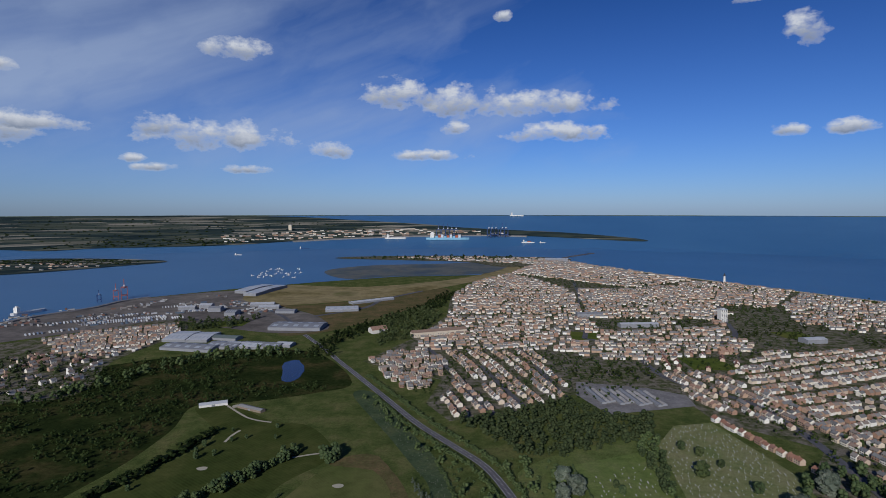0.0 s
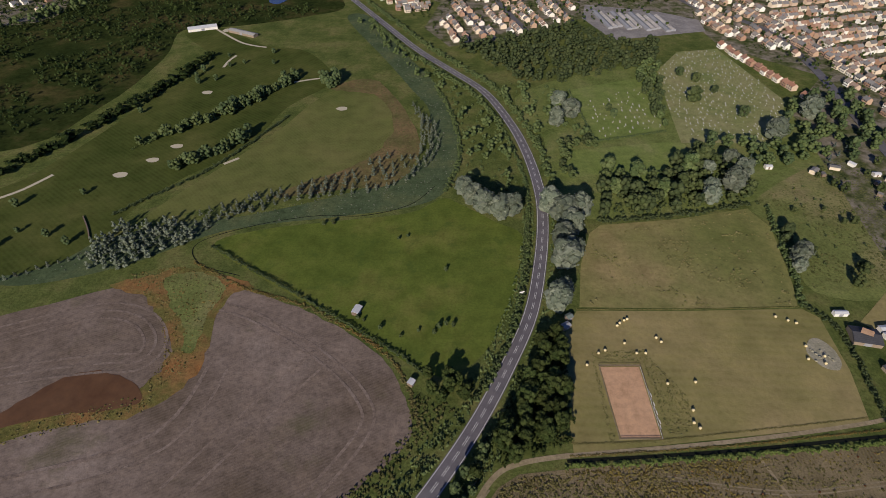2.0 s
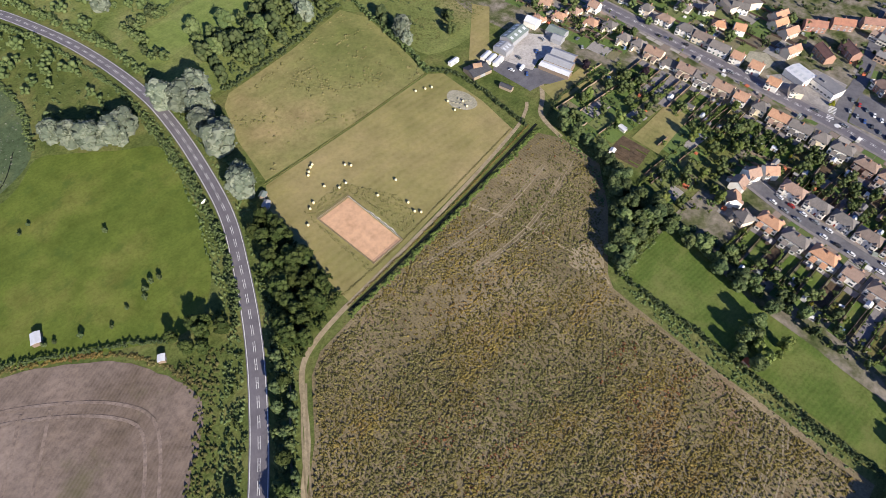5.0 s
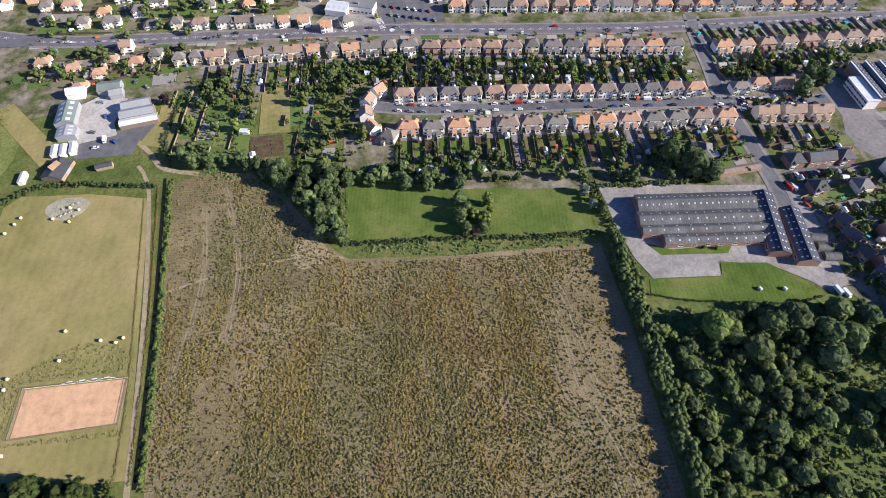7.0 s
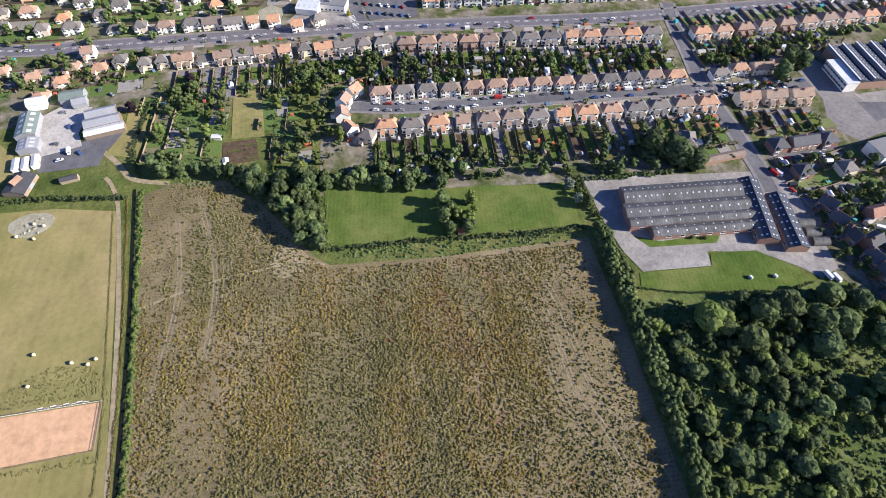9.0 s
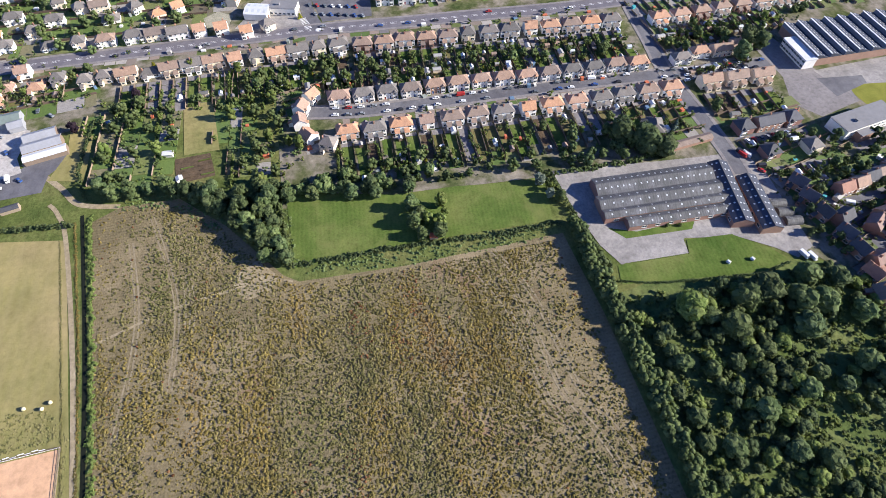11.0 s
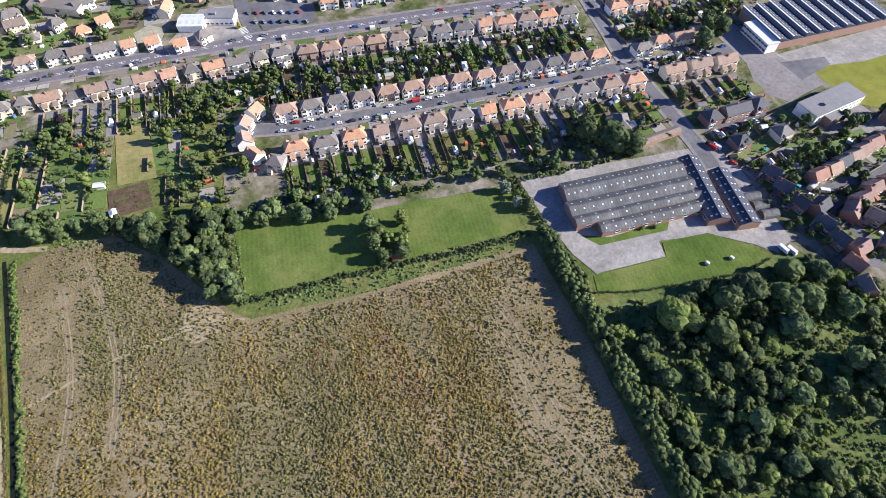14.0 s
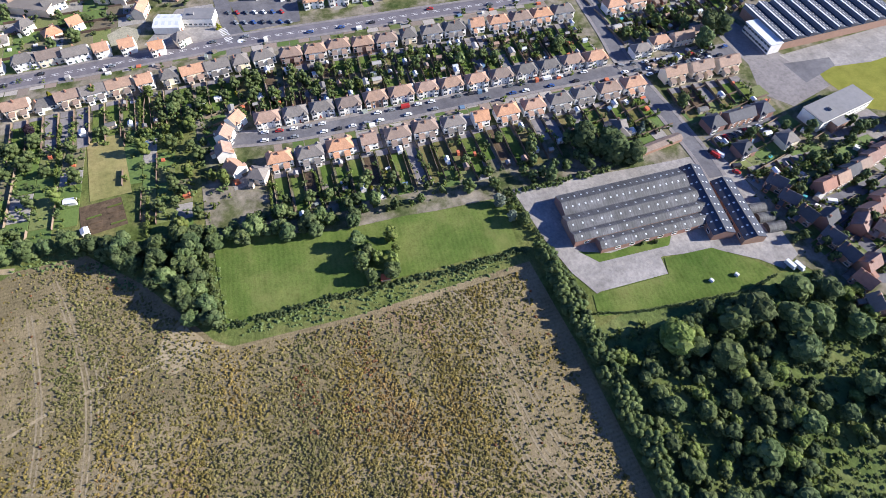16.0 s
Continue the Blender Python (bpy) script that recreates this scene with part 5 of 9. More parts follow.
make_shed("shed_w", 2.6, 2.0, 2.0, M["shed_roof"], M["fence"], "wooden garden shed with a pale felt roof")
make_shed("shed_p", 3.6, 2.6, 2.2, M["pale_roof"], M["wall_w"], "pale garden outbuilding with a light roof")
make_shed("shed_b", 3.2, 2.4, 2.1, M["tile_b"], M["fence"], "brown wooden garden shed")
make_shed("garage", 5.2, 3.0, 2.3, M["shed_roof"], M["wall_c"], "small garage with a grey roof", "garage")
make_shed("greenhouse", 3.0, 2.2, 1.9, M["skylight"], M["skylight"], "small glazed greenhouse in a back garden", "greenhouse")


def make_car(key, l, w, h, van=False):
    root = new("van" if van else "car")
    bm = bmesh.new()
    if van:
        box(bm, 0.25, 0, 0.35, l - 0.5, w, h - 0.35, 0, 0, 0.12)
        box(bm, -l / 2 + 0.35, 0, 0.35, 0.8, w * 0.96, 0.75, 0, 0, 0.12)
    else:
        box(bm, 0, 0, 0.3, l, w, 0.58, 0, 0, 0.14)
        vs = box(bm, 0.15, 0, 0.86, l * 0.55, w * 0.88, h - 0.86, 0)
        for v in vs[4:]:
            v.co.x = 0.15 + (v.co.x - 0.15) * 0.72
            v.co.y *= 0.84
    part("body", bm, M["carpaint"], root)
    bm = bmesh.new()
    if van:
        box(bm, -l / 2 + 0.62, 0, 1.15, 0.3, w * 0.86, 0.6, 0)
    else:
        vs = box(bm, 0.15, 0, 0.88, l * 0.57, w * 0.90, (h - 0.86) * 0.8, 0)
        for v in vs[4:]:
            v.co.x = 0.15 + (v.co.x - 0.15) * 0.79
            v.co.y *= 0.885
    part("window_glass", bm, M["window"], root)
    for x in (-l * 0.31, l * 0.31):
        for y in (-w / 2 + 0.08, w / 2 - 0.08):
            bm = bmesh.new()
            bmesh.ops.create_cone(bm, cap_ends=True, segments=10, radius1=0.32, radius2=0.32, depth=0.22, matrix=Matrix.Translation((x, y, 0.32)) @ Euler((math.pi / 2, 0, 0)).to_matrix().to_4x4())
            part("wheel", bm, M["tyre"], root)
    root.location = (0, 0, -60)
    tagged(root, "parked white panel van" if van else "parked small family car", "van" if van else "car")
    PROTO[key] = root


make_car("car", 4.2, 1.75, 1.45)
make_car("van", 5.2, 1.95, 2.2, True)


def park(x, y, turn, key="car", z=0.2, group="parked cars"):
    ob = copy_thing(PROTO[key], Matrix.Translation((x, y, z)) @ Euler((0, 0, radians(turn))).to_matrix().to_4x4())
    return tagged(ob, "", "", group)


def shed_hall(name, x, y, w, d, h, rise, turn, roof, wall, label, lights=0, category="shed building"):
    """A plain hall with a pitched sheet roof, its ridge along w; lights: rooflights a side."""
    root = new(name)
    root.location, root.rotation_euler = (x, y, 0.1), (0, 0, radians(turn))
    bm = bmesh.new()
    box(bm, 0, 0, -0.1, w, d, h + 0.1)
    for s in (-1, 1):
        v = [bm.verts.new((s * w / 2, q, z)) for q, z in ((-d / 2, h), (d / 2, h), (0, h + rise - 0.1))]
        bm.faces.new(v if s > 0 else v[::-1])
    part("wall", bm, wall, root)
    bm = bmesh.new()
    gable_roof(bm, w, d, h, rise, 0.3, 0.12)
    top = part("roof", bm, roof, root)
    bm = bmesh.new()
    box(bm, 0, -d / 2 - 0.03, 0, min(4, w * 0.3), 0.08, h * 0.8)
    part("door", bm, M["metal_roof"], root)
    slope = math.atan2(rise, d / 2)
    for k in range(lights):
        for s in (-1, 1):
            bm = bmesh.new()
            box(bm, 0, 0, 0, w / lights * 0.45, d * 0.22, 0.06)
            ob = part("rooflight", bm, M["skylight"], top)
            ob.location = (-w / 2 + (k + 0.5) * w / lights, s * d * 0.25, h + rise * 0.5 + 0.02)
            ob.rotation_euler = (-s * slope, 0, 0)
    return tagged(root, label, category)


# ---- near houses, street by street ----
A_KEYS = ["semi_o", "semi_g", "semi_g", "semi_b", "semi_k", "semi_b", "semi_o", "semi_b", "semi_o", "semi_b", "semi_g", "semi_g", "semi_b", "semi_o"]
B_KEYS = ["semi_o", "semi_g", "semi_o", "det_o", "semi_b", "semi_b", "semi_g", "det_o", "semi_o", "semi_o", "semi_g", "semi_g", "semi_b", "semi_o"]
C_KEYS = ["terr_b", "bung_g", "terr_b", "terr_g", "terr_b", "det_o", "det_g", "terr_o", "terr_g", "det_g", "semi_g"]
C2_KEYS = ["semi_k", "semi_b", "semi_b", "semi_k", "semi_b", "det_g", "semi_g", "semi_g", "det_o", "semi_o", "semi_b", "semi_o", "semi_g"]
D_KEYS = ["semi_g", "terr_b", "terr_g", "det_o", "det_o", "det_g", "terr_b"]
ROW_A = house_row((280, 6), (262, -179), 14, 275, A_KEYS, "houses on the residential street", seed=1)
ROW_B = house_row((249, 6), (234, -187), 14, 95, B_KEYS, "houses on the residential street", seed=2)
ROW_C = house_row((337, 128), (331, -2), 11, 88, C_KEYS, "houses on the high street", seed=3)
ROW_C2 = house_row((328, -17), (308, -183), 13, 98, C2_KEYS, "houses on the high street", seed=4)
house_row((376, 125), (370, 70), 5, 268, D_KEYS, "houses on the high street", seed=5)
house_row((375, -42), (341, -330), 20, 278, ["semi_o", "semi_g", "terr_g", "semi_b", "semi_o", "semi_k"], "houses on the high street", seed=6)
house_row((303, -216), (300, -420), 14, 92, ["semi_o", "semi_o", "semi_k", "semi_b", "semi_k", "semi_b", "semi_b"], "houses on the high street", seed=7)
house_row((259, -208), (261, -222), 2, 275, ["semi_g", "semi_o"], "houses by the works", seed=8, size=0.95)
house_row((260, -237), (261, -250), 2, 275, ["terr_b"], "houses by the works", seed=8)
house_row((234, -213), (230, -246), 3, 92, ["terr_b"], "houses by the works", seed=9, size=1.05)
house_row((193, -210), (192, -240), 3, 270, ["pyramid_d", "brick_d", "pyramid_d"], "brick houses by the car park", seed=10)
for key, x, y, f in (("pyramid_d", 172, -213, 270), ("pyramid_g", 170, -238, 270), ("estate_d", 148, -213, 150), ("estate_d", 138, -212, 150), ("estate_d", 127, -213, 165), ("estate_d", 122, -220, 75), ("estate_d", 113, -215, 160), ("estate_d", 103, -215, 170), ("estate_r", 96, -219, 80), ("estate_r", 90, -211, 165),
                     ("estate_b", 79, -207, 200), ("estate_r", 138, -233, 265), ("estate_b", 139, -243, 265), ("estate_d", 141, -251, 265), ("estate_b", 142, -259, 265), ("estate_r", 144, -267, 265), ("estate_r", 146, -276, 265), ("estate_b", 147, -286, 265), ("estate_r", 122, -252, 85), ("estate_r", 118, -241, 85), ("estate_r", 114, -232, 60), ("estate_b", 108, -240, 150),
                     ("estate_r", 123, -263, 85), ("estate_r", 103, -250, 150), ("estate_b", 93, -234, 60), ("estate_r", 96, -262, 150), ("estate_d", 106, -270, 60), ("estate_r", 160, -302, 60)):
    stand(key, x, y, f, 0.95, "brick estate houses")
for key, x, y, f in (("det_o", 285, 22, 230), ("det_o", 276, 29, 210), ("det_o", 264, 31, 180), ("det_o", 251, 28, 150), ("det_g", 243, 18, 120), ("bung_o", 347, 243, 90), ("bung_o", 337, 222, 70), ("bung_o", 343, 199, 95), ("bung_o", 340, 181, 95), ("det_g", 343, 168, 95),
                     ("det_g", 337, 152, 90), ("det_g", 338, 141, 95), ("det_g", 397, 254, 265), ("semi_o", 413, 240, 265), ("det_g", 389, 226, 268), ("semi_g", 387, 206, 265), ("bung_g", 383, 178, 260), ("det_g", 380, 160, 268),
                     ("semi_b", 377, 143, 268), ("bung_o", 316, 212, 100), ("bung_o", 330, 203, 80), ("det_o", 356, 190, 90), ("semi_g", 420, 205, 265), ("det_o", 362, 54, 270), ("det_g", 366, 40, 250), ("terr_o", 405, 60, 200), ("terr_o", 440, 84, 200),
                     ("terr_o", 425, 70, 200), ("brick_o", 418, 42, 310), ("brick_o", 434, 30, 310), ("brick_o", 462, 46, 240), ("brick_o", 446, 60, 240), ("brick_o", 478, 30, 240), ("semi_o", 398, -14, 270), ("semi_g", 392, -32, 270), ("semi_k", 408, 0, 300),
                     ("terr_b", 420, -30, 270), ("terr_g", 414, -60, 270), ("terr_b", 405, -95, 270), ("semi_o", 402, -120, 270), ("semi_b", 398, -150, 270), ("semi_g", 395, -180, 270), ("terr_g", 430, 110, 250), ("terr_b", 442, 130, 250), ("terr_b", 420, 150, 265)):
    stand(key, x, y, f, 0.95, "scattered town houses")
stand("bung_g", 208, -163, 200, 1.0, "", "low white bungalow with solar panels in a leafy garden")

bm = bmesh.new()
for x, y, a in along(HIGH, 7.0):
    for o in (-0.7, 0.7):
        box(bm, x - math.sin(a) * o, y + math.cos(a) * o, 0.19, 4.6, 0.2, 0.022, 0, a)
    box(bm, x, y, 0.19, 0.35, 1.4, 0.022, 0, a + 0.5)
for k in range(9):
    box(bm, 359 + k * 1.5, 14 + k * 0.3, 0.225, 0.7, 4.5, 0.022, 0, 0.3)
finish("street_marking", bm, M["white"], None, "white hatched centre marking of the high street", "road marking", "", "stuff")
bm = bmesh.new()
bmesh.ops.create_cone(bm, cap_ends=True, segments=20, radius1=2.0, radius2=1.6, depth=0.12, matrix=Matrix.Translation((355.5, 8, 0.27)))
finish("mini_roundabout", bm, M["white"], None, "white painted mini roundabout at the junction", "roundabout")
# ---- gardens ----
PANEL = bmesh.new()
plan = []
for side in (1, -1):
    for k in range(5) if side > 0 else range(4, -1, -1):
        bumps = [(k * 2.0, 0.03), (k * 2.0, 0.09), (k * 2.0 + 0.16, 0.09), (k * 2.0 + 0.16, 0.03), (k * 2.0 + 2.0, 0.03)]
        plan += [(u, q * side) for u, q in (bumps if side > 0 else bumps[::-1])]
plan = [p for i, p in enumerate(plan) if p != plan[i - 1]]
low, top = [[PANEL.verts.new((u, q, z)) for u, q in plan] for z in (-0.1, 1.6)]
for i in range(len(plan)):
    PANEL.faces.new((low[i - 1], low[i], top[i], top[i - 1]))
bmesh.ops.triangulate(PANEL, faces=[PANEL.faces.new(top)])
bmesh.ops.recalc_face_normals(PANEL, faces=PANEL.faces)
PANEL_ME = bpy.data.meshes.new("fence_panel")
PANEL.to_mesh(PANEL_ME)
PANEL.free()
PANEL_ME.materials.append(M["fence"])


def fence_line(x, y, turn, length, z=0.12):
    root = new("fence")
    root.location, root.rotation_euler = (x, y, z), (0, 0, turn)
    for k in range(max(1, round(length / 10))):
        set_part("fence_panel", PANEL_ME, root, k * 10.0, 0, 0)
    return tagged(root, "brown wooden panel fence between gardens", "fence", "garden fences")


shrubbery = []


def patchwork(poly, turn, cell, mt, label, seed, z=0.15, shrubs=0.9, fences=True, clutter=0.25, gap=0.5):
    """Small plots side by side over an outline: lawns, beds and paving as low slabs, with boards between them and oddments on them."""
    r = random.Random(seed)
    c, s = math.cos(radians(turn)), math.sin(radians(turn))
    loc = [(x * c + y * s, -x * s + y * c) for x, y in poly]
    slabs, boards, bits = bmesh.new(), bmesh.new(), bmesh.new()
    u = min(p[0] for p in loc)
    while u < max(p[0] for p in loc):
        w = cell[0] * r.uniform(0.75, 1.3)
        v = min(p[1] for p in loc) + r.uniform(-4, 0)
        while v < max(p[1] for p in loc):
            d = cell[1] * r.uniform(0.5, 1.4)
            a, b = u + w / 2, v + d / 2
            x, y = a * c - b * s, a * s + b * c
            if inside((x, y), poly):
                box(slabs, x, y, z - 0.2, w - gap, d - gap * r.uniform(0.3, 1.4), 0.2 + r.uniform(0, 0.012), 0, radians(turn))
                if fences and r.random() < 0.8:
                    e = u + w
                    box(boards, e * c - b * s, e * s + b * c, z - 0.1, 0.1, d, r.uniform(1.2, 1.8), 0, radians(turn))
                if r.random() < clutter:
                    e, f = u + r.uniform(0.2, 0.8) * w, v + r.uniform(0.2, 0.8) * d
                    box(bits, e * c - f * s, e * s + f * c, z - 0.02, r.uniform(1.2, 3.4), r.uniform(1.2, 3.0), r.uniform(0.5, 2.2), 0, radians(turn + r.choice((0, 0, 20))))
                for k in range(int(shrubs * r.uniform(0, 2.6))):
                    e, f = u + r.choice((0.08, 0.92, r.random())) * w, v + r.random() * d
                    shrubbery.append((r.choice(("bush", "bush_dark", "bush_fresh")), e * c - f * s, e * s + f * c, r.uniform(0.4, 1.2), r.uniform(0.8, 1.5)))
            v += d
        u += w
    tagged(finish("garden_plots", slabs, mt), label, "gardens", "", "stuff")
    if fences:
        tagged(finish("garden_boards", boards, M["fence"]), "brown board fences between the plots", "fences", "", "stuff")
    if clutter:
        tagged(finish("garden_oddments", bits, M["clutter"]), "sheds, covers and boxes standing in gardens", "garden oddments", "", "stuff")


GARDENS = "patchwork of small lawns, beds and patios"
patchwork([(372, 130), (372, 262), (440, 262), (460, 200), (452, 60), (404, 60), (380, 84)], -4, (11, 12), M["patches"], GARDENS, 1, 0.17, 1.4)
patchwork([(346, 258), (356, 160), (330, 140), (318, 150), (320, 168), (310, 214), (330, 262)], 4, (9, 12), M["patches"], GARDENS, 2, 0.17, 1.6)
patchwork([(243, 36), (298, 38), (298, 14), (286, 10), (276, 34), (256, 34), (243, 12)], 10, (8, 7), M["patches"], GARDENS, 3, 0.17, 1.4)
patchwork([(325, 60), (302, 62), (244, 50), (226, 56), (238, 76), (300, 78), (326, 76)], 84, (9, 13), M["patches"], GARDENS, 4, 0.17, 1.8)
patchwork([(298, 146), (297, 98), (262, 100), (240, 106), (243, 139), (262, 145)], 84, (10, 14), M["patches"], GARDENS, 5, 0.17, 2.0)
patchwork([(226, -152), (192, -156), (190, -190), (225, -190)], 4, (10, 8), M["patches"], GARDENS, 6, 0.17, 1.8)
patchwork([(90, -212), (160, -206), (186, -206), (186, -250), (168, -262), (158, -310), (84, -300)], 10, (8, 8), M["patches"], GARDENS, 7, 0.16, 1.4)
patchwork([(222, -204), (196, -204), (194, -250), (222, -252)], 4, (9, 12), M["patches"], GARDENS, 8, 0.16, 1.0)
patchwork([(226, 12), (217, 12), (207, -88), (222, -90), (232, -60)], 84, (7, 9), M["patches"], GARDENS, 9, 0.16, 1.2)
patchwork([(304, 10), (286, 12), (266, -186), (284, -188)], 84, (7, 9), M["patches"], GARDENS, 10, 0.14, 0.6)
patchwork([(430, 30), (394, -10), (366, -60), (344, -330), (380, -330), (420, -60)], -84, (8, 9), M["patches"], GARDENS, 11, 0.15, 1.0)
patchwork([(362, 260), (374, 258), (356, 20), (332, -180), (322, -180), (346, 20)], 84, (7, 6), M["drives"], "paved front yards beside the high street", 12, 0.14, 0.5, False, 0.12)
patchwork([(272, 8), (284, 8), (262, -186), (252, -186)], 84, (6, 5), M["drives"], "paved front yards beside the street", 13, 0.13, 0.5, False, 0.12)
patchwork([(246, 8), (262, 8), (252, -190), (238, -190)], 84, (6, 5), M["drives"], "paved front yards beside the street", 14, 0.13, 0.5, False, 0.12)
patchwork([(290, -206), (330, -206), (322, -420), (288, -420)], 92, (7, 8), M["patches"], GARDENS, 15, 0.14, 0.9)


def gardens(a, b, n, depth, seed, shrubs=3):
    """n plots side by side from a to b, reaching depth metres to the right of that line."""
    r = random.Random(seed)
    dx, dy = (b[0] - a[0]) / n, (b[1] - a[1]) / n
    w = math.hypot(dx, dy)
    ux, uy = dx / w, dy / w
    vx, vy = (uy, -ux) if depth > 0 else (-uy, ux)
    depth = abs(depth)
    for i in range(n):
        x, y = a[0] + dx * i, a[1] + dy * i
        at = lambda s, t: (x + ux * s + vx * t, y + uy * s + vy * t)  # noqa: E731
        kind = r.random()
        mt = M["lawn"] if kind < 0.55 else M["lawn_dry"] if kind < 0.78 else M["soil"] if kind < 0.9 else M["paving"]
        t0, t1 = r.uniform(2, 6), depth * r.uniform(0.62, 0.97)
        sheet("garden_plot", [at(0.5 + r.uniform(0, 1.2), t0), at(w - 0.5 - r.uniform(0, 1.2), t0), at(w - 0.6 - r.uniform(0, 1.0), t1), at(0.6 + r.uniform(0, 1.0), t1)], mt, 0.19,
              {"garden_lawn": "small green back lawn", "worn_garden_grass": "worn dry back lawn", "garden_soil": "dug garden bed", "grey_pavement": "paved back yard"}[mt.name], "garden", "structure", False)
        sheet("patio", [at(0.6, 0.2), at(w - 0.6, 0.2), at(w - 0.6, t0 - 0.3), at(0.6, t0 - 0.3)], M["paving"], 0.2, "pale paved patio", "patio", "structure", False)
        fence_line(*at(0, 1), math.atan2(vy, vx), depth - 1)
        turn = math.atan2(vy, vx)
        if r.random() < 0.62:
            s = copy_thing(PROTO[r.choice(["shed_w", "shed_w", "shed_b", "shed_p", "greenhouse", "garage", "shed_b"])], Matrix.Translation((*at(r.uniform(2.4, w - 2.4), depth * r.uniform(0.5, 0.93)), 0.16)) @ Euler((0, 0, turn + r.choice((0, math.pi / 2)))).to_matrix().to_4x4())
            tagged(s, "", "", "garden buildings")
        if r.random() < 0.25:
            s = copy_thing(PROTO[r.choice(["shed_w", "greenhouse", "shed_p"])], Matrix.Translation((*at(r.uniform(1.8, w - 1.8), r.uniform(2.5, 6)), 0.16)) @ Euler((0, 0, turn)).to_matrix().to_4x4())
            tagged(s, "", "", "garden buildings")
        for k in range(r.randint(3, shrubs + 5)):
            key = r.choice(["bush", "bush", "bush_dark", "bush_fresh", "bush_fresh", "oak", "fresh", "golden"])
            side = r.choice((0.8, w - 0.8, r.uniform(1, w - 1)))
            spot = at(side, r.uniform(5, depth))
            if key in ("oak", "fresh", "golden") and r.random() < 0.14:
                plant(key, *spot, r.uniform(0.45, 0.75), 1.0, "", "garden trees", 0.1)
            else:
                shrubbery.append((r.choice(("bush", "bush_dark", "bush_fresh")), *spot, r.uniform(0.5, 1.3), r.uniform(0.8, 1.5)))


gardens((245, 12), (234.5, -120), 18, 34, 21, 3)
gardens((234.5, -122), (229, -190), 9, 29, 22, 4)
gardens((287, 14), (268, -186), 27, -17, 23, 3)
gardens((323, -10), (301, -188), 25, 17, 24, 3)
gardens((329, 132), (325, -6), 18, 34, 25, 5)
gardens((296, -212), (292, -300), 12, 20, 26, 3)
gardens((227, -205), (222, -250), 6, 26, 27, 3)
gardens((186, -204), (184, -246), 5, 8, 29, 3)
gardens((163, -208), (160, -250), 5, 12, 30, 4)
gardens((141, -212), (100, -228), 6, -14, 31, 3)
gardens((252, -206), (254, -252), 6, 8, 32, 2)
gardens((268, -204), (270, -256), 7, -18, 33, 3)
gardens((345, 165), (346, 250), 8, -20, 34, 4)

# ---- cars ----
r = random.Random(5)
for x, y, a in along(MID, 7.5):
    for s in (-1, 1):
        if r.random() < 0.62:
            park(x - math.sin(a) * s * 3.0, y + math.cos(a) * s * 3.0, math.degrees(a) + r.choice((0, 180)), "van" if r.random() < 0.1 else "car", 0.21)
for x, y, a in along(HIGH[1:9], 19):
    if r.random() < 0.6:
        s = r.choice((-1, 1))
        park(x - math.sin(a) * s * 2.4, y + math.cos(a) * s * 2.4, math.degrees(a) + (0 if s > 0 else 180), "car", 0.21)
for k in range(9):
    park(240.5 + 0.3 * k, -203 - 5.2 * k, 94, "car", 0.2)
for k in range(7):
    park(183.5, -208 - 4.2 * k, 10, "car", 0.22)
for k in range(14):
    park(386 - (k % 2) * 11 - k * 0.9, 10 - k * 2.6, 20, "car", 0.2)
for x, y, a in ((175, -199, 20), (162, -202, 40), (157, -207, 60), (304, 190, 30), (300, 196, 80), (286, 190, 20), (264, 186, 10), (258, 190, 100), (262, 180, 40), (272, 195, 80), (318, 178, 0), (312, 170, 40), (146, -228, 80), (130, -232, 60)):
    park(x, y, a, "van" if (x + y) % 3 == 0 else "car", 0.2)

# ---- hard ground ----
sheet("works_yard", [(192, -94), (188, -121), (180, -178), (178, -201), (161, -204), (112, -197), (108, -186), (116, -179), (127, -165), (133, -140), (127, -103), (140, -98), (160, -95)], M["concrete"], 0.17, "worn pale concrete works yard", "yard", "structure", False)
sheet("works_lawn", [(149, -106), (143, -119), (142.5, -151), (137, -146), (140.5, -112)], M["lawn"], 0.178, "small lawn before the works", "lawn", "structure", False)
sheet("works_green", [(132, -140), (129, -163), (116, -177), (108, -181), (106, -165), (108, -150), (117, -98), (127, -101), (124, -137)], M["paddock"], 0.182, "mown green beside the works", "lawn", "structure", False)
sheet("works_parking", [(141, -103), (134, -139), (124.5, -137), (127.5, -103)], M["concrete"], 0.176, "empty pale car park", "car park", "structure", False)
sheet("school_yard", [(262, -262), (228, -262), (205, -252), (190, -262), (196, -292), (214, -296), (228, -286), (266, -280)], M["paving"], 0.16, "wide grey asphalt yard", "yard", "structure", False)
sheet("works_drive", [(228, -284), (212, -288), (204, -330), (206, -420), (228, -420)], M["concrete"], 0.165, "pale concrete drive along the works", "yard", "structure", False)
sheet("grey_pitch", [(221, -281), (216, -310), (209, -308), (203, -282)], M["asphalt"], 0.19, "dark worn asphalt pitch", "yard", "structure", False)
sheet("flats_parking", [(188, -202), (174, -204), (176, -245), (190, -247)], M["asphalt"], 0.17, "grey asphalt car park", "car park", "structure", False)
ribbon("estate_road", [(146, -218), (138, -222), (131, -230), (131, -246), (133, -271), (140, -310)], 6.5, M["asphalt"], 0.21, "grey estate road between brick houses", "road", 0.1)
ribbon("estate_close", [(131, -229), (122, -230), (108, -230), (96, -229), (86, -222)], 6.5, M["asphalt"], 0.226, "grey estate close between brick houses", "road", 0.1)
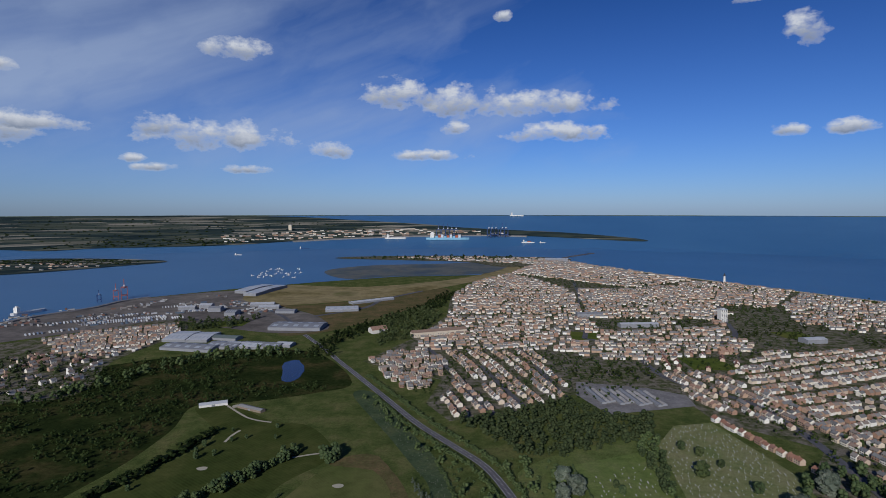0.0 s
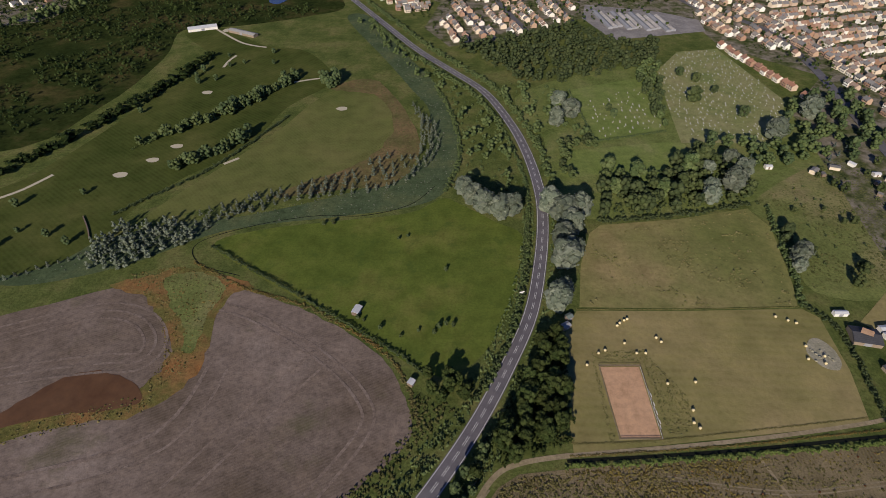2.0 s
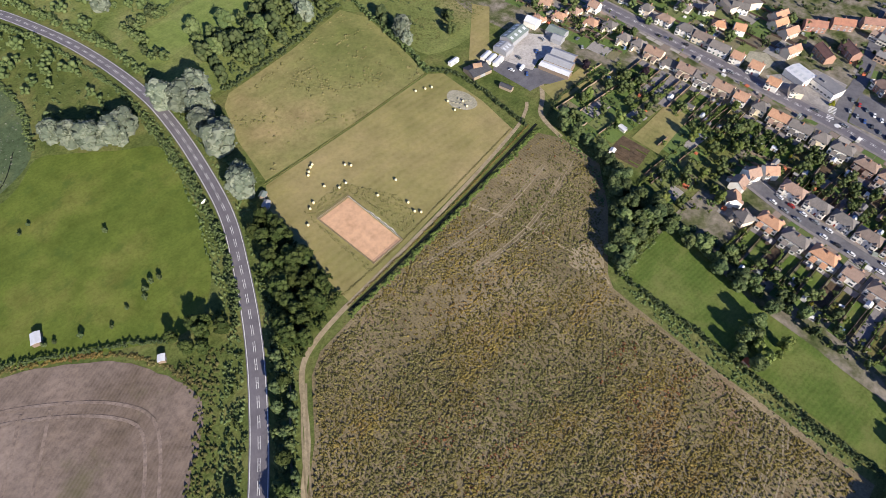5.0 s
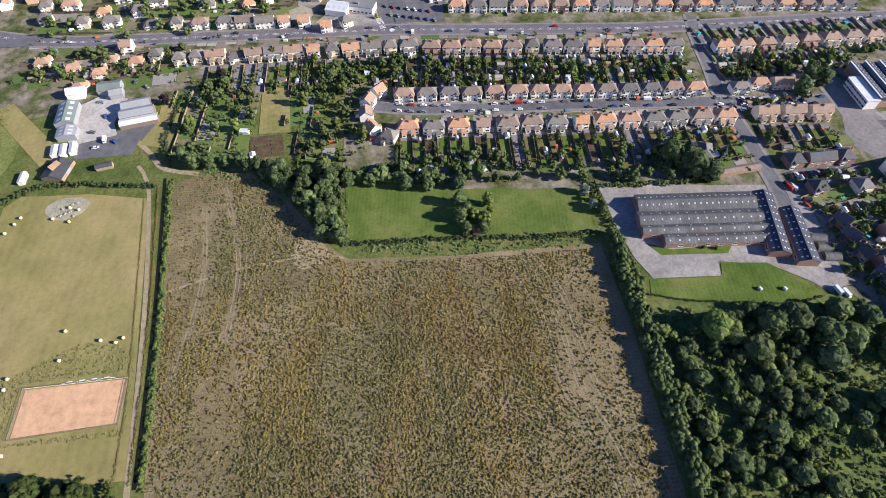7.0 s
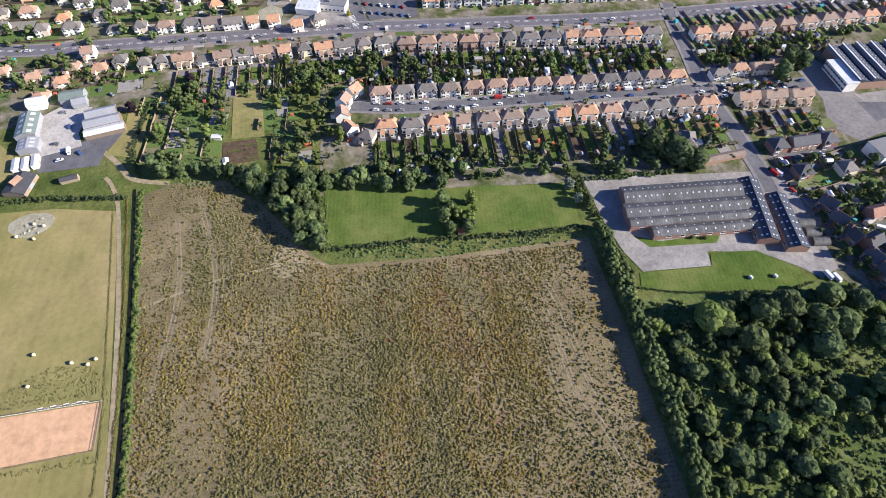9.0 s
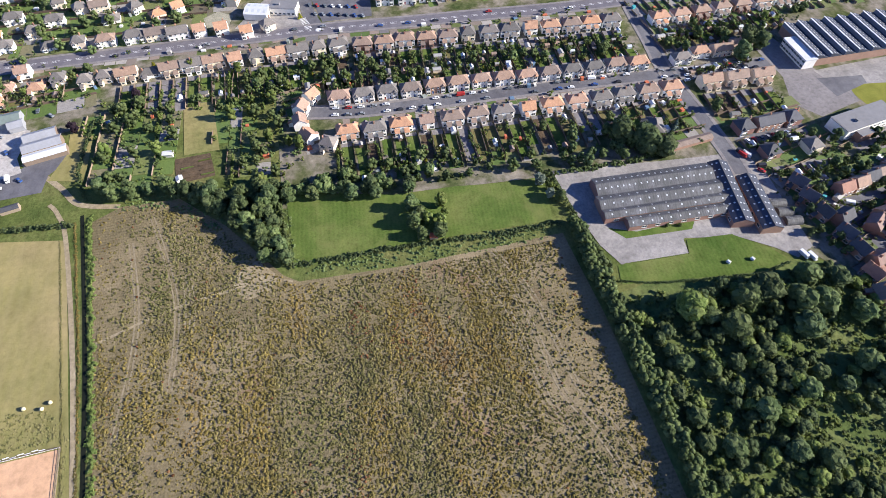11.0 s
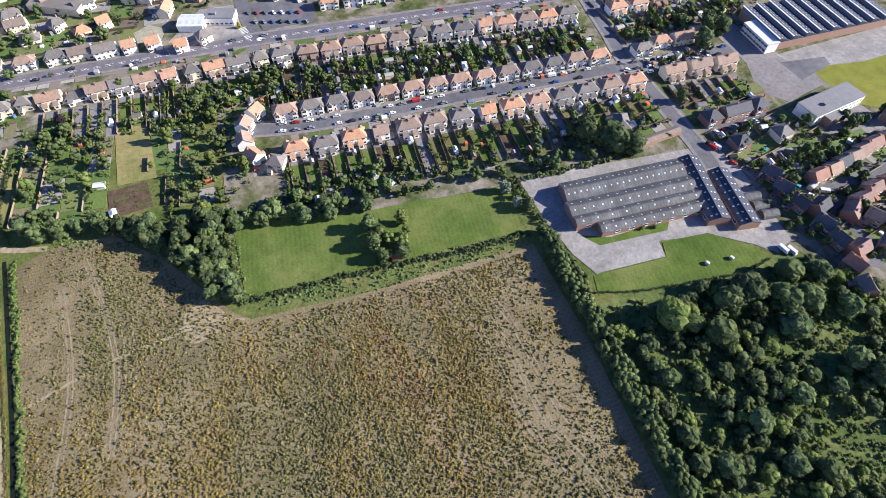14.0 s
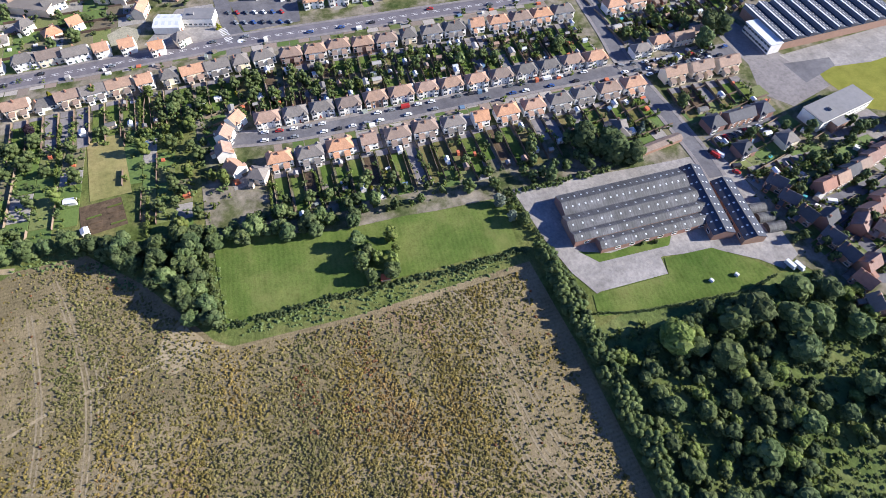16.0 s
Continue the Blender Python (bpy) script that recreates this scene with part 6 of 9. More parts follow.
sheet("junction_forecourt", [(372, 62), (402, 40), (400, 18), (364, 16), (364, 48)], M["concrete"], 0.19, "pale shop forecourt at the junction", "forecourt", "structure", False)
sheet("shop_parking", [(364, 4), (398, 8), (392, -34), (362, -30)], M["asphalt"], 0.19, "car park beside the junction", "car park", "structure", False)
sheet("lorry_yard", [(298, 210), (308, 196), (302, 180), (280, 184), (268, 180), (262, 206), (278, 212)], M["bright_yard"], 0.18, "pale concrete yard between sheds", "yard", "structure", False)
sheet("yard_apron", [(262, 206), (250, 200), (250, 168), (262, 166), (272, 156), (286, 160), (270, 182)], M["asphalt"], 0.16, "grey asphalt yard apron", "yard", "structure", False)
sheet("side_paddock", [(300, 158), (296, 145), (252, 147), (258, 166), (276, 158)], M["hay"], 0.17, "dry grass paddock by the yard", "field", "structure", False)
sheet("rough_plot", [(300, 96), (300, 79), (257, 77), (258, 96)], M["hay_rough"], 0.18, "overgrown dry grass plot", "garden", "structure", False)
sheet("vegetable_plot", [(256, 101), (256, 82), (238, 80), (237, 100)], M["soil"], 0.18, "dug vegetable plot", "garden", "structure", False)
sheet("gravel_roundel", [(205, 200), (214, 206), (220, 196), (216, 184), (206, 188)], M["gravel"], 0.16, "pale stony ground with heaps", "stony patch", ragged=1)
sheet("back_field", [(246, 218), (300, 262), (306, 250), (256, 208)], M["hay"], 0.15, "dry narrow field", "field", "structure", False)

# ---- works ----
def works_bay(x, y, w, d, h, rise, turn, label, rows, per):
    """One hall of the works: brick walls, sheet roof and rows of rooflights."""
    root = new("works_hall")
    root.location, root.rotation_euler = (x, y, 0.15), (0, 0, radians(turn))
    bm = bmesh.new()
    box(bm, 0, 0, -0.1, w, d, h + 0.1)
    for s in (-1, 1):
        v = [bm.verts.new((s * w / 2, q, z)) for q, z in ((-d / 2, h), (d / 2, h), (0, h + rise - 0.1))]
        bm.faces.new(v if s > 0 else v[::-1])
    part("wall", bm, M["wall_b"], root)
    bm = bmesh.new()
    gable_roof(bm, w, d, h, rise, 0.15, 0.12)
    top = part("roof", bm, M["corrugated"] if rows != "dark" else M["saw_roof"], root)
    bm = bmesh.new()
    box(bm, 0, 0, h + rise - 0.02, w, 0.5, 0.16)
    part("ridge", bm, M["corrugated"], top)
    slope = math.atan2(rise, d / 2)
    light = bmesh.new()
    box(light, 0, 0, 0, 0.7, 0.9, 0.08)
    me = bpy.data.meshes.new("rooflight")
    light.to_mesh(me)
    light.free()
    me.materials.append(M["skylight"])
    for s in (-1, 1):
        for q in (0.3, 0.7) if rows == "dark" else (0.45,):
            for k in range(per):
                ob = set_part("rooflight", me, top, -w / 2 + (k + 0.5) * w / per, s * d / 2 * q, h + rise * (1 - q) + 0.02)
                ob.rotation_euler = (-s * slope, 0, 0)
    for k in range(int(w // 7)):
        for s in (-1, 1):
            set_part("window", WIN["long"], root, -w / 2 + 4 + k * 7, s * (d / 2 + 0.03), 1.4, 0 if s < 0 else math.pi)
    return tagged(root, label, "factory hall", "works halls")


works_bay(169.3, -140.5, 64, 11.6, 4.4, 2.2, 84.8, "long works hall with a dark corrugated roof and rooflights", "grey", 20)
works_bay(159.0, -139.0, 66, 9.0, 4.3, 1.7, 84.8, "works hall with a stained grey roof", "grey", 14)
works_bay(151.6, -138.5, 66, 5.8, 4.2, 1.2, 84.8, "narrow works hall with a stained grey roof", "grey", 9)
works_bay(145.2, -142.0, 54, 6.6, 3.4, 1.2, 84.8, "low front works range with a grey roof", "grey", 11)
works_bay(151.3, -174.5, 41, 10.5, 4.2, 2.0, -13, "works wing with a blue-black roof and many rooflights", "dark", 9)
works_bay(141.5, -185.0, 35, 10.5, 4.0, 2.0, -11, "works wing with a blue-black roof and many rooflights", "dark", 8)
for x, y in ((140, -196), (134, -196.5), (128, -197)):
    root = new("storage_hut")
    root.location, root.rotation_euler = (x, y, 0.15), (0, 0, radians(80))
    bm = bmesh.new()
    n = 9
    ring = [[bm.verts.new((sx * 4.2, math.cos(math.pi * k / n) * 2.8, math.sin(math.pi * k / n) * 2.6)) for k in range(n + 1)] for sx in (-1, 1)]
    for k in range(n):
        bm.faces.new((ring[0][k], ring[1][k], ring[1][k + 1], ring[0][k + 1]))
    for q in (0, 1):
        bm.faces.new(ring[q] if q else ring[q][::-1])
    bmesh.ops.recalc_face_normals(bm, faces=bm.faces)
    part("shell", bm, M["corrugated"], root)
    bm = bmesh.new()
    box(bm, -4.25, 0, 0, 0.1, 2.2, 2.0)
    part("door", bm, M["metal_roof"], root)
    tagged(root, "round-topped grey sheet storage hut", "hut", "storage huts")
shed_hall("long_shed", 191, -176, 26, 4.5, 2.6, 1.0, 94, M["tile_b"], M["wall_b"], "low brown-roofed outbuilding by the fence")
for x, y in ((114.5, -152), (113, -164)):
    bm = bmesh.new()
    box(bm, x, y, 0.2, 1.8, 1.4, 1.3, 0, 0.4, 0.1)
    box(bm, x, y, 1.48, 1.4, 1.0, 0.12, 0, 0.4)
    finish("tank", bm, M["pale_roof"], None, "small white tank on the grass", "tank", "tanks")

for x, y in ((147, -118), (145, -127), (142, -135), (146, -146), (140.5, -141)):
    plant("bush", x, y, 0.75, 0.9, "dark rounded shrub on the works lawn", "lawn shrubs", 0.15)
for x, y, turn in ((177, -199, 30), (174.5, -201, 30), (165, -204, 80), (108.5, -189, 12), (106.5, -192, 12)):
    park(x, y, turn, "van", 0.2, "vans by the works")
root = new("paddock_shelter")
root.location, root.rotation_euler = (166.5, -21.5, 0.16), (0, 0, radians(80))
bm = bmesh.new()
for x in (-1.9, 1.9):
    box(bm, x, 0, 0, 0.15, 2.6, 2.0)
box(bm, 0, 1.25, 0, 3.8, 0.12, 2.0)
part("wall", bm, M["wood"], root)
bm = bmesh.new()
box(bm, 0, 0, 2.0, 4.4, 3.2, 0.12, 0, 0, 0.03)
part("roof", bm, M["rust"], root, "rust-red sheet roof")
tagged(root, "small open shelter with a rusty roof under trees", "shelter")

# big works with saw-tooth roof
root = new("sawtooth_works")
root.location, root.rotation_euler = (248, -330, 0.15), (0, 0, radians(-3))
bm = bmesh.new()
box(bm, 0, 0, 0, 37, 88, 5.4)
part("wall", bm, M["wall_b"], root)
tooth = bmesh.new()
v = [tooth.verts.new(p) for p in ((-18.6, 0, 0), (18.6, 0, 0), (18.6, -1.2, 2.6), (-18.6, -1.2, 2.6), (18.6, -9.7, 0.05), (-18.6, -9.7, 0.05))]
tooth.faces.new((v[0], v[1], v[2], v[3])).material_index = 1
tooth.faces.new((v[3], v[2], v[4], v[5]))
tooth.faces.new((v[1], v[4], v[2]))
tooth.faces.new((v[0], v[3], v[5]))
tooth_me = bpy.data.meshes.new("roof_tooth")
bmesh.ops.recalc_face_normals(tooth, faces=tooth.faces)
tooth.to_mesh(tooth_me)
tooth.free()
tooth_me.materials.append(M["saw_roof"])
tooth_me.materials.append(M["flat_roof"])
strip = bmesh.new()
box(strip, 0, 0, 0, 37.2, 1.0, 0.14)
strip_me = bpy.data.meshes.new("white_strip")
strip.to_mesh(strip_me)
strip.free()
strip_me.materials.append(M["pale_roof"])
lite = bmesh.new()
box(lite, 0, 0, 0, 1.3, 0.9, 0.08)
lite_me = bpy.data.meshes.new("rooflight")
lite.to_mesh(lite_me)
lite.free()
lite_me.materials.append(M["metal_roof"])
for k in range(9):
    top = set_part("roof_tooth", tooth_me, root, 0, 44 - k * 9.8, 5.42)
    set_part("white_strip", strip_me, top, 0, -0.5, 2.5)
    for i in range(12):
        for q in (3.4, 6.4):
            ob = set_part("rooflight", lite_me, top, -17 + i * 3.1, -q, 2.62 - 0.302 * (q - 1.2))
            ob.rotation_euler = (0.29, 0, 0)
tagged(root, "large works with a blue-black saw-tooth roof", "factory")
root = new("office_block")
root.location, root.rotation_euler = (243, -282, 0.15), (0, 0, radians(-3))
bm = bmesh.new()
box(bm, 0, 0, 0, 24, 8, 6.2)
part("wall", bm, M["wall_w"], root)
bm = bmesh.new()
box(bm, 0, 0, 6.2, 24.6, 8.6, 0.3)
part("roof", bm, M["pale_roof"], root)
for k in range(8):
    for z in (1.0, 4.0):
        set_part("window", WIN["long"], root, -10.4 + k * 3, 4.03, z, math.pi)
tagged(root, "two-storey white office front of the works", "office")


def flat_block(name, x, y, w, d, h, turn, label, wall, floors=2, category="building"):
    root = new(name)
    root.location, root.rotation_euler = (x, y, 0.15), (0, 0, radians(turn))
    bm = bmesh.new()
    box(bm, 0, 0, -0.1, w, d, h + 0.1)
    part("wall", bm, wall, root)
    bm = bmesh.new()
    box(bm, 0, 0, h, w + 0.5, d + 0.5, 0.3)
    box(bm, 0, 0, h + 0.3, w - 0.8, d - 0.8, 0.06)
    box(bm, w * 0.2, d * 0.1, h + 0.3, 2.4, 2.0, 1.2)
    part("roof", bm, M["flat_roof"], root, "flat grey roof with a hatch")
    for f in range(floors):
        for k in range(int(w // 3)):
            for s in (-1, 1):
                set_part("window", WIN["wide"], root, -w / 2 + 1.8 + k * 3, s * (d / 2 + 0.03), 0.9 + f * 2.9, 0 if s < 0 else math.pi)
    return tagged(root, label, category)


def brick_porch(x, y, w, d, h, turn):
    """A low brick wing with its own flat roof."""
    root = new("brick_wing")
    root.location, root.rotation_euler = (x, y, 0.15), (0, 0, radians(turn))
    bm = bmesh.new()
    box(bm, 0, 0, -0.1, w, d, h + 0.1)
    part("wall", bm, M["wall_b"], root)
    bm = bmesh.new()
    box(bm, 0, 0, h, w + 0.4, d + 0.4, 0.25)
    part("roof", bm, M["flat_roof"], root)
    set_part("door", WIN["wide"], root, 0, -d / 2 - 0.03, 0.9)
    tagged(root, "low red brick wing beside the hall", "building wing")


brick_porch(169.5, -270, 9, 6, 5.2, 97)
sheet("hall_yard", [(172, -262), (158, -264), (160, -300), (174, -298)], M["paving"], 0.17, "pale paved yard before the hall", "yard", "structure", False)
flat_block("hall_block", 178.5, -277, 38, 13, 6.6, 97, "pale flat-roofed hall by the playing field", M["wall_w"])
flat_block("corner_shop", 384, 27, 18, 11, 5.0, 70, "white flat-roofed shop at the junction", M["wall_w"], 1, "shop")
shed_hall("shop_hall", 384, 45, 16, 13, 4.6, 1.4, 70, M["pale_roof"], M["wall_w"], "pale shop hall with a striped sheet roof", 4, "shop")
shed_hall("town_hall_shed", 442, 122, 36, 28, 5.0, 1.6, 60, M["docks"], M["wall_c"], "large grey-roofed store behind the high street", 0, "store")
sheet("store_yard", [(418, 128), (442, 146), (456, 124), (432, 108)], M["concrete"], 0.2, "pale concrete yard beside the store", "yard", "structure", False)
sheet("gravel_yard", [(376, 66), (388, 62), (396, 72), (390, 82), (378, 80)], M["gravel"], 0.2, "rough gravel yard", "yard", "structure", False)
for key, x, y, f in (("det_g", 412, 126, 240), ("semi_g", 432, 154, 250), ("det_g", 421, 163, 250), ("bung_g", 404, 142, 265), ("bung_o", 402, 112, 250), ("det_o", 404, 98, 250), ("semi_g", 410, 178, 265), ("det_g", 400, 190, 265), ("det_b" if "det_b" in PROTO else "det_g", 432, 178, 265),
                     ("terr_o", 430, 80, 200), ("semi_b", 446, 196, 265), ("det_g", 428, 220, 265), ("bung_o", 404, 216, 265), ("semi_o", 440, 236, 260), ("det_g", 414, 258, 262), ("terr_g", 450, 214, 262)):
    stand(key, x, y, f, 0.95, "scattered town houses")

# ---- lorry yard ----
shed_hall("barn", 288, 212, 20, 11, 4.2, 2.0, 4, M["green_roof"], M["metal_roof"], "grey-green sheet barn with rooflights", 4, "barn")
shed_hall("open_barn", 271, 208, 9, 11, 3.8, 1.4, 4, M["metal_roof"], M["metal_roof"], "grey sheet lean-to barn", 3, "barn")
shed_hall("long_barn", 292, 172, 17, 8, 4.0, 1.8, 100, M["metal_roof"], M["wood"], "long grey sheet barn in the yard", 0, "barn")
shed_hall("long_barn", 284, 170, 20, 8, 4.0, 1.6, 100, M["metal_roof"], M["wood"], "long grey sheet barn in the yard", 0, "barn")
shed_hall("low_barn", 277, 168, 22, 6, 3.2, 0.9, 100, M["pale_roof"], M["wood"], "low pale-roofed barn in the yard", 0, "barn")
shed_hall("yard_store", 312, 192, 14, 9, 3.8, 1.8, 95, M["green_roof"], M["metal_roof"], "round grey-green store in the yard", 0, "barn")
shed_hall("yard_store", 306, 187, 8, 7, 3.4, 1.6, 100, M["metal_roof"], M["metal_roof"], "small grey sheet store in the yard", 0, "barn")
shed_hall("white_barn", 309, 212, 10, 8, 4.4, 2.2, 95, M["pale_roof"], M["wall_w"], "white barn with a pale roof", 0, "barn")
for k, (x, y) in enumerate(((257, 212), (257, 207), (258, 202))):
    shed_hall("mobile_cabin", x, y, 9, 3.4, 2.6, 0.5, 8, M["pale_roof"], M["wall_w"], "white cabin with a pale roof", 0, "cabin")
shed_hall("club_house", 241, 206, 15, 12, 2.8, 1.8, -12, M["tile_d"], M["wood"], "square low building with a dark roof round a pale court")
sheet("court_roof", [(242.5, 203), (245.5, 206.5), (240.5, 210), (237, 206)], M["sand"], 5.05, "pale flat roof over a court", "roof", "structure", False)
shed_hall("stable", 241, 181, 9, 3.5, 2.4, 0.9, 100, M["tile_d"], M["wood"], "small dark-roofed stable by the lane", 0, "stable")
shed_hall("white_cabin", 237, 224, 8, 3, 2.4, 0.5, 0, M["pale_roof"], M["wall_w"], "long white cabin by the hedge", 0, "cabin")
shed_hall("tool_shed", 239, 98, 3.5, 3, 2.2, 0.6, 10, M["pale_roof"], M["wall_w"], "small white garden shed", 0, "shed")
shed_hall("tool_shed", 260, 104, 5.5, 3, 2.2, 0.5, 80, M["pale_roof"], M["wall_w"], "pale garden shed with a light roof", 0, "shed")
for k in range(7):
    bm = bmesh.new()
    box(bm, 240.5 + (k % 4) * 3.6, 84 + (k // 4) * 8 + k * 0.4, 0.1, 0.9, 6.5, 0.35, 0, 0.05)
    finish("vegetable_bed", bm, M["leaf_bright"] if k % 3 == 0 else M["soil"], None, "raised narrow vegetable bed", "garden bed", "vegetable beds")


# ---- trees and hedges of the near country ----
for x, y, s in ((87, 315, 1.25), (100, 318, 1.2), (79, 326, 1.15), (91, 301, 1.1), (82, 288, 1.05), (81, 266, 1.3), (87, 274, 1.0), (70, 230, 1.15), (75, 238, 0.9), (18, 347, 0.95), (32, 325, 1.15), (43, 318, 1.1), (24, 336, 1.0), (52, 322, 1.0),
                (224, 352, 1.2), (201, 336, 0.9), (234, 271, 0.95), (231, 262, 0.6), (120, 470, 1.1), (112, 490, 1.0), (104, 455, 1.0), (-26, 60, 0.9), (-19, 66, 0.7), (290, 430, 1.2), (340, 470, 1.3), (238, 370, 1.0)):
    plant("silver", x, y, s * 1.5, 0.95, "", "silver willows")
for x, y, s in ((240, 298, 1.0), (236, 290, 0.8), (192, -149, 1.5), (204, -139, 1.4), (187, -157, 1.3), (198, -149, 1.4), (210, -142, 1.1), (261, -256, 1.3), (252, -246, 1.2), (258, -264, 1.2), (268, -262, 1.0)):
    plant("dark", x, y, s, 1.0, "", "dark broadleaf trees")
for x, y, s in ((187, -15, 0.8), (185, -30, 0.9), (180, -18, 0.7), (176, -14, 0.75), (176, -21, 0.8), (173, -27, 0.8), (168, -16, 0.65), (167, -25, 0.75), (178, -30, 0.6)):
    plant("fresh" if y < -25 or y == -21 else "oak", x, y, s * 1.15, 1.0, "", "paddock trees")
for x, y, s in ((-48, 221, 0.6), (-44, 219, 0.5), (-34, 213, 0.8), (-22, 207, 0.55), (-12, 211, 0.5), (0, 214, 0.8), (4, 216, 0.7), (-3, 210, 0.8), (8, 215, 0.7), (4, 262, 0.7), (-28, 293, 0.6), (-22, 296, 0.5), (-75, 310, 0.8), (-82, 309, 0.7)):
    plant("bush_dark", x, y, s * 1.3, 1.2, "", "pasture bushes")

for x, y, k in ((5, 171, 0.9), (-4, 170, 0.8), (13, 167, 0.9), (-6, 180, 0.7), (5, 178, 0.9), (16, 173, 0.6), (1, 165, 0.7), (10, 176, 0.7)):
    plant("deep", x, y, k, 1.0, "", "corner trees")

rr = random.Random(11)


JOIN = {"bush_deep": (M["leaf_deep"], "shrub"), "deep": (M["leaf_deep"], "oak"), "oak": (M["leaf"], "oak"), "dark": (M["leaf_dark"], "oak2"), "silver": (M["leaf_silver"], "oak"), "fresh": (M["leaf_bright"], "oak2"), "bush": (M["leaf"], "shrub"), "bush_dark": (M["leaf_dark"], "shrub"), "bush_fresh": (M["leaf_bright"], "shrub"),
        "sapling": (M["leaf_silver"], "sapling"), "blue": (M["leaf_blue"], "sapling")}


def joined(name, items, label):
    """Many plants as one object a kind: items are (key, x, y, size, tall)."""
    for key in sorted({i[0] for i in items}):
        mt, shape = JOIN[key]
        stuff(name, [(shape, [(x, y, -0.05, (x * 1.7 + y * 2.3) % 6.28, s, t) for k, x, y, s, t in items if k == key])], mt, label, "trees")


joined("garden_shrubs", shrubbery, "garden shrubs along fences and lawns")


def copse(poly, gap, keys, sizes, label, seed, tall=1.0):
    joined("trees", [(rr.choice(keys), x, y, rr.uniform(*sizes), rr.uniform(0.85, 1.2) * tall) for x, y in sprinkle(poly, gap, 0.45, seed)], label)


def grove(poly, gap, keys, sizes, group, seed, tall=1.0):
    for x, y in sprinkle(poly, gap, 0.45, seed):
        plant(rr.choice(keys), x, y, rr.uniform(*sizes), rr.uniform(0.85, 1.2) * tall, "", group)


grove([(60, 212), (69, 206), (66, 172), (64, 141), (46, 135), (30, 130), (28, 142), (43, 178)], 6.8, ("deep",), (0.75, 1.15), "roadside trees", 31)
copse([(30, 133), (11, 112), (-6, 89), (-22, 67), (-46, 26), (-90, -30), (-98, -22), (-46, 48), (-15, 88), (6, 118), (24, 146)], 3.4, ("bush_dark", "bush_dark", "bush", "oak", "dark"), (0.5, 0.75), "tangled roadside trees and bushes", 32)
grove([(26, 134), (6, 108), (-14, 82), (-30, 58), (-44, 34), (-48, 40), (-26, 72), (2, 110), (20, 138)], 8.5, ("deep", "deep", "dark"), (0.6, 0.9), "roadside trees", 70)
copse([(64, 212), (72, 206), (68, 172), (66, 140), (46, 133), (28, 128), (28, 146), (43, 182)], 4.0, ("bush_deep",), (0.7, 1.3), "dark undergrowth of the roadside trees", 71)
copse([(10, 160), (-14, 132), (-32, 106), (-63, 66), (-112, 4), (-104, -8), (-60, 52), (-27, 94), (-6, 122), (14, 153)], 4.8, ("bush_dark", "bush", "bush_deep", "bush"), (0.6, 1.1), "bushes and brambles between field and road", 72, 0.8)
grove([(-24, 116), (-36, 100), (-60, 68), (-76, 44), (-70, 40), (-52, 66), (-30, 94), (-20, 110)], 10.5, ("dark", "oak"), (0.5, 0.75), "roadside trees", 73)
copse([(14, 160), (36, 200), (46, 232), (54, 268), (58, 300), (62, 345), (66, 345), (63, 300), (58, 262), (49, 228), (38, 196), (22, 166)], 3.0, ("bush_dark", "bush", "bush_dark"), (0.6, 1.1), "bushes between pasture and road", 74, 1.2)
for x, y, k, s in ((134, 377, "oak", 1.2), (154, 369, "oak", 1.3), (132, 349, "oak", 1.1), (148, 345, "dark", 1.1), (168, 345, "oak", 1.2), (198, 377, "oak", 1.5), (185, 354, "oak", 1.2), (212, 374, "silver", 1.0), (214, 392, "oak", 1.3), (233, 384, "silver", 1.3), (230, 361, "silver", 1.2), (203, 345, "silver", 1.2)):
    plant(k, x, y, s * 1.1, 1.0, "", "trees at the hayfield corner")
plant("silver", -19, 75, 1.1, 1.0, "", "silver willows")
copse([(117, 318), (173, 324), (234, 341), (247, 387), (191, 389), (162, 361), (121, 362)], 12.5, ("oak", "dark"), (0.9, 1.45), "trees at the hayfield corner", 33)
copse([(117, 318), (173, 324), (234, 341), (247, 387), (191, 389), (162, 361), (121, 362)], 6.0, ("bush", "bush_dark"), (0.8, 1.5), "brambles at the hayfield corner", 79)
grove([(247, 146), (240, 130), (233, 95), (219, 72), (218, 50), (171, 49), (172, 57), (206, 76), (228, 102), (233, 132)], 6.2, ("oak", "dark", "dark"), (0.65, 1.05), "field edge trees", 34)
copse([(322, 144), (318, 100), (300, 98), (262, 99), (240, 108), (243, 139), (262, 145)], 11.0, ("oak", "fresh", "oak", "bush_fresh", "bush"), (0.5, 0.9), "dense garden trees", 35)
copse([(310, 76), (300, 76), (258, 74), (236, 78), (222, 52), (236, 34), (300, 30)], 10.5, ("oak", "fresh", "bush_fresh", "bush", "oak"), (0.45, 0.85), "dense garden trees and shrubs", 36)
for poly, seed in (([(322, 144), (318, 100), (262, 99), (240, 108), (243, 139), (262, 145)], 81), ([(310, 76), (258, 74), (236, 78), (222, 52), (236, 34), (300, 30)], 82), ([(226, 12), (207, -88), (199, -60), (204, 0), (214, 40), (224, 40)], 83)):
    copse(poly, 6.8, ("bush", "bush_fresh", "bush", "bush_fresh"), (0.5, 1.2), "tangled shrubs between the gardens", seed, 1.2)
grove([(217, 48), (209, 48), (202, 8), (196, -20), (204, -20), (212, 10)], 6.0, ("dark", "oak"), (0.6, 0.95), "paddock edge trees", 37)
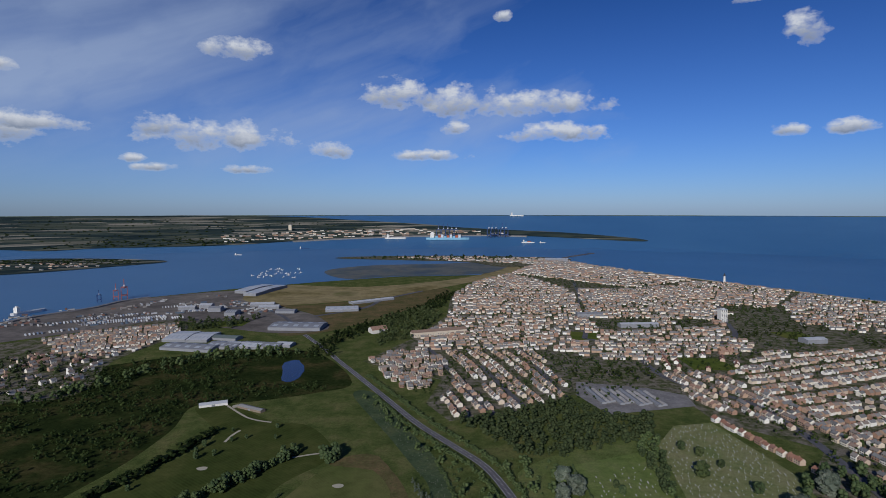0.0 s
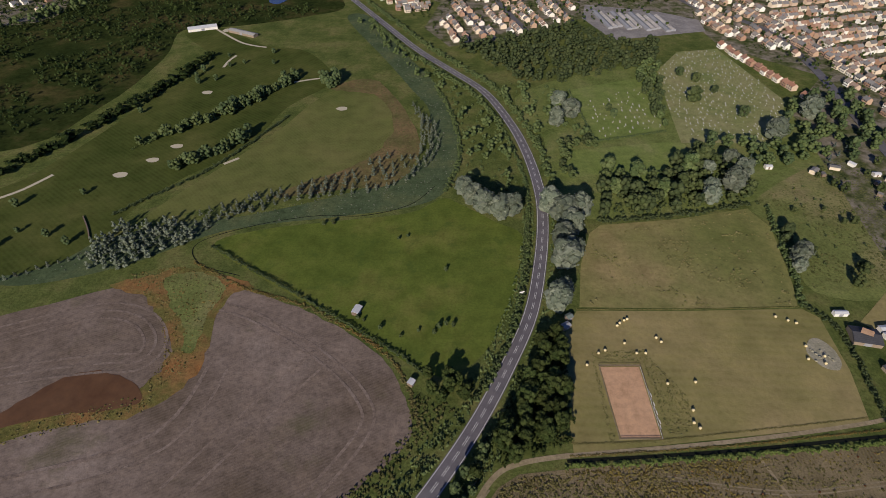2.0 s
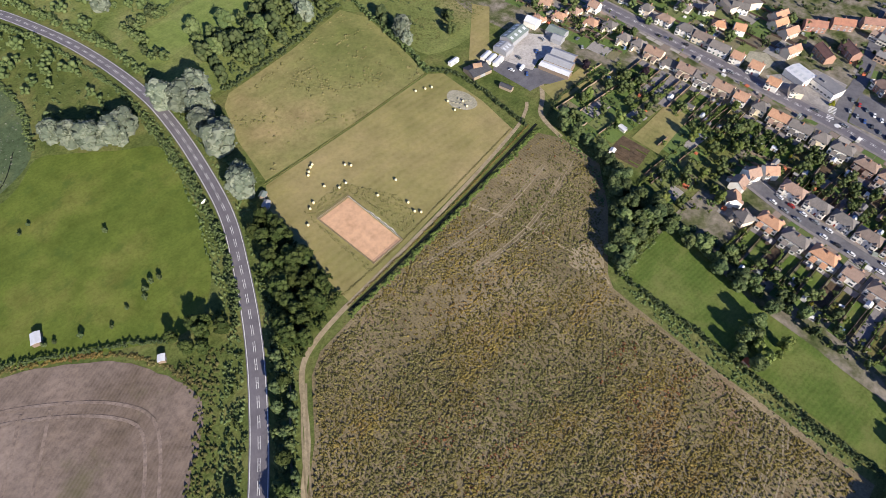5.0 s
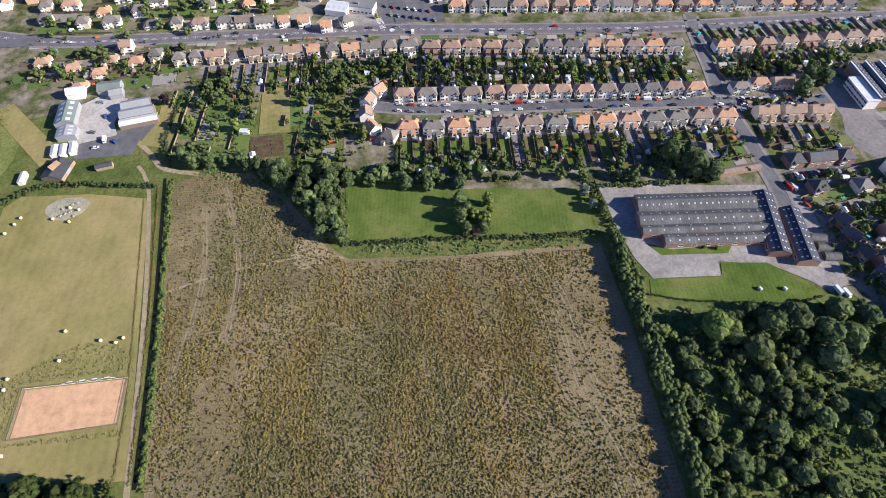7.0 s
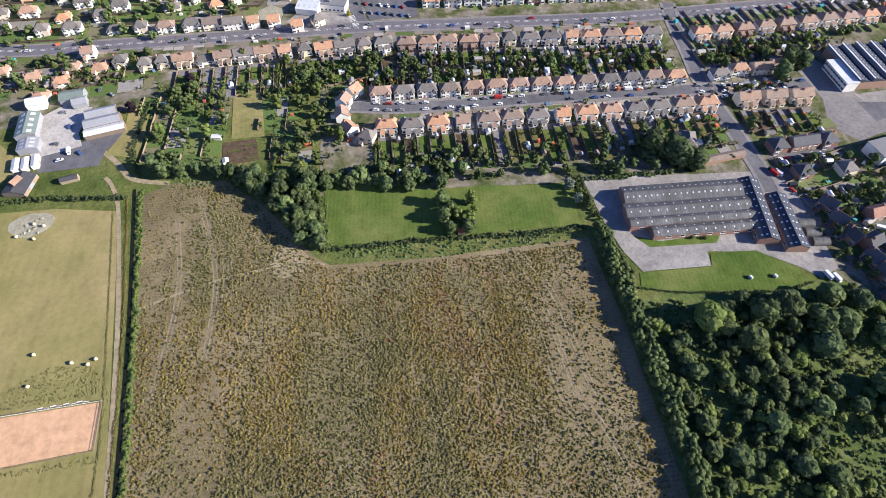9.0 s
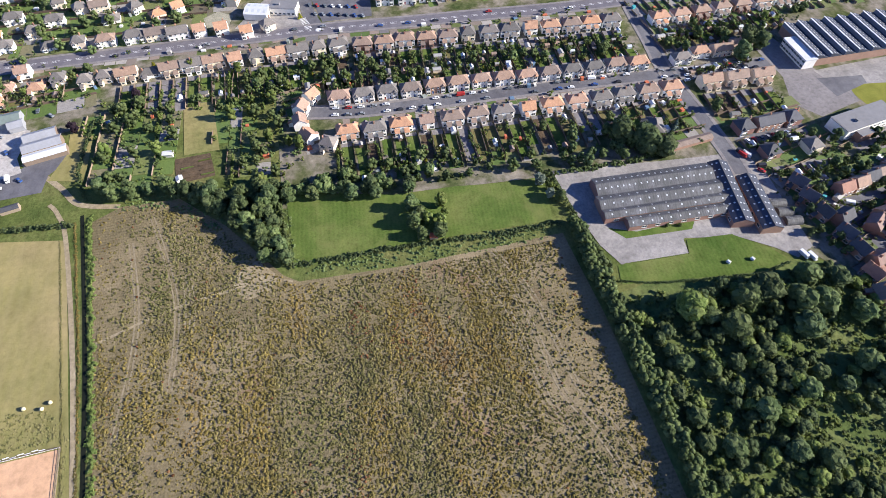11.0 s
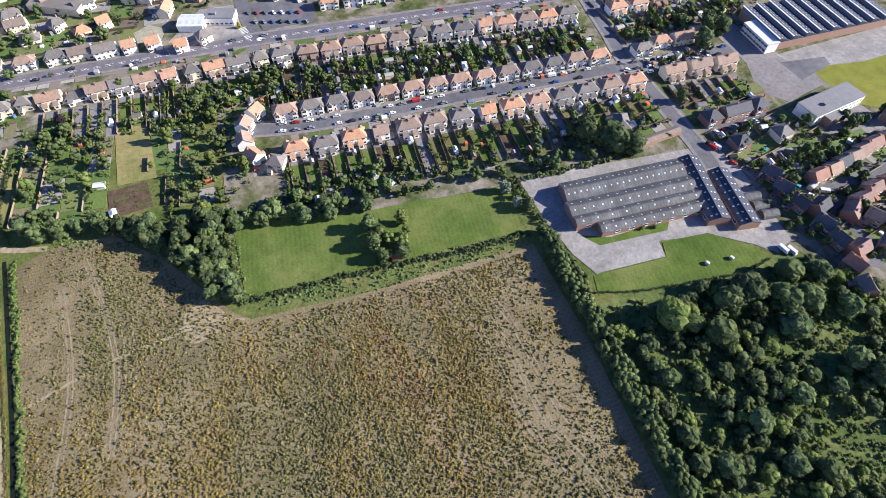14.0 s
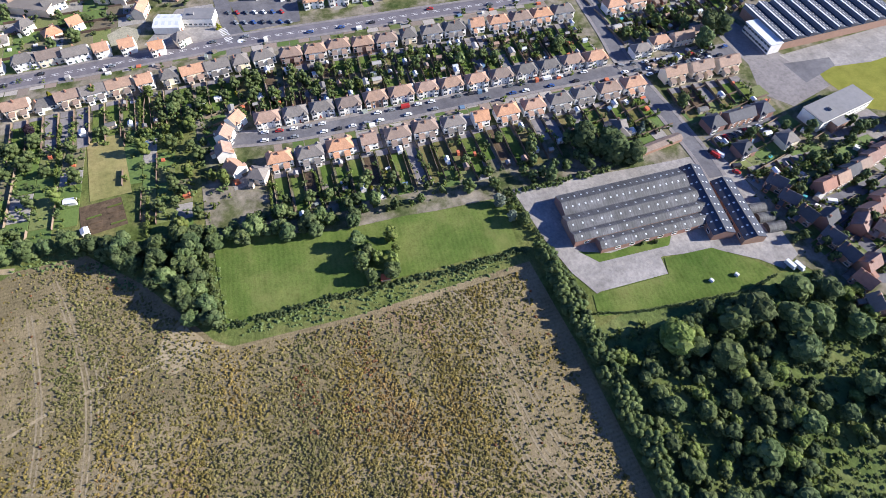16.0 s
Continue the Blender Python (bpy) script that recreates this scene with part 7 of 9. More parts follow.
WOOD_TREES = [(96, -119, 1.35), (82, -133, 1.25), (90, -126, 0.9), (95, -156, 1.5), (94, -146, 1.3), (86, -168, 1.4), (74, -164, 1.2), (83, -178, 1.3), (74, -192, 1.1), (87, -100, 0.6), (80, -102, 0.7), (74, -104, 0.75), (63, -95, 0.7), (68, -114, 0.8), (52, -97, 0.85), (68, -125, 0.75),
              (70, -141, 0.8), (62, -135, 0.75), (59, -142, 0.7), (50, -147, 0.9), (55, -156, 0.75), (48, -163, 0.7), (47, -125, 1.0), (24, -137, 0.9), (30, -127, 0.9), (38, -105, 0.9), (42, -95, 0.8), (46, -181, 1.2), (54, -178, 1.0), (97, -180, 1.1), (92, -192, 1.1)]
for i, (x, y, k) in enumerate(WOOD_TREES):
    plant("wood_fresh" if i == 0 else "wood_oak" if i % 3 else "wood_dark", x, y, k, 0.8, "", "wood trees")
GLADES = [(67, -106, 9, 8), (34, -152, 11, 9), (72, -185, 11, 7), (84, -96, 10, 4), (60, -171, 7, 6), (20, -165, 12, 14), (106, -112, 8, 14)]


def in_wood(x, y):
    return not any(((x - u) / a) ** 2 + ((y - v) / b) ** 2 < 1 for u, v, a, b in GLADES) and min((x - u) ** 2 + (y - v) ** 2 for u, v, _ in WOOD_TREES) > 20


WOOD_EDGE = [(110, -94), (103, -150), (101, -200), (62, -226), (-20, -215), (-50, -140), (24, -90)]
filling = [(x, y) for x, y in sprinkle(WOOD_EDGE, 6.8, 0.5, 38) if in_wood(x, y)]
for k, (shape, mt) in enumerate((("wood", M["leaf_dark"]), ("wood2", M["leaf"]), ("wood", M["leaf_bright"]))):
    stuff("trees", [(shape, [(x, y, -0.1, (x * 1.7 + y * 2.3) % 6.28, rr.uniform(0.5, 0.95), rr.uniform(0.5, 0.85)) for x, y in filling[k::3]])], mt, "dense rounded trees of the wood beside the stubble", "trees")
copse(WOOD_EDGE, 4.0, ("bush", "bush_fresh", "bush"), (0.8, 1.5), "bramble undergrowth of the wood", 59, 0.55)
copse([(100, -196), (170, -203), (172, -207), (100, -212)], 6.0, ("bush_dark", "oak", "dark"), (0.35, 0.6), "trees along the works boundary", 41)
copse([(150, -236), (165, -255), (160, -262), (132, -262), (128, -255)], 8, ("oak", "bush", "dark"), (0.4, 0.7), "trees between estate houses", 42)
copse([(170, -300), (160, -320), (152, -318), (168, -246), (176, -246)], 6, ("dark", "bush"), (0.5, 0.8), "trees beside the playing field", 43)
copse([(232, 335), (330, 400), (380, 380), (300, 262), (240, 240), (236, 255), (244, 300)], 15, ("bush", "bush_dark", "oak", "bush_fresh"), (0.4, 0.9), "scrub bushes over the wild field", 44)
copse([(208, 420), (290, 422), (335, 500), (400, 520), (390, 420), (330, 390), (250, 385)], 13, ("oak", "dark", "dark", "blue", "oak"), (0.8, 1.25), "old trees round the churchyard", 45)
copse([(105, 366), (96, 372), (100, 425), (128, 425), (135, 412), (105, 404)], 8, ("oak", "dark"), (0.6, 0.9), "trees at the meadow edge", 46)
copse([(135, 372), (168, 360), (195, 388), (205, 400), (215, 420), (235, 400), (215, 388), (162, 363), (122, 362)], 9, ("dark", "oak"), (0.8, 1.1), "trees at the meadow edge", 47)
copse([(205, 440), (215, 500), (228, 560), (236, 575), (226, 600), (205, 560), (196, 470)], 9, ("oak", "dark"), (0.7, 1.0), "trees along the churchyard", 48)
copse([(374, 130), (374, 262), (450, 262), (455, 60), (404, 60)], 10, ("oak", "bush_fresh", "bush", "bush_dark"), (0.5, 0.9), "garden trees behind the high street", 84)
copse([(330, 250), (358, 245), (350, 150), (318, 148)], 9, ("oak", "bush_fresh", "bush", "bush_dark"), (0.5, 0.85), "garden trees behind the high street", 85)
copse([(330, 250), (375, 245), (380, 150), (335, 148)], 15, ("oak", "bush_fresh", "bush"), (0.5, 0.8), "trees among the houses", 49)
for x, y, k, s in ((250, 560, "dark", 1.0), (262, 545, "oak", 1.0), (272, 520, "dark", 0.8), (244, 500, "oak", 1.5), (160, 470, "dark", 0.8), (158, 482, "dark", 0.7), (280, 470, "dark", 1.1), (294, 155, "purple", 0.9), (340, 112, "golden", 1.4), (316, 122, "purple", 0.8),
                   (203, -172, "blue", 1.0), (324, 62, "fresh", 0.8), (372, 18, "golden", 1.0), (334, 90, "fresh", 0.9), (208, -30, "oak", 0.7), (186, -84, "silver", 0.6), (180, -88, "fresh", 0.6), (172, -90, "oak", 0.7), (176, -86, "silver", 0.5)):
    plant(k, x, y, s)
# slim young trees in staggered rows above the creek
young = []
upper = curve_through([(-172, 319), (-148, 332), (-119, 348), (-92, 359), (-71, 373), (-49, 391), (-20, 412), (-16, 450), (-30, 500)], False, 6)
lower = curve_through([(-170, 299), (-150, 315), (-117, 334), (-90, 342), (-63, 347), (-41, 354), (-19, 373), (-3, 404), (-4, 450)], False, 6)
for k in range(5):
    row = [(a[0] + (b[0] - a[0]) * k / 4, a[1] + (b[1] - a[1]) * k / 4) for a, b in zip(upper, lower)]
    for x, y, a in along(row, 8.4, False)[k % 2:]:
        if rr.random() < 0.85:
            young.append(("sapling", x + rr.uniform(-1.7, 1.7), y + rr.uniform(-1.7, 1.7), rr.uniform(1.0, 1.6), 0.9))
copse([(-237, 282), (-226, 300), (-219, 310), (-201, 303), (-185, 311), (-166, 295), (-181, 278), (-202, 264), (-224, 260)], 6.2, ("sapling",), (1.4, 2.1), "grey-green young trees in a thicket", 50, 0.9)
for x, y, a in along([(-300, 240), (-268, 255), (-249, 267), (-234, 273)], 6):
    plant("sapling", x, y, rr.uniform(0.6, 0.9), 1.0, "", "planted saplings")
joined("planted_saplings", young, "slim grey-green saplings in staggered rows")
# golf course trees
links_trees = []
for pts, keys, w in (([(-260, 412), (-231, 442), (-205, 470)], ("oak", "bush"), 9), ([(-205, 470), (-189, 488), (-166, 527), (-149, 556)], ("dark", "oak"), 12), ([(-212, 382), (-183, 408), (-163, 437)], ("dark", "oak"), 8),
                     ([(-120, 545), (-105, 530), (-112, 560)], ("dark",), 8)):
    for x, y, a in along(pts, 6):
        for k in range(2):
            links_trees.append((rr.choice(keys), x + rr.uniform(-w, w) * 0.5, y + rr.uniform(-w, w) * 0.5, rr.uniform(0.7, 1.15), 1.0))
for x, y in sprinkle([(-300, 440), (-220, 560), (-160, 600), (-200, 640), (-270, 600)], 26, 0.4, 3) + [(-292, 300), (-310, 330), (-270, 296), (-252, 288), (-300, 280), (-268, 345)]:
    links_trees.append(("dark", x, y, rr.uniform(0.45, 0.75), 1.0))
joined("golf_course_trees", links_trees, "dark trees between the fairways")

hedge([(-153, 285), (-117, 260), (-80, 235), (-52, 215), (-22, 194), (-8, 181)], 2.6, 2.0, M["leaf_dark"], "ragged dark hedge between pasture and bare field")
hedge([(-160, 270), (-125, 248), (-79, 230), (-50, 211), (-29, 194), (-16, 172), (-10, 150)], 3.4, 0.7, M["weed"], "rank grass margin of the bare field")
hedge([(24, 172), (38, 200), (48, 232), (56, 268), (61, 300), (66, 345), (63, 400), (54, 450)], 4.2, 2.4, M["leaf"], "overgrown roadside hedge")
hedge([(54, 450), (33, 512), (4, 560), (-36, 622), (-90, 724)], 6.0, 4.0, M["leaf"], "overgrown roadside hedge")
hedge([(86, 345), (84, 405), (74, 460), (55, 525), (22, 580), (-16, 640), (-66, 735), (-110, 815)], 7.0, 4.5, M["leaf"], "overgrown roadside hedge")
hedge([(200, -87), (186, -90)], 4, 3, M["leaf"], "bushes beside the works", smooth=False)
copse([(160, -205), (186, -203), (186, -250), (160, -252)], 9, ("bush", "bush_fresh", "dark"), (0.35, 0.7), "shrubs round the brick houses", 61)
copse([(90, -212), (160, -206), (168, -250), (150, -300), (90, -290)], 8, ("bush", "bush_dark", "bush_fresh", "oak"), (0.4, 0.75), "shrubs and trees across the estate", 62)
copse([(188, -100), (222, -100), (220, -150), (190, -152)], 8, ("oak", "bush", "dark", "bush_fresh"), (0.5, 0.85), "trees behind the long gardens", 63)
copse([(262, -206), (296, -206), (290, -320), (272, -320)], 8, ("bush", "bush_dark", "oak"), (0.45, 0.8), "trees between the back gardens", 64)
copse([(288, 10), (302, 10), (290, -184), (280, -184)], 6.5, ("bush", "bush_dark", "bush_fresh", "oak"), (0.4, 0.7), "trees between the back gardens", 65)
copse([(302, 60), (322, 60), (318, -40), (300, -40)], 6.5, ("oak", "bush_dark", "bush_fresh", "oak"), (0.45, 0.75), "trees between the back gardens", 66)
copse([(206, 40), (226, 40), (222, -90), (196, -90)], 7.5, ("oak", "bush_dark", "bush", "dark"), (0.4, 0.75), "trees at the garden ends", 67)
for pts in ([(324, 57), (282, 59)], [(324, 68), (286, 70)], [(322, 49), (284, 50)], [(318, 108), (272, 111)], [(322, 121), (296, 123)], [(250, 70), (226, 72)], [(238, 14), (216, 17)], [(236, -8), (212, -6)]):
    hedge(pts, 1.7, 2.2, M["leaf_bright"], "narrow yellow-green garden hedge", 0.9, smooth=False)
hedge([(60, 129.5), (137, 134), (226, 142)], 3.4, 1.2, M["leaf_bright"], "rank green growth along the ditch")
hedge([(62, 134.6), (137, 139.6), (224, 149)], 1.6, 0.5, M["weed"], "coarse grass beside the ditch")
hedge([(156, -90), (125, -88), (104, -87.5), (80, -87), (60, -86), (42, -85.5), (20, -83)], 6.0, 5.4, M["leaf"], "tall field hedge", 2.6, tall=True)
hedge([(154, -92), (116, -90.5), (80, -90), (42, -88), (20, -86)], 5.6, 5.2, M["leaf"], "tall field hedge", 2.8, tall=True)
hedge([(152, -93), (116, -92), (90, -91)], 5.6, 5.2, M["leaf_dark"], "tall field hedge", 3.4, tall=True)
hedge([(168, 46), (166, 10), (164, -16), (160, -50), (158, -84)], 3.4, 1.7, M["leaf_dark"], "low dark paddock hedge")
hedge([(218, 48), (169, 49)], 4.0, 3.0, M["leaf"], "leafy paddock hedge")
hedge([(119, -97), (112, -120), (107, -150), (105, -165), (107, -181)], 1.4, 1.0, M["leaf_dark"], "clipped dark hedge round the works lawn")
hedge([(192, -92), (160, -93), (127, -97)], 3.4, 2.6, M["leaf_dark"], "dark hedge beside the works")
hedge([(190, -96), (187, -140), (192, -160)], 4.0, 2.6, M["leaf"], "leafy hedge behind the works")
hedge([(218, 230), (224, 250), (234, 300), (240, 330)], 4.5, 3.0, M["leaf"], "bushy field hedge")
hedge([(222, 150), (228, 185), (230, 212), (219, 232)], 3.6, 2.4, M["leaf_dark"], "bushy field hedge")
hedge([(82, 228.2), (147, 228.3), (216, 230.3)], 0.8, 0.45, M["tussock"], "strip of long pale grass")
hedge([(64, 141), (107, 143), (214, 155)], 1.2, 0.4, M["tussock"], "strip of long pale grass")
hedge([(-350, 366), (-327, 408), (-306, 458), (-281, 520), (-253, 605)], 14, 7, M["leaf_scrub_shade"], "dense belt of dark trees along the fairway", 6)
hedge([(-235, 320), (-208, 352), (-190, 372), (-165, 415), (-140, 470)], 3.5, 2.2, M["leaf_dark"], "thin hedge between fairways")
hedge([(128, 524), (134, 424), (200, 442)], 2.0, 2.0, M["leaf_dark"], "clipped churchyard hedge", smooth=False)
hedge([(113, 312), (170, 319), (228, 333)], 5.0, 3.0, M["leaf_dark"], "dark shaded field hedge")
hedge([(4, 350), (16, 400), (12, 465), (-5, 535)], 5, 2.5, M["leaf"], "willow scrub beside the creek")
hedge([(238, 145), (262, 150), (300, 145)], 2.2, 2.2, M["leaf_dark"], "dark paddock hedge")
wood("scrub_belt", [(20, 350), (60, 345), (62, 400), (52, 452), (26, 510), (-30, 610), (-90, 730), (-110, 730), (-40, 590), (8, 500), (22, 420)], 8.5, M["leaf"], "mixed scrub between creek and road", 0.7, ("tree", "bush", "bush"), 51)
wood("north_wood", [(84, 540), (72, 560), (20, 640), (69, 655), (166, 715), (198, 660), (252, 648), (236, 595), (133, 545)], 9, M["leaf_dark"], "broad wood beside the road", 0.95, seed=52)
wood("east_scrub", [(80, 440), (128, 430), (124, 530), (70, 545), (52, 530)], 10, M["leaf"], "scrub and trees beside the road", 0.8, ("tree", "bush"), 53)
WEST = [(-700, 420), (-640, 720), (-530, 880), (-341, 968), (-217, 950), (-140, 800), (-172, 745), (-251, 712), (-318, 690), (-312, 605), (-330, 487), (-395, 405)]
for mt, keys, seed in ((M["leaf_scrub_shade"], ("dot", "dot", "bush"), 54), (M["leaf_deep"], ("dot", "bush", "dot"), 57)):
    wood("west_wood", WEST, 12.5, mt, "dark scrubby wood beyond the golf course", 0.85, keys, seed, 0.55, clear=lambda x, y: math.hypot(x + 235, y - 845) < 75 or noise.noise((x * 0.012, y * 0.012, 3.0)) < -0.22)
wood("hill_wood", [(-150, 800), (-200, 1000), (-130, 1170), (-60, 1300), (0, 1420), (40, 1640), (10, 1640), (-60, 1420), (-130, 1260), (-215, 1100), (-240, 950)], 12, M["leaf_scrub_shade"], "dark belt of trees above the road", 1.5, ("dot",), seed=55, clear=lambda x, y: math.hypot(x + 235, y - 845) < 90)
wood("crest_wood", [(-120, 1000), (-60, 1060), (0, 1300), (-40, 1400), (-140, 1250)], 11, M["leaf"], "dark belt of trees above the road", 1.5, ("dot",), seed=56)

# ---- weeds of the stubble and tussocks of the hayfield ----
def mound(seed, w, h):
    """A low leafy clump: a ragged foot and a leaning top."""
    r = np.random.default_rng(seed)
    foot = [(math.cos(k * 1.0472 + 0.3) * w / 2 * r.uniform(0.65, 1.3), math.sin(k * 1.0472 + 0.3) * w / 2 * r.uniform(0.65, 1.3), -0.06) for k in range(6)]
    return np.array(foot + [(r.uniform(-0.2, 0.2) * w, r.uniform(-0.2, 0.2) * w, h)]), np.array([(k, (k + 1) % 6, 6) for k in range(6)])


SMALL["weed"] = mound(5, 1.0, 0.75)
SMALL["weed2"] = mound(6, 1.3, 0.7)
SMALL["weed3"] = mound(8, 0.65, 0.6)
SMALL["blade"] = mound(7, 1.2, 0.42)


def many_inside(poly, count, seed, thin=None):
    """count loose points over an outline, fewer where thin(x, y) is low. Arrays."""
    r = np.random.default_rng(seed)
    p = np.array(poly)
    q = r.uniform(p.min(0), p.max(0), (count, 2))
    hit = np.zeros(count, bool)
    for (xa, ya), (xb, yb) in zip(np.roll(p, 1, 0), p):
        if ya != yb:
            hit ^= ((ya > q[:, 1]) != (yb > q[:, 1])) & (q[:, 0] < (xb - xa) * (q[:, 1] - ya) / (yb - ya) + xa)
    q = q[hit]
    if thin:
        keep = r.uniform(0, 1, len(q)) < np.array([thin(x, y) for x, y in q])
        q = q[keep]
    return q


def weed_places(q, seed, size, tall):
    r = np.random.default_rng(seed)
    n = len(q)
    return np.c_[q, np.full(n, 0.07), r.uniform(0, 6.28, n), size[0] + (size[1] - size[0]) * 1.6 * r.uniform(0, 1, n) ** 2.2, r.uniform(*tall, n)]


def crop_thin(x, y):
    v = noise.noise((x * 0.012, y * 0.035, 1.7)) + 0.55 * noise.noise((x * 0.05, y * 0.16, 4.2)) + 0.5 * noise.noise((x * 0.3, y * 0.3, 2.2))
    edge = -34 - 0.10 * (130 - x) + 16 * noise.noise((x * 0.03, y * 0.03, 8.0)) - y
    bare = 0.75 * min(1.0, max(0.0, edge / 26)) * min(1.0, max(0.0, (150 - x) / 34))
    side = 0.46 * min(1.0, max(0.0, (y - 84) / 16)) * (1.0 if noise.noise((x * 0.02, y * 0.1, 5.0)) > -0.1 else 0.3)
    near = 0.20 * min(1.0, max(0.0, (120 - x) / 70)) * min(1.0, max(0.0, (y + 40) / 40))
    if y > 90 and min((x - u) ** 2 + (y - w) ** 2 for u, w in TRAM_DOTS) < 3.2:
        return 0.0
    return min(1.0, max(0.10, 0.70 + near + 0.55 * v - bare * 0.62 - side - (0.10 if x > 150 else 0.0)))


TRAM_DOTS = [(x, y) for line in TRAMS for x, y, a in along(line, 2.0)]
CROP = [(-90, -60), (-40, 34), (-27, 52), (-9, 77), (11, 95), (28, 118), (39, 123), (65, 127), (137, 132), (222, 139), (226, 128), (223, 100), (198, 78), (164, 55), (157, 46), (152, -4), (149, -77), (106, -78), (27, -75), (-60, -70)]
q = many_inside(CROP, 182000, 61, crop_thin)
q[:, 1] = np.round(q[:, 1] / 1.7) * 1.7 + np.random.default_rng(5).normal(0, 0.5, len(q)) + 1.2 * np.sin(q[:, 0] * 0.02)
third = len(q) // 3
stuff("field_weeds", [("weed", weed_places(q[:third], 1, (0.5, 1.25), (0.5, 1.0))), ("weed2", weed_places(q[third:2 * third], 2, (0.5, 1.1), (0.45, 0.9))), ("weed3", weed_places(q[2 * third:], 21, (0.5, 1.3), (0.5, 1.1)))], M["weed"], "dense green-brown weeds over the stubble", "weeds")
MAIN_LINE = [(x, y) for x, y, a in along(MAIN[:11], 5)]
q = many_inside([(30, 133), (-22, 67), (-90, -30), (-112, 4), (-63, 66), (-14, 132), (14, 166), (44, 240), (58, 300), (62, 345), (82, 345), (80, 260), (66, 212), (46, 180)], 26000, 78, lambda x, y: 0.8 if min((x - u) ** 2 + (y - v) ** 2 for u, v in MAIN_LINE) > 36 else 0)
stuff("verge_growth", [("weed", weed_places(q[::2], 15, (0.7, 1.5), (0.8, 1.6))), ("weed2", weed_places(q[1::2], 16, (0.7, 1.5), (0.8, 1.5)))], M["leaf"], "rank green growth along the road verge", "undergrowth")
def dock_thin(x, y):
    near = min(((x - u) / 14) ** 2 + ((y - v) / 5) ** 2 for u, v in ((57, 55), (64, 35), (47, 37), (127, 22), (117, 7), (40, 62), (20, 52), (140, -3)))
    return 0.75 if near + 0.8 * noise.noise((x * 0.2, y * 0.2, 3.0)) < 1 else 0.02


q = many_inside([(228, 44), (163, 44), (154, -4), (151, -76), (160, -82), (166, -15), (167, 47), (205, 76), (230, 100), (234, 130), (226, 130), (222, 102), (198, 80)], 9000, 80, lambda x, y: 0.8)
stuff("margin_weeds", [("weed", weed_places(q, 17, (0.7, 1.4), (0.6, 1.1)))], M["leaf"], "rank green growth along the field margin", "weeds")
q = many_inside(CROP, 26000, 68, dock_thin)
stuff("rusty_docks", [("weed", weed_places(q, 9, (0.6, 1.2), (0.6, 1.1)))], M["dock"], "rust-red dock plants gone to seed", "weeds")
q = many_inside([(10, 162), (-14, 134), (-32, 107), (-63, 67), (-120, -5), (-140, 4), (-85, 66), (-66, 92), (-50, 110), (-34, 124), (-16, 146), (-12, 170)], 15000, 69, lambda x, y: 0.75)
stuff("margin_weeds", [("weed", weed_places(q[::2], 10, (0.8, 1.7), (0.7, 1.3))), ("weed2", weed_places(q[1::2], 11, (0.7, 1.5), (0.6, 1.2)))], M["rough"], "rank brown-green weeds on the field margin", "weeds")
q = many_inside([(-75, -30), (-30, 52), (9, 96), (30, 122), (36, 118), (14, 92), (-20, 50), (-60, -30)], 3500, 75, lambda x, y: 0.6)
stuff("margin_weeds", [("weed", weed_places(q, 12, (0.7, 1.4), (0.6, 1.1)))], M["weed"], "rank brown-green weeds on the field margin", "weeds")
q = many_inside([(232, 335), (330, 400), (380, 380), (300, 250), (232, 243), (244, 300)], 9000, 76, lambda x, y: 0.8 if noise.noise((x * 0.03, y * 0.03, 3.0)) > -0.1 else 0.2)
stuff("rough_grass", [("blade", weed_places(q, 13, (0.7, 1.5), (0.6, 1.0)))], M["rough"], "long olive grass over the wild field", "grass")
q = many_inside([(-200, -40), (-150, 40), (-170, 80), (-230, 90), (-300, 60), (-300, -40)], 9000, 77, lambda x, y: 0.7 if noise.noise((x * 0.03, y * 0.03, 6.0)) > -0.05 else 0.05)
stuff("field_weeds", [("weed2", weed_places(q, 14, (0.7, 1.4), (0.5, 0.9)))], M["weed"], "olive weeds creeping over the bare soil", "weeds")
q = many_inside(CROP, 26000, 62, lambda x, y: 0.6 if noise.noise((x * 0.016, y * 0.035, 9.0)) + 0.4 * noise.noise((x * 0.1, y * 0.2, 2.0)) > 0.1 else 0.03)
stuff("yellow_weeds", [("weed", weed_places(q, 3, (0.6, 1.2), (0.6, 1.1)))], M["tussock"], "patches of yellowing weeds in the stubble", "weeds")
HAYUP = [(86, 232), (94, 268), (106, 298), (170, 313), (224, 326), (230, 306), (220, 250), (214, 233), (147, 231)]
q = many_inside(HAYUP, 16000, 63, lambda x, y: 0.3 if noise.noise((x * 0.035, y * 0.06, 2.0)) + 0.6 * noise.noise((x * 0.2, y * 0.2, 5.0)) > 0.2 else 0.01)
stuff("tussocks", [("blade", weed_places(q, 4, (0.7, 1.6), (0.8, 1.4)))], M["tussock"], "pale tussocks scattered over the hayfield", "grass tussocks")
q = many_inside([(82, 140), (84, 196), (113, 198), (128, 168), (125, 150), (112, 141)], 6000, 64, lambda x, y: 0.0 if 85 < x < 111 and 142 < y < 189 else 0.6)
stuff("rough_grass", [("blade", weed_places(q, 5, (0.5, 1.0), (0.6, 1.1)))], M["tussock"], "uncut grass round the riding arena", "grass")
q = many_inside([(-200, 258), (-166, 266), (-128, 250), (-138, 222), (-131, 197), (-149, 158), (-240, 132), (-240, 142), (-155, 168), (-150, 190), (-166, 228)], 9000, 65, lambda x, y: 0.5)
stuff("bank_weeds", [("weed2", weed_places(q, 6, (0.5, 1.1), (0.5, 1.0)))], M["weed"], "rank weeds on the bank", "weeds")
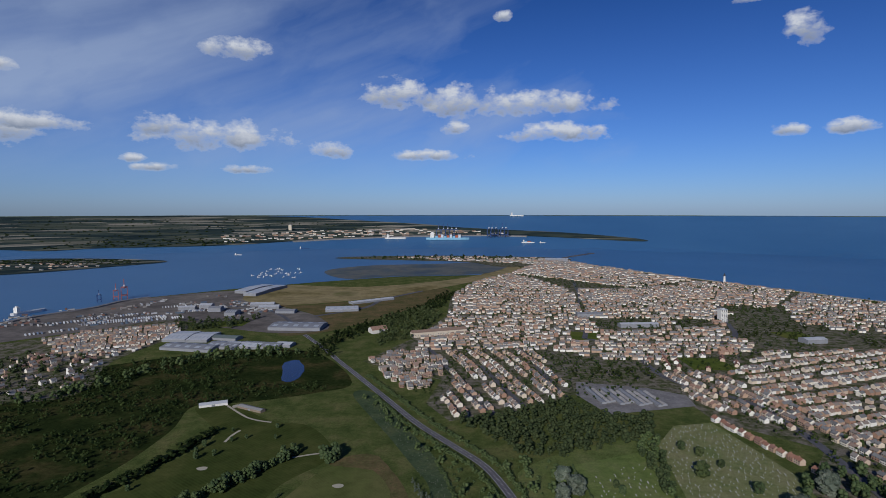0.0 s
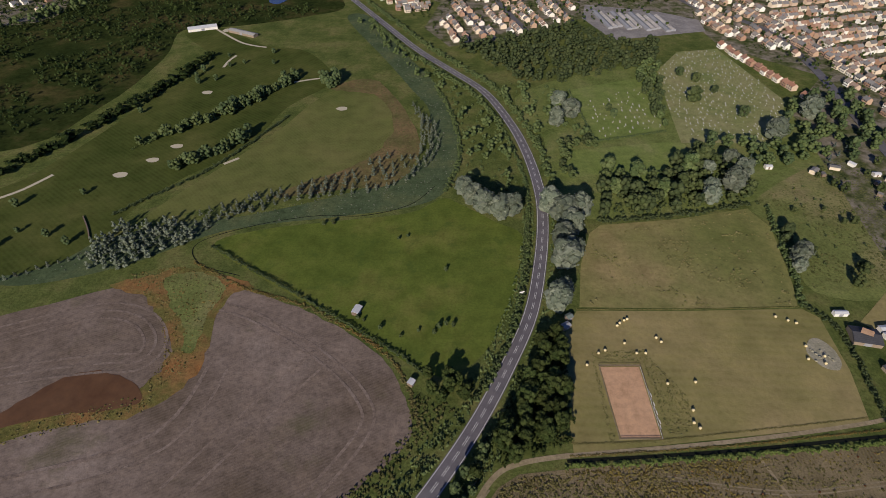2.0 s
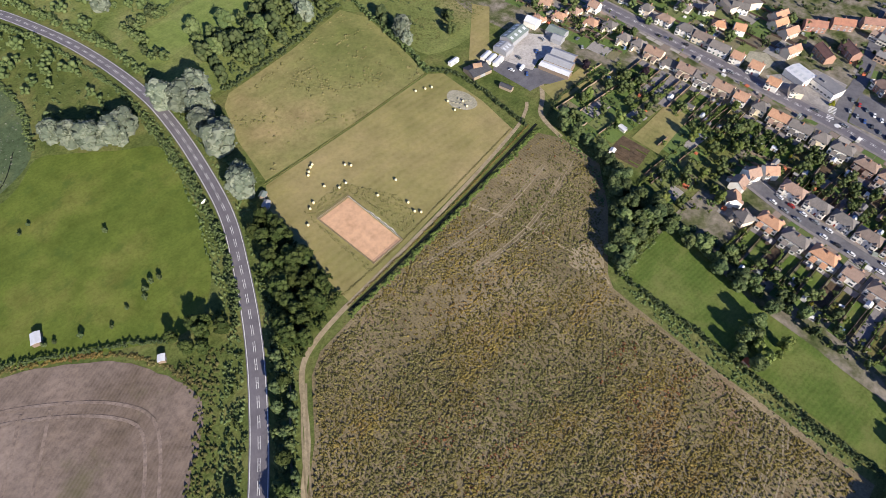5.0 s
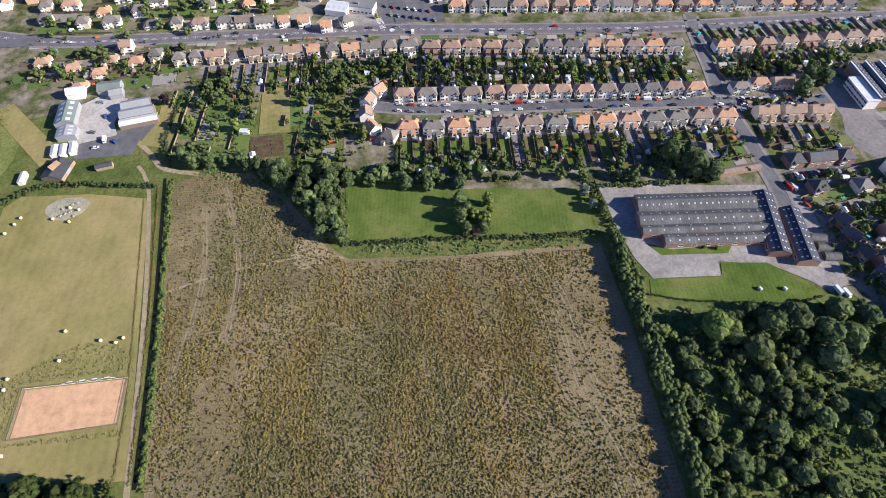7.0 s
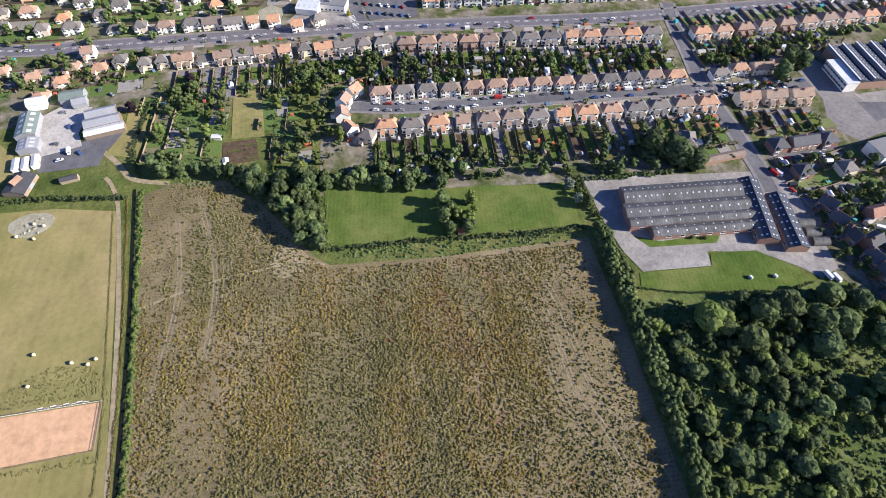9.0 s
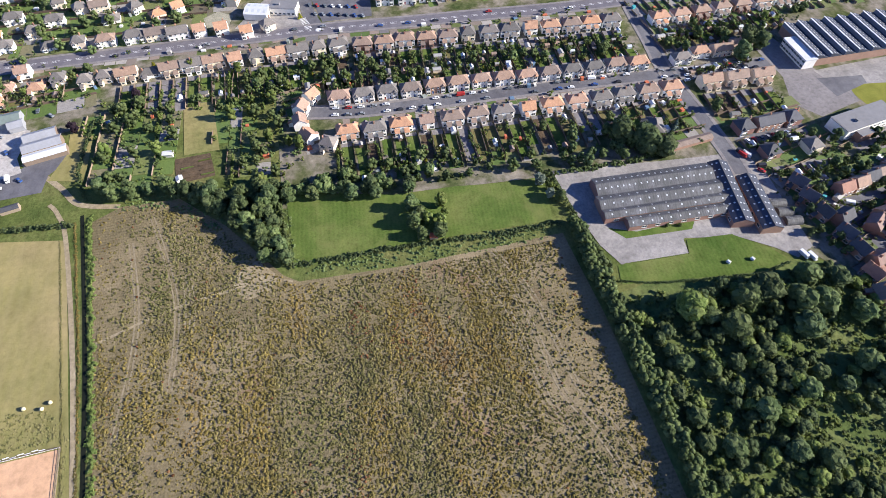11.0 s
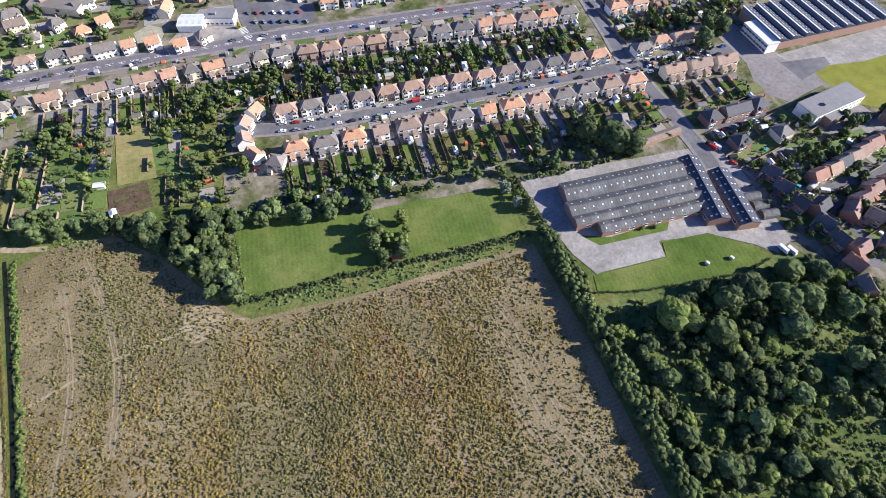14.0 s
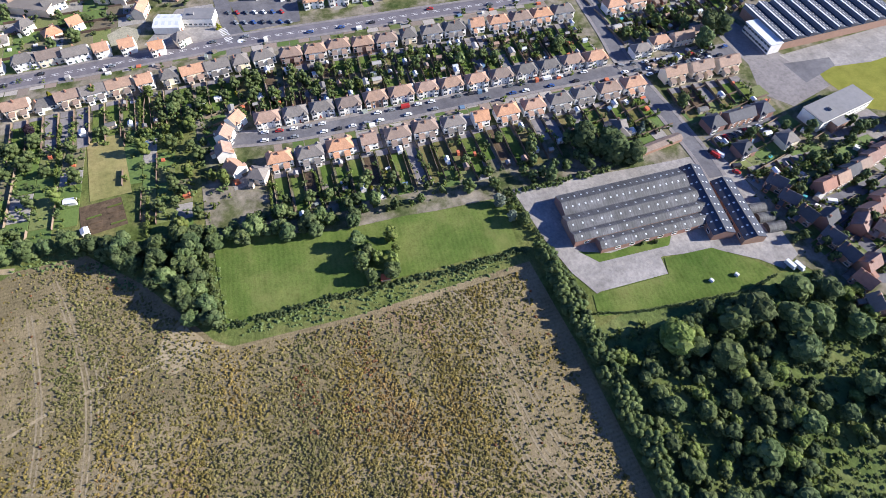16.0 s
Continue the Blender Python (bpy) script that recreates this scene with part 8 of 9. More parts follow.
q = many_inside([(-120, 735), (-60, 600), (-30, 530), (-10, 480), (-10, 410), (-62, 352), (-145, 318), (-230, 292), (-260, 250), (-150, 302), (-22, 330), (4, 350), (18, 400), (14, 470), (-40, 620)], 9000, 66, lambda x, y: 0.8)
stuff("reeds", [("blade", weed_places(q, 7, (0.6, 1.2), (1.0, 1.8)))], M["leaf_silver"], "grey-green reed beds along the creek", "reeds")
q = many_inside([(-112, 532), (-74, 552), (-47, 516), (-18, 430), (-22, 384), (-75, 352), (-120, 342), (-72, 384), (-42, 453), (-60, 510)], 9000, 67, lambda x, y: 0.5)
stuff("heath_tufts", [("blade", weed_places(q, 8, (0.6, 1.2), (0.7, 1.2)))], M["rough"], "rough heath tufts", "grass tussocks")


# ---- farm things ----
bm = bmesh.new()
bmesh.ops.create_cone(bm, cap_ends=True, segments=20, radius1=0.75, radius2=0.75, depth=1.3)
bmesh.ops.bevel(bm, geom=[e for e in bm.edges if abs(e.verts[0].co.z - e.verts[1].co.z) < 0.01], offset=0.12, segments=2, affect="EDGES")
bmesh.ops.rotate(bm, verts=bm.verts, matrix=Matrix.Rotation(math.pi / 2, 3, "X"))
bmesh.ops.translate(bm, verts=bm.verts, vec=(0, 0, 0.75))
bale = finish("hay_bale", bm, M["bale"], None, "round cream hay bale lying on the mown field", "hay bale", "hay bales", smooth=True)
bale.location = (110, 220, 0.07)
for i, (x, y) in enumerate([(103, 215), (105, 217), (108, 219), (123, 206), (125, 203), (104, 202), (109, 195), (114, 195), (92, 197), (88, 195), (80, 187), (68, 178), (135, 176), (120, 175), (128, 159), (126, 152), (128, 149), (198, 222), (204, 219), (208, 217),
                            (202, 191), (205, 200), (212, 193), (210, 188)]):
    copy_thing(bale, pose(x, y, 0.07, 0, 0, i * 47 % 180))

sheet("riding_arena", [(87, 186), (108, 186), (107.5, 144), (88, 144)], M["sand"], 0.2, "orange sand riding arena", "arena", "structure", False)
root = new("arena_fence")
rail_pts = [(86.3, 186.7), (108.7, 186.7), (108.2, 143.3), (87.3, 143.3), (86.3, 186.7)]
for k in range(4):
    (xa, ya), (xb, yb) = rail_pts[k], rail_pts[k + 1]
    d = math.hypot(xb - xa, yb - ya)
    n = int(d // 3)
    for i in range(n):
        bm = bmesh.new()
        box(bm, xa + (xb - xa) * i / n, ya + (yb - ya) * i / n, 0, 0.12, 0.12, 1.25)
        part("post", bm, M["wood"], root)
    for z in (0.6, 1.1):
        bm = bmesh.new()
        box(bm, (xa + xb) / 2, (ya + yb) / 2, z, d, 0.06, 0.12, 0, math.atan2(yb - ya, xb - xa))
        part("rail", bm, M["wood"], root)
    bm = bmesh.new()
    box(bm, (xa + xb) / 2, (ya + yb) / 2, 0.05, d, 0.1, 0.25, 0, math.atan2(yb - ya, xb - xa))
    part("kickboard", bm, M["rail"] if k == 1 else M["wood"], root)
tagged(root, "wooden post and rail fence round the sand arena", "fence")
for i in range(9):
    bm = bmesh.new()
    box(bm, 108.9 + (i % 2) * 0.5, 150 + i * 2.6, 0.08, 0.3, 2.2, 0.35, 0, 0.05 * (i % 3))
    finish("jump_pole_stack", bm, M["rail"], None, "white jump poles stacked by the arena", "jump poles", "jump poles")

shed_hall("field_shelter", -48.8, 226, 6.5, 4.0, 2.6, 0.5, 70, M["pale_roof"], M["wood"], "wooden field shelter with a white sheet roof", 0, "shelter")
shed_hall("field_shelter", -14.5, 175, 3.6, 3.0, 2.4, 0.4, 60, M["pale_roof"], M["wood"], "small white-roofed field shelter", 0, "shelter")
shed_hall("stable_hut", 76, 221, 4.0, 3.4, 2.4, 0.6, 30, M["green_roof"], M["wood"], "small dark wooden stable", 0, "stable")
shed_hall("stable_hut", 73, 214, 5.0, 3.6, 2.4, 0.6, 30, M["metal_roof"], M["wood"], "small grey-roofed wooden stable hut", 0, "stable")
root = new("roadside_sign")
root.location = (50.5, 240, 0.05)
bm = bmesh.new()
box(bm, 0, 0, 1.2, 3.4, 0.12, 2.0, 0, 0.3, 0.03)
part("board", bm, M["rail"], root, "white board facing the road")
for x in (-1.4, 1.4):
    bm = bmesh.new()
    box(bm, x * math.cos(0.3), x * math.sin(0.3), 0, 0.12, 0.12, 1.4, 0, 0.3)
    part("post", bm, M["wood"], root)
tagged(root, "blank white board on posts beside the road", "sign")
root = new("concrete_trough")
root.location = (-94, 105, 0.06)
bm = bmesh.new()
bmesh.ops.create_cone(bm, cap_ends=True, segments=12, radius1=1.9, radius2=1.7, depth=1.5, matrix=Matrix.Translation((0, 0, 0.75)))
part("drum", bm, M["concrete"], root)
bm = bmesh.new()
box(bm, 0.2, 0, 1.5, 2.2, 1.8, 0.25, 0, 0.3, 0.08)
part("lid", bm, M["concrete"], root)
tagged(root, "round pale concrete chamber standing in the bare field", "concrete chamber")
for i in range(9):
    a = i * 0.7
    plant("bush_dark", -94 + 3.0 * math.cos(a), 105 + 2.6 * math.sin(a), 0.42, 0.7, "low dark weeds round the concrete chamber", "chamber weeds")
for i in range(12):
    bm = bmesh.new()
    box(bm, 209 + (i * 3.7) % 10 - 3, 190 + (i * 2.3) % 9, 0.1, 1.6, 1.0, 0.6, 0, i, 0.2)
    finish("rubble_mound", bm, M["gravel"], None, "low pale heap of stones", "stone heap", "stone heaps")
# golf details
for x, y, w, d in ((-253, 372, 5.5, 4), (-236, 394, 5, 3.6), (-224, 416, 5, 3.6), (-231, 519, 5, 4), (-93, 485, 5, 4), (-262, 690, 4, 6), (-250, 690, 4, 6)):
    sheet("bunker", [(x + w * math.cos(k * 0.785) * (1 + 0.15 * math.sin(k * 2.1)), y + d * math.sin(k * 0.785)) for k in range(8)], M["bunker"], 0.2, "pale sand bunker on the fairway", "bunker")
for pts in ([(-278, 697), (-262, 680), (-245, 662), (-232, 650), (-218, 642), (-200, 636)], [(-233, 580), (-232, 598), (-228, 612)], [(-150, 543), (-135, 549), (-122, 553)], [(-330, 340), (-318, 352), (-306, 372)], [(-176, 388), (-166, 397)]):
    ribbon("cart_path", pts, 3.0, M["bunker"], 0.21, "pale winding golf path", "path")
shed_hall("club_house", -292, 694, 34, 11, 3.2, 1.6, 22, M["pale_roof"], M["wall_w"], "long white golf clubhouse", 0, "clubhouse")
shed_hall("range_shed", -238, 678, 40, 8, 3.0, 1.2, -28, M["shed_roof"], M["wood"], "low grey driving bay shed", 0, "shed")
ribbon("practice_wall", [(-256, 318), (-246, 304), (-239, 292)], 0.8, M["wood"], 1.0, "dark low screen on the fairway", "screen", 1.0)
# graves
rg = random.Random(9)
stones = bmesh.new()
for poly, gap in (([(231, 573), (269, 625), (318, 634), (335, 502), (290, 430), (222, 430), (217, 489)], 6.5), ([(140, 500), (205, 535), (200, 450), (140, 430)], 7.5)):
    for x, y in sprinkle(poly, gap, 0.3, 4):
        if rg.random() < 0.75:
            box(stones, x, y, 0.1, 0.8, 0.25, rg.uniform(0.5, 1.0), 0, rg.uniform(-0.2, 0.2))
            if rg.random() < 0.5:
                box(stones, x, y - 1.2, 0.1, 0.9, 1.9, 0.18)
finish("grave_stones", stones, M["stone"], None, "many pale headstones in rows", "graves", "", "stuff")
# allotment sheds by the churchyard
for i, (x, y) in enumerate(((265, 383), (299, 377), (304, 372), (335, 387), (318, 382), (340, 360), (346, 352), (352, 362), (333, 345), (346, 372))):
    s = copy_thing(PROTO[("shed_p", "garage", "shed_w")[i % 3]], pose(x, y, 0.1, 0, 0, i * 40))
    s.scale = (1.5, 1.5, 1.2)
    tagged(s, "", "", "allotment sheds")


# ---- the far town ----
def far_houses(name, poly, turn, label, gap=24.0, seed=1, length=(5.5, 10), keep=0.84, skip=(), roof="far_roof", tall=1.0, windows=False, wander=22.0):
    """Rows of pitched houses filling an outline, joined into one object: walls, roofs and, near to, windows."""
    r = random.Random(seed)
    c, s = math.cos(radians(turn)), math.sin(radians(turn))
    loc = [(x * c + y * s, -x * s + y * c) for x, y in poly]
    us, vs_ = [p[0] for p in loc], [p[1] for p in loc]
    verts, faces, slots = [], [], []

    def tri(pts, fs, slot):
        n = len(verts)
        verts.extend(pts)
        faces.extend([tuple(i + n for i in f) for f in fs])
        slots.extend([slot] * len(fs))

    v, k = min(vs_) + 6, 0
    while v < max(vs_):
        u = min(us) + r.uniform(0, 8)
        bend = r.uniform(-0.05, 0.05)
        while u < max(us):
            l = r.uniform(*length)
            drift = noise.noise((u * 0.006 + seed, v * 0.004, 0.5)) * wander
            vv = v + bend * (u - min(us)) * 0.3 + drift + r.uniform(-1.2, 1.2)
            x, y = (u + l / 2) * c - vv * s, (u + l / 2) * s + vv * c
            if r.random() < keep and inside((x, y), poly) and not any(inside((x, y), h) for h in skip):
                d, h, rise = r.uniform(6.2, 7.8), r.uniform(3.8, 5.0) * tall, r.uniform(2.0, 2.8)
                z = prof(x, y)
                P = lambda a, b, e: ((u + a) * c - (vv + b) * s, (u + a) * s + (vv + b) * c, z + e)  # noqa: E731
                tri([P(0, -d / 2, 0), P(l, -d / 2, 0), P(l, d / 2, 0), P(0, d / 2, 0), P(0, -d / 2, h), P(l, -d / 2, h), P(l, d / 2, h), P(0, d / 2, h), P(0, 0, h + rise - 0.15), P(l, 0, h + rise - 0.15)],
                    [(0, 1, 5), (0, 5, 4), (1, 2, 6), (1, 6, 5), (2, 3, 7), (2, 7, 6), (3, 0, 4), (3, 4, 7), (4, 8, 7), (5, 6, 9)], 0)
                o = 0.4
                tri([P(-o * 0.5, -d / 2 - o, h - 0.3), P(l + o * 0.5, -d / 2 - o, h - 0.3), P(l + o * 0.5, 0, h + rise), P(-o * 0.5, 0, h + rise), P(-o * 0.5, d / 2 + o, h - 0.3), P(l + o * 0.5, d / 2 + o, h - 0.3)],
                    [(0, 1, 2), (0, 2, 3), (3, 2, 5), (3, 5, 4)], 1)
                q = l * r.uniform(0.3, 0.7)
                tri([P(q, -0.5, h + rise * 0.5), P(q + 0.8, -0.5, h + rise * 0.5), P(q + 0.8, 0.5, h + rise * 0.5), P(q, 0.5, h + rise * 0.5), P(q, -0.5, h + rise + 1.1), P(q + 0.8, -0.5, h + rise + 1.1), P(q + 0.8, 0.5, h + rise + 1.1), P(q, 0.5, h + rise + 1.1)],
                    [(0, 1, 5), (0, 5, 4), (1, 2, 6), (1, 6, 5), (2, 3, 7), (2, 7, 6), (3, 0, 4), (3, 4, 7), (4, 5, 6), (4, 6, 7)], 3)
                if windows:
                    for f in (0.18, 0.5, 0.82):
                        for e in (0.9, 3.3):
                            for sd in (-1, 1):
                                b = sd * (d / 2 + 0.05)
                                w2 = 0.7
                                ring = [P(f * l - w2, b, e), P(f * l + w2, b, e), P(f * l + w2, b, e + 1.2), P(f * l - w2, b, e + 1.2)]
                                tri(ring, [(0, 1, 2), (0, 2, 3)] if sd < 0 else [(2, 1, 0), (3, 2, 0)], 2)
            u += l + (r.uniform(1.5, 6) if r.random() < 0.62 else 0.15) + (12 if r.random() < 0.05 else 0)
        v += gap * (0.75 if k % 2 else 1.2)
        k += 1
    ob = new(name, fast_mesh(name, verts, faces, [M["far_wall"], M[roof], M["window"], M["chimney"]], slots))
    return tagged(ob, label, "houses", "", "stuff")


GREEN1 = [(250, 1045), (300, 1050), (315, 1110), (262, 1125)]
GREEN2 = [(395, 850), (470, 845), (462, 915), (398, 925)]
GREEN3 = [(670, 1060), (730, 1060), (730, 1120), (670, 1120)]
WOODS = [[(560, 1040), (740, 1040), (830, 1180), (700, 1200), (600, 1160)], [(700, 1290), (860, 1270), (800, 1420), (700, 1430)], [(620, 1790), (790, 1800), (790, 1880), (620, 1870)], [(500, 1150), (590, 1160), (600, 1250), (520, 1260)],
         [(820, 1080), (980, 1040), (1100, 900), (900, 880), (760, 980)], [(340, 1140), (470, 1140), (470, 1260), (330, 1250)], [(190, 780), (330, 800), (330, 850), (200, 850)], [(520, 560), (700, 640), (760, 560), (600, 500)]]
PLAIN = [GREEN1, GREEN2, GREEN3, [(175, 660), (330, 690), (320, 800), (180, 790)]] + WOODS
far_houses("estate_houses", [(-118, 905), (-90, 955), (-20, 960), (10, 900), (0, 800), (-30, 740), (-80, 790)], 20, "crowded estate of pale walls and grey roofs", 15, 71, skip=PLAIN, windows=True)
far_houses("estate_houses_east", [(0, 960), (170, 960), (180, 740), (100, 680), (20, 650), (-10, 700), (20, 800)], 104, "rows of pale houses beside the wood", 19, 72, skip=PLAIN, windows=True)
far_houses("terraces", [(-50, 975), (180, 970), (240, 1090), (240, 1280), (20, 1290), (-30, 1120)], 8, "terraces on the hillside", 22, 73, skip=PLAIN)
far_houses("terraces_upper", [(15, 1300), (330, 1290), (400, 1700), (330, 2000), (260, 2160), (110, 1900), (40, 1660)], 2, "close terraces towards the old town", 24, 74, skip=PLAIN)
far_houses("old_town", [(270, 2180), (420, 2000), (600, 1760), (900, 1960), (840, 2130), (690, 2460), (600, 2740), (480, 2660)], -20, "old town houses above the beach", 25, 75, (8, 16))
far_houses("spit_town", [(100, 2680), (420, 2560), (590, 2780), (520, 2850), (330, 2920), (0, 2960), (-250, 2900)], -5, "old town on the spit", 30, 76, (8, 16), 0.6)
far_houses("centre_houses", [(190, 960), (340, 880), (560, 960), (620, 1240), (600, 1740), (420, 1720), (340, 1290), (250, 1280), (245, 1090)], -4, "streets of the town centre", 23, 77, skip=PLAIN)
far_houses("red_terraces", [(335, 860), (400, 840), (500, 860), (470, 930), (400, 960), (340, 930)], 65, "red brick terraces round a green", 22, 78, (8, 14), 0.95, [GREEN2], "far_red")
far_houses("east_town", [(610, 1250), (860, 1420), (1080, 1680), (960, 1880), (900, 1930), (610, 1740)], -30, "suburb above the sea front", 24, 79, skip=PLAIN)
far_houses("sea_suburb", [(760, 1150), (1000, 1060), (1300, 1000), (1460, 1090), (1190, 1420), (1080, 1650), (880, 1420)], -12, "low suburb towards the shore", 24, 80, keep=0.8, skip=PLAIN)
far_houses("south_suburb", [(480, 520), (640, 700), (760, 760), (1300, 760), (1500, 1040), (1300, 990), (1000, 1040), (760, 970), (560, 950), (440, 830), (425, 620)], 18, "suburb of mixed roofs", 22, 81, skip=PLAIN, windows=False)
far_houses("road_houses", [(330, 690), (420, 590), (405, 470), (440, 470), (470, 600), (420, 820), (340, 850)], 100, "houses along the town road", 17, 82, skip=PLAIN, windows=True)
far_houses("cemetery_row", [(322, 650), (345, 640), (372, 500), (355, 490), (336, 560)], 100, "row of red-roofed houses behind the cemetery", 16, 83, (7, 9), 0.95, (), "far_red", windows=True)
far_houses("south_terraces", [(450, 430), (560, 480), (760, 540), (900, 420), (700, 100), (470, 130), (410, 320)], 12, "rows of houses beyond the high street", 25, 84, skip=PLAIN, windows=True)
far_houses("east_rows", [(440, 20), (700, 60), (640, -420), (420, -420), (390, -200), (430, -60)], 84, "rows of houses beyond the high street", 25, 85, windows=True)
far_houses("left_terraces", [(-763, 1038), (-723, 1114), (-572, 1189), (-533, 1132), (-544, 973), (-566, 922), (-668, 944)], 27, "close white terraces near the docks", 21, 86, (5, 6), 1.0, wander=0.0)
far_houses("left_houses", [(-900, 820), (-760, 930), (-560, 950), (-545, 880), (-520, 750), (-640, 700), (-900, 690)], 62, "houses at the edge of the wood", 24, 87, keep=0.55)
far_houses("headland_houses", [(-2200, 2500), (-1700, 2560), (-1500, 2440), (-1700, 2200), (-2100, 2160)], 5, "scattered white houses on the headland", 60, 88, (10, 20), 0.35)
far_houses("port_town", [(-1400, 3560), (-700, 3880), (-100, 4040), (500, 4020), (400, 4120), (-200, 4250), (-900, 4120), (-1500, 3760)], 15, "pale port town along the far shore", 46, 89, (14, 34), 0.45, tall=1.6)
for k, (poly, gap, sz) in enumerate([(w, 13, 1.2) for w in WOODS]):
    wood("town_wood", poly, gap + 6, M["leaf_deep"], "dark park trees among the houses", sz, ("dot",), seed=90 + k, clear=lambda x, y: noise.noise((x * 0.015, y * 0.015, 1.0)) < -0.15)
wood("street_trees", [(-20, 700), (20, 960), (20, 1640), (300, 2200), (900, 1940), (1300, 1300), (1500, 1000), (1300, 700), (760, 560), (430, 480), (330, 700)], 17.5, M["leaf_deep"], "garden and street trees across the town", 0.95, ("speck",), 99, clear=lambda x, y: noise.noise((x * 0.006, y * 0.006, 2.0)) < -0.12)
wood("near_street_trees", [(440, 430), (760, 540), (900, 400), (640, -400), (400, -400), (400, 100), (430, 300)], 17.5, M["leaf_dark"], "garden trees beyond the high street", 0.85, ("speck",), 100)
wood("suburb_trees", [(-110, 900), (180, 960), (340, 870), (430, 830), (640, 930), (900, 950), (900, 720), (640, 690), (480, 520), (405, 480), (330, 700), (180, 800), (100, 680), (0, 660)], 13.5, M["leaf_deep"], "dark garden trees between the rows of houses", 0.75, ("speck",), 111, clear=lambda x, y: any(inside((x, y), h) for h in PLAIN[:4]) or noise.noise((x * 0.02, y * 0.02, 7.0)) < -0.1)
wood("headland_wood", [(-2150, 2700), (-1750, 2780), (-1440, 2680), (-1440, 2520), (-1800, 2480), (-2100, 2560)], 30, M["leaf_scrub_shade"], "dark wooded headland", 1.3, ("far",), 101, tall=0.5)
wood("far_woods", [(-3200, 3000), (-1900, 3330), (-1050, 3760), (-300, 4040), (-500, 4400), (-1400, 4500), (-2400, 4100), (-3300, 3300)], 75, M["leaf_scrub_shade"], "dark hedges and woods on the far shore", 1.3, ("far",), 102, tall=0.5)
wood("shore_wood", [(-2300, 3020), (-1950, 3240), (-1380, 3515), (-1200, 3680), (-1600, 3640), (-2100, 3330)], 40, M["leaf_scrub_shade"], "dark wood along the far water's edge", 1.5, ("far",), 103, tall=0.5)
wood("spit_trees", [(-420, 2830), (-150, 2760), (160, 2700), (420, 2900), (0, 2990), (-380, 2940)], 42, M["leaf_scrub_shade"], "dark trees on the spit", 1.1, ("far",), 104)
wood("dock_trees", [(-520, 1120), (-430, 1170), (-420, 1270), (-540, 1230), (-600, 1250), (-560, 1140)], 17, M["leaf_dark"], "trees round a playing field", 1.1, seed=105)
wood("edge_trees", [(-560, 700), (-400, 960), (-240, 980), (-250, 940), (-400, 900), (-520, 690)], 16, M["leaf"], "trees along the wood's edge", 1.1, seed=106)
wood("left_trees", [(-900, 680), (-640, 700), (-560, 900), (-720, 940), (-900, 830)], 22, M["leaf_dark"], "trees among the houses", 1.0, seed=107)
for poly, nm in ((GREEN1, "playing field"), (GREEN2, "town green"), (GREEN3, "park lawn"), ([(-520, 1160), (-430, 1180), (-430, 1240), (-520, 1230)], "playing field")):
    sheet("green", poly, M["pasture"], 0.5, "open mown town green", "green", "structure", False)

for pts, w in (([(64, 663), (30, 780), (-2, 907), (-22, 984)], 8), ([(109, 674), (86, 770), (63, 873)], 7), ([(165, 703), (156, 820), (146, 945), (125, 1027)], 8), ([(319, 1291), (360, 1450), (409, 1645), (481, 2068)], 11), ([(277, 1061), (310, 1180), (319, 1291)], 10),
               ([(355, 1015), (331, 867), (345, 780), (400, 700), (403, 590), (385, 465), (376, 400), (375, 330), (373, 255)], 10), ([(568, 1061), (600, 1120), (625, 1194), (725, 1446)], 10), ([(277, 1061), (355, 1015), (480, 1010), (568, 1061)], 9),
               ([(-300, 1140), (-376, 1292), (-481, 1406), (-620, 1420)], 10), ([(-300, 1290), (-200, 1400), (-160, 1540), (-60, 1700)], 12)):
    ribbon("town_road", pts, w, M["asphalt"], 0.6, "grey town road between houses", "road", 0.3)

# large roofs of the town and docks
HALLS = [(-509, 1072, 44, 74, 5, 0, "pale_roof"), (-464, 1066, 40, 70, 5, 0, "pale_roof"), (-360, 1000, 70, 34, 5, -10, "pale_roof"), (-452, 985, 100, 40, 5, -12, "metal_roof"), (-395, 1000, 60, 40, 5, -12, "metal_roof"), (-330, 1000, 80, 34, 5, -10, "metal_roof"), (-288, 1005, 30, 26, 5, -10, "pale_roof"), (-420, 1060, 60, 26, 5, -12, "green_roof"),
         (-305, 1162, 110, 60, 7, -4, "metal_roof"), (-250, 1372, 80, 50, 6, 10, "pale_roof"), (-192, 1502, 130, 24, 5, 38, "pale_roof"), (-586, 1720, 40, 150, 8, -14, "pale_roof"), (-540, 1690, 40, 190, 8, -12, "pale_roof"),
         (-470, 1440, 60, 30, 6, 10, "pale_roof"), (-440, 1400, 50, 28, 6, 8, "pale_roof"), (-380, 1340, 46, 30, 6, 0, "metal_roof"), (-600, 1400, 30, 26, 10, 5, "pale_roof"), (-560, 1360, 30, 30, 10, 5, "metal_roof"), (-500, 1310, 26, 40, 9, 0, "metal_roof"),
         (-640, 1380, 40, 20, 8, 10, "pale_roof"), (345, 1285, 60, 20, 9, 0, "metal_roof"), (420, 1172, 84, 18, 8, 5, "pale_roof"), (555, 2690, 110, 40, 14, -10, "pale_roof"), (700, 1030, 44, 22, 8, 10, "pale_roof"), (910, 1010, 50, 30, 9, 30, "pale_roof"),
         (960, 930, 40, 24, 9, 20, "metal_roof")]
for x, y, w, d, h, turn, roof in HALLS:
    shed_hall("warehouse", x, y, w, d, h, min(d * 0.1, 3), turn, M[roof], M["metal_roof"], "large shed with a pale sheet roof" if roof == "pale_roof" else "large shed with a grey sheet roof", 5 if d > 30 else 0, "warehouse")
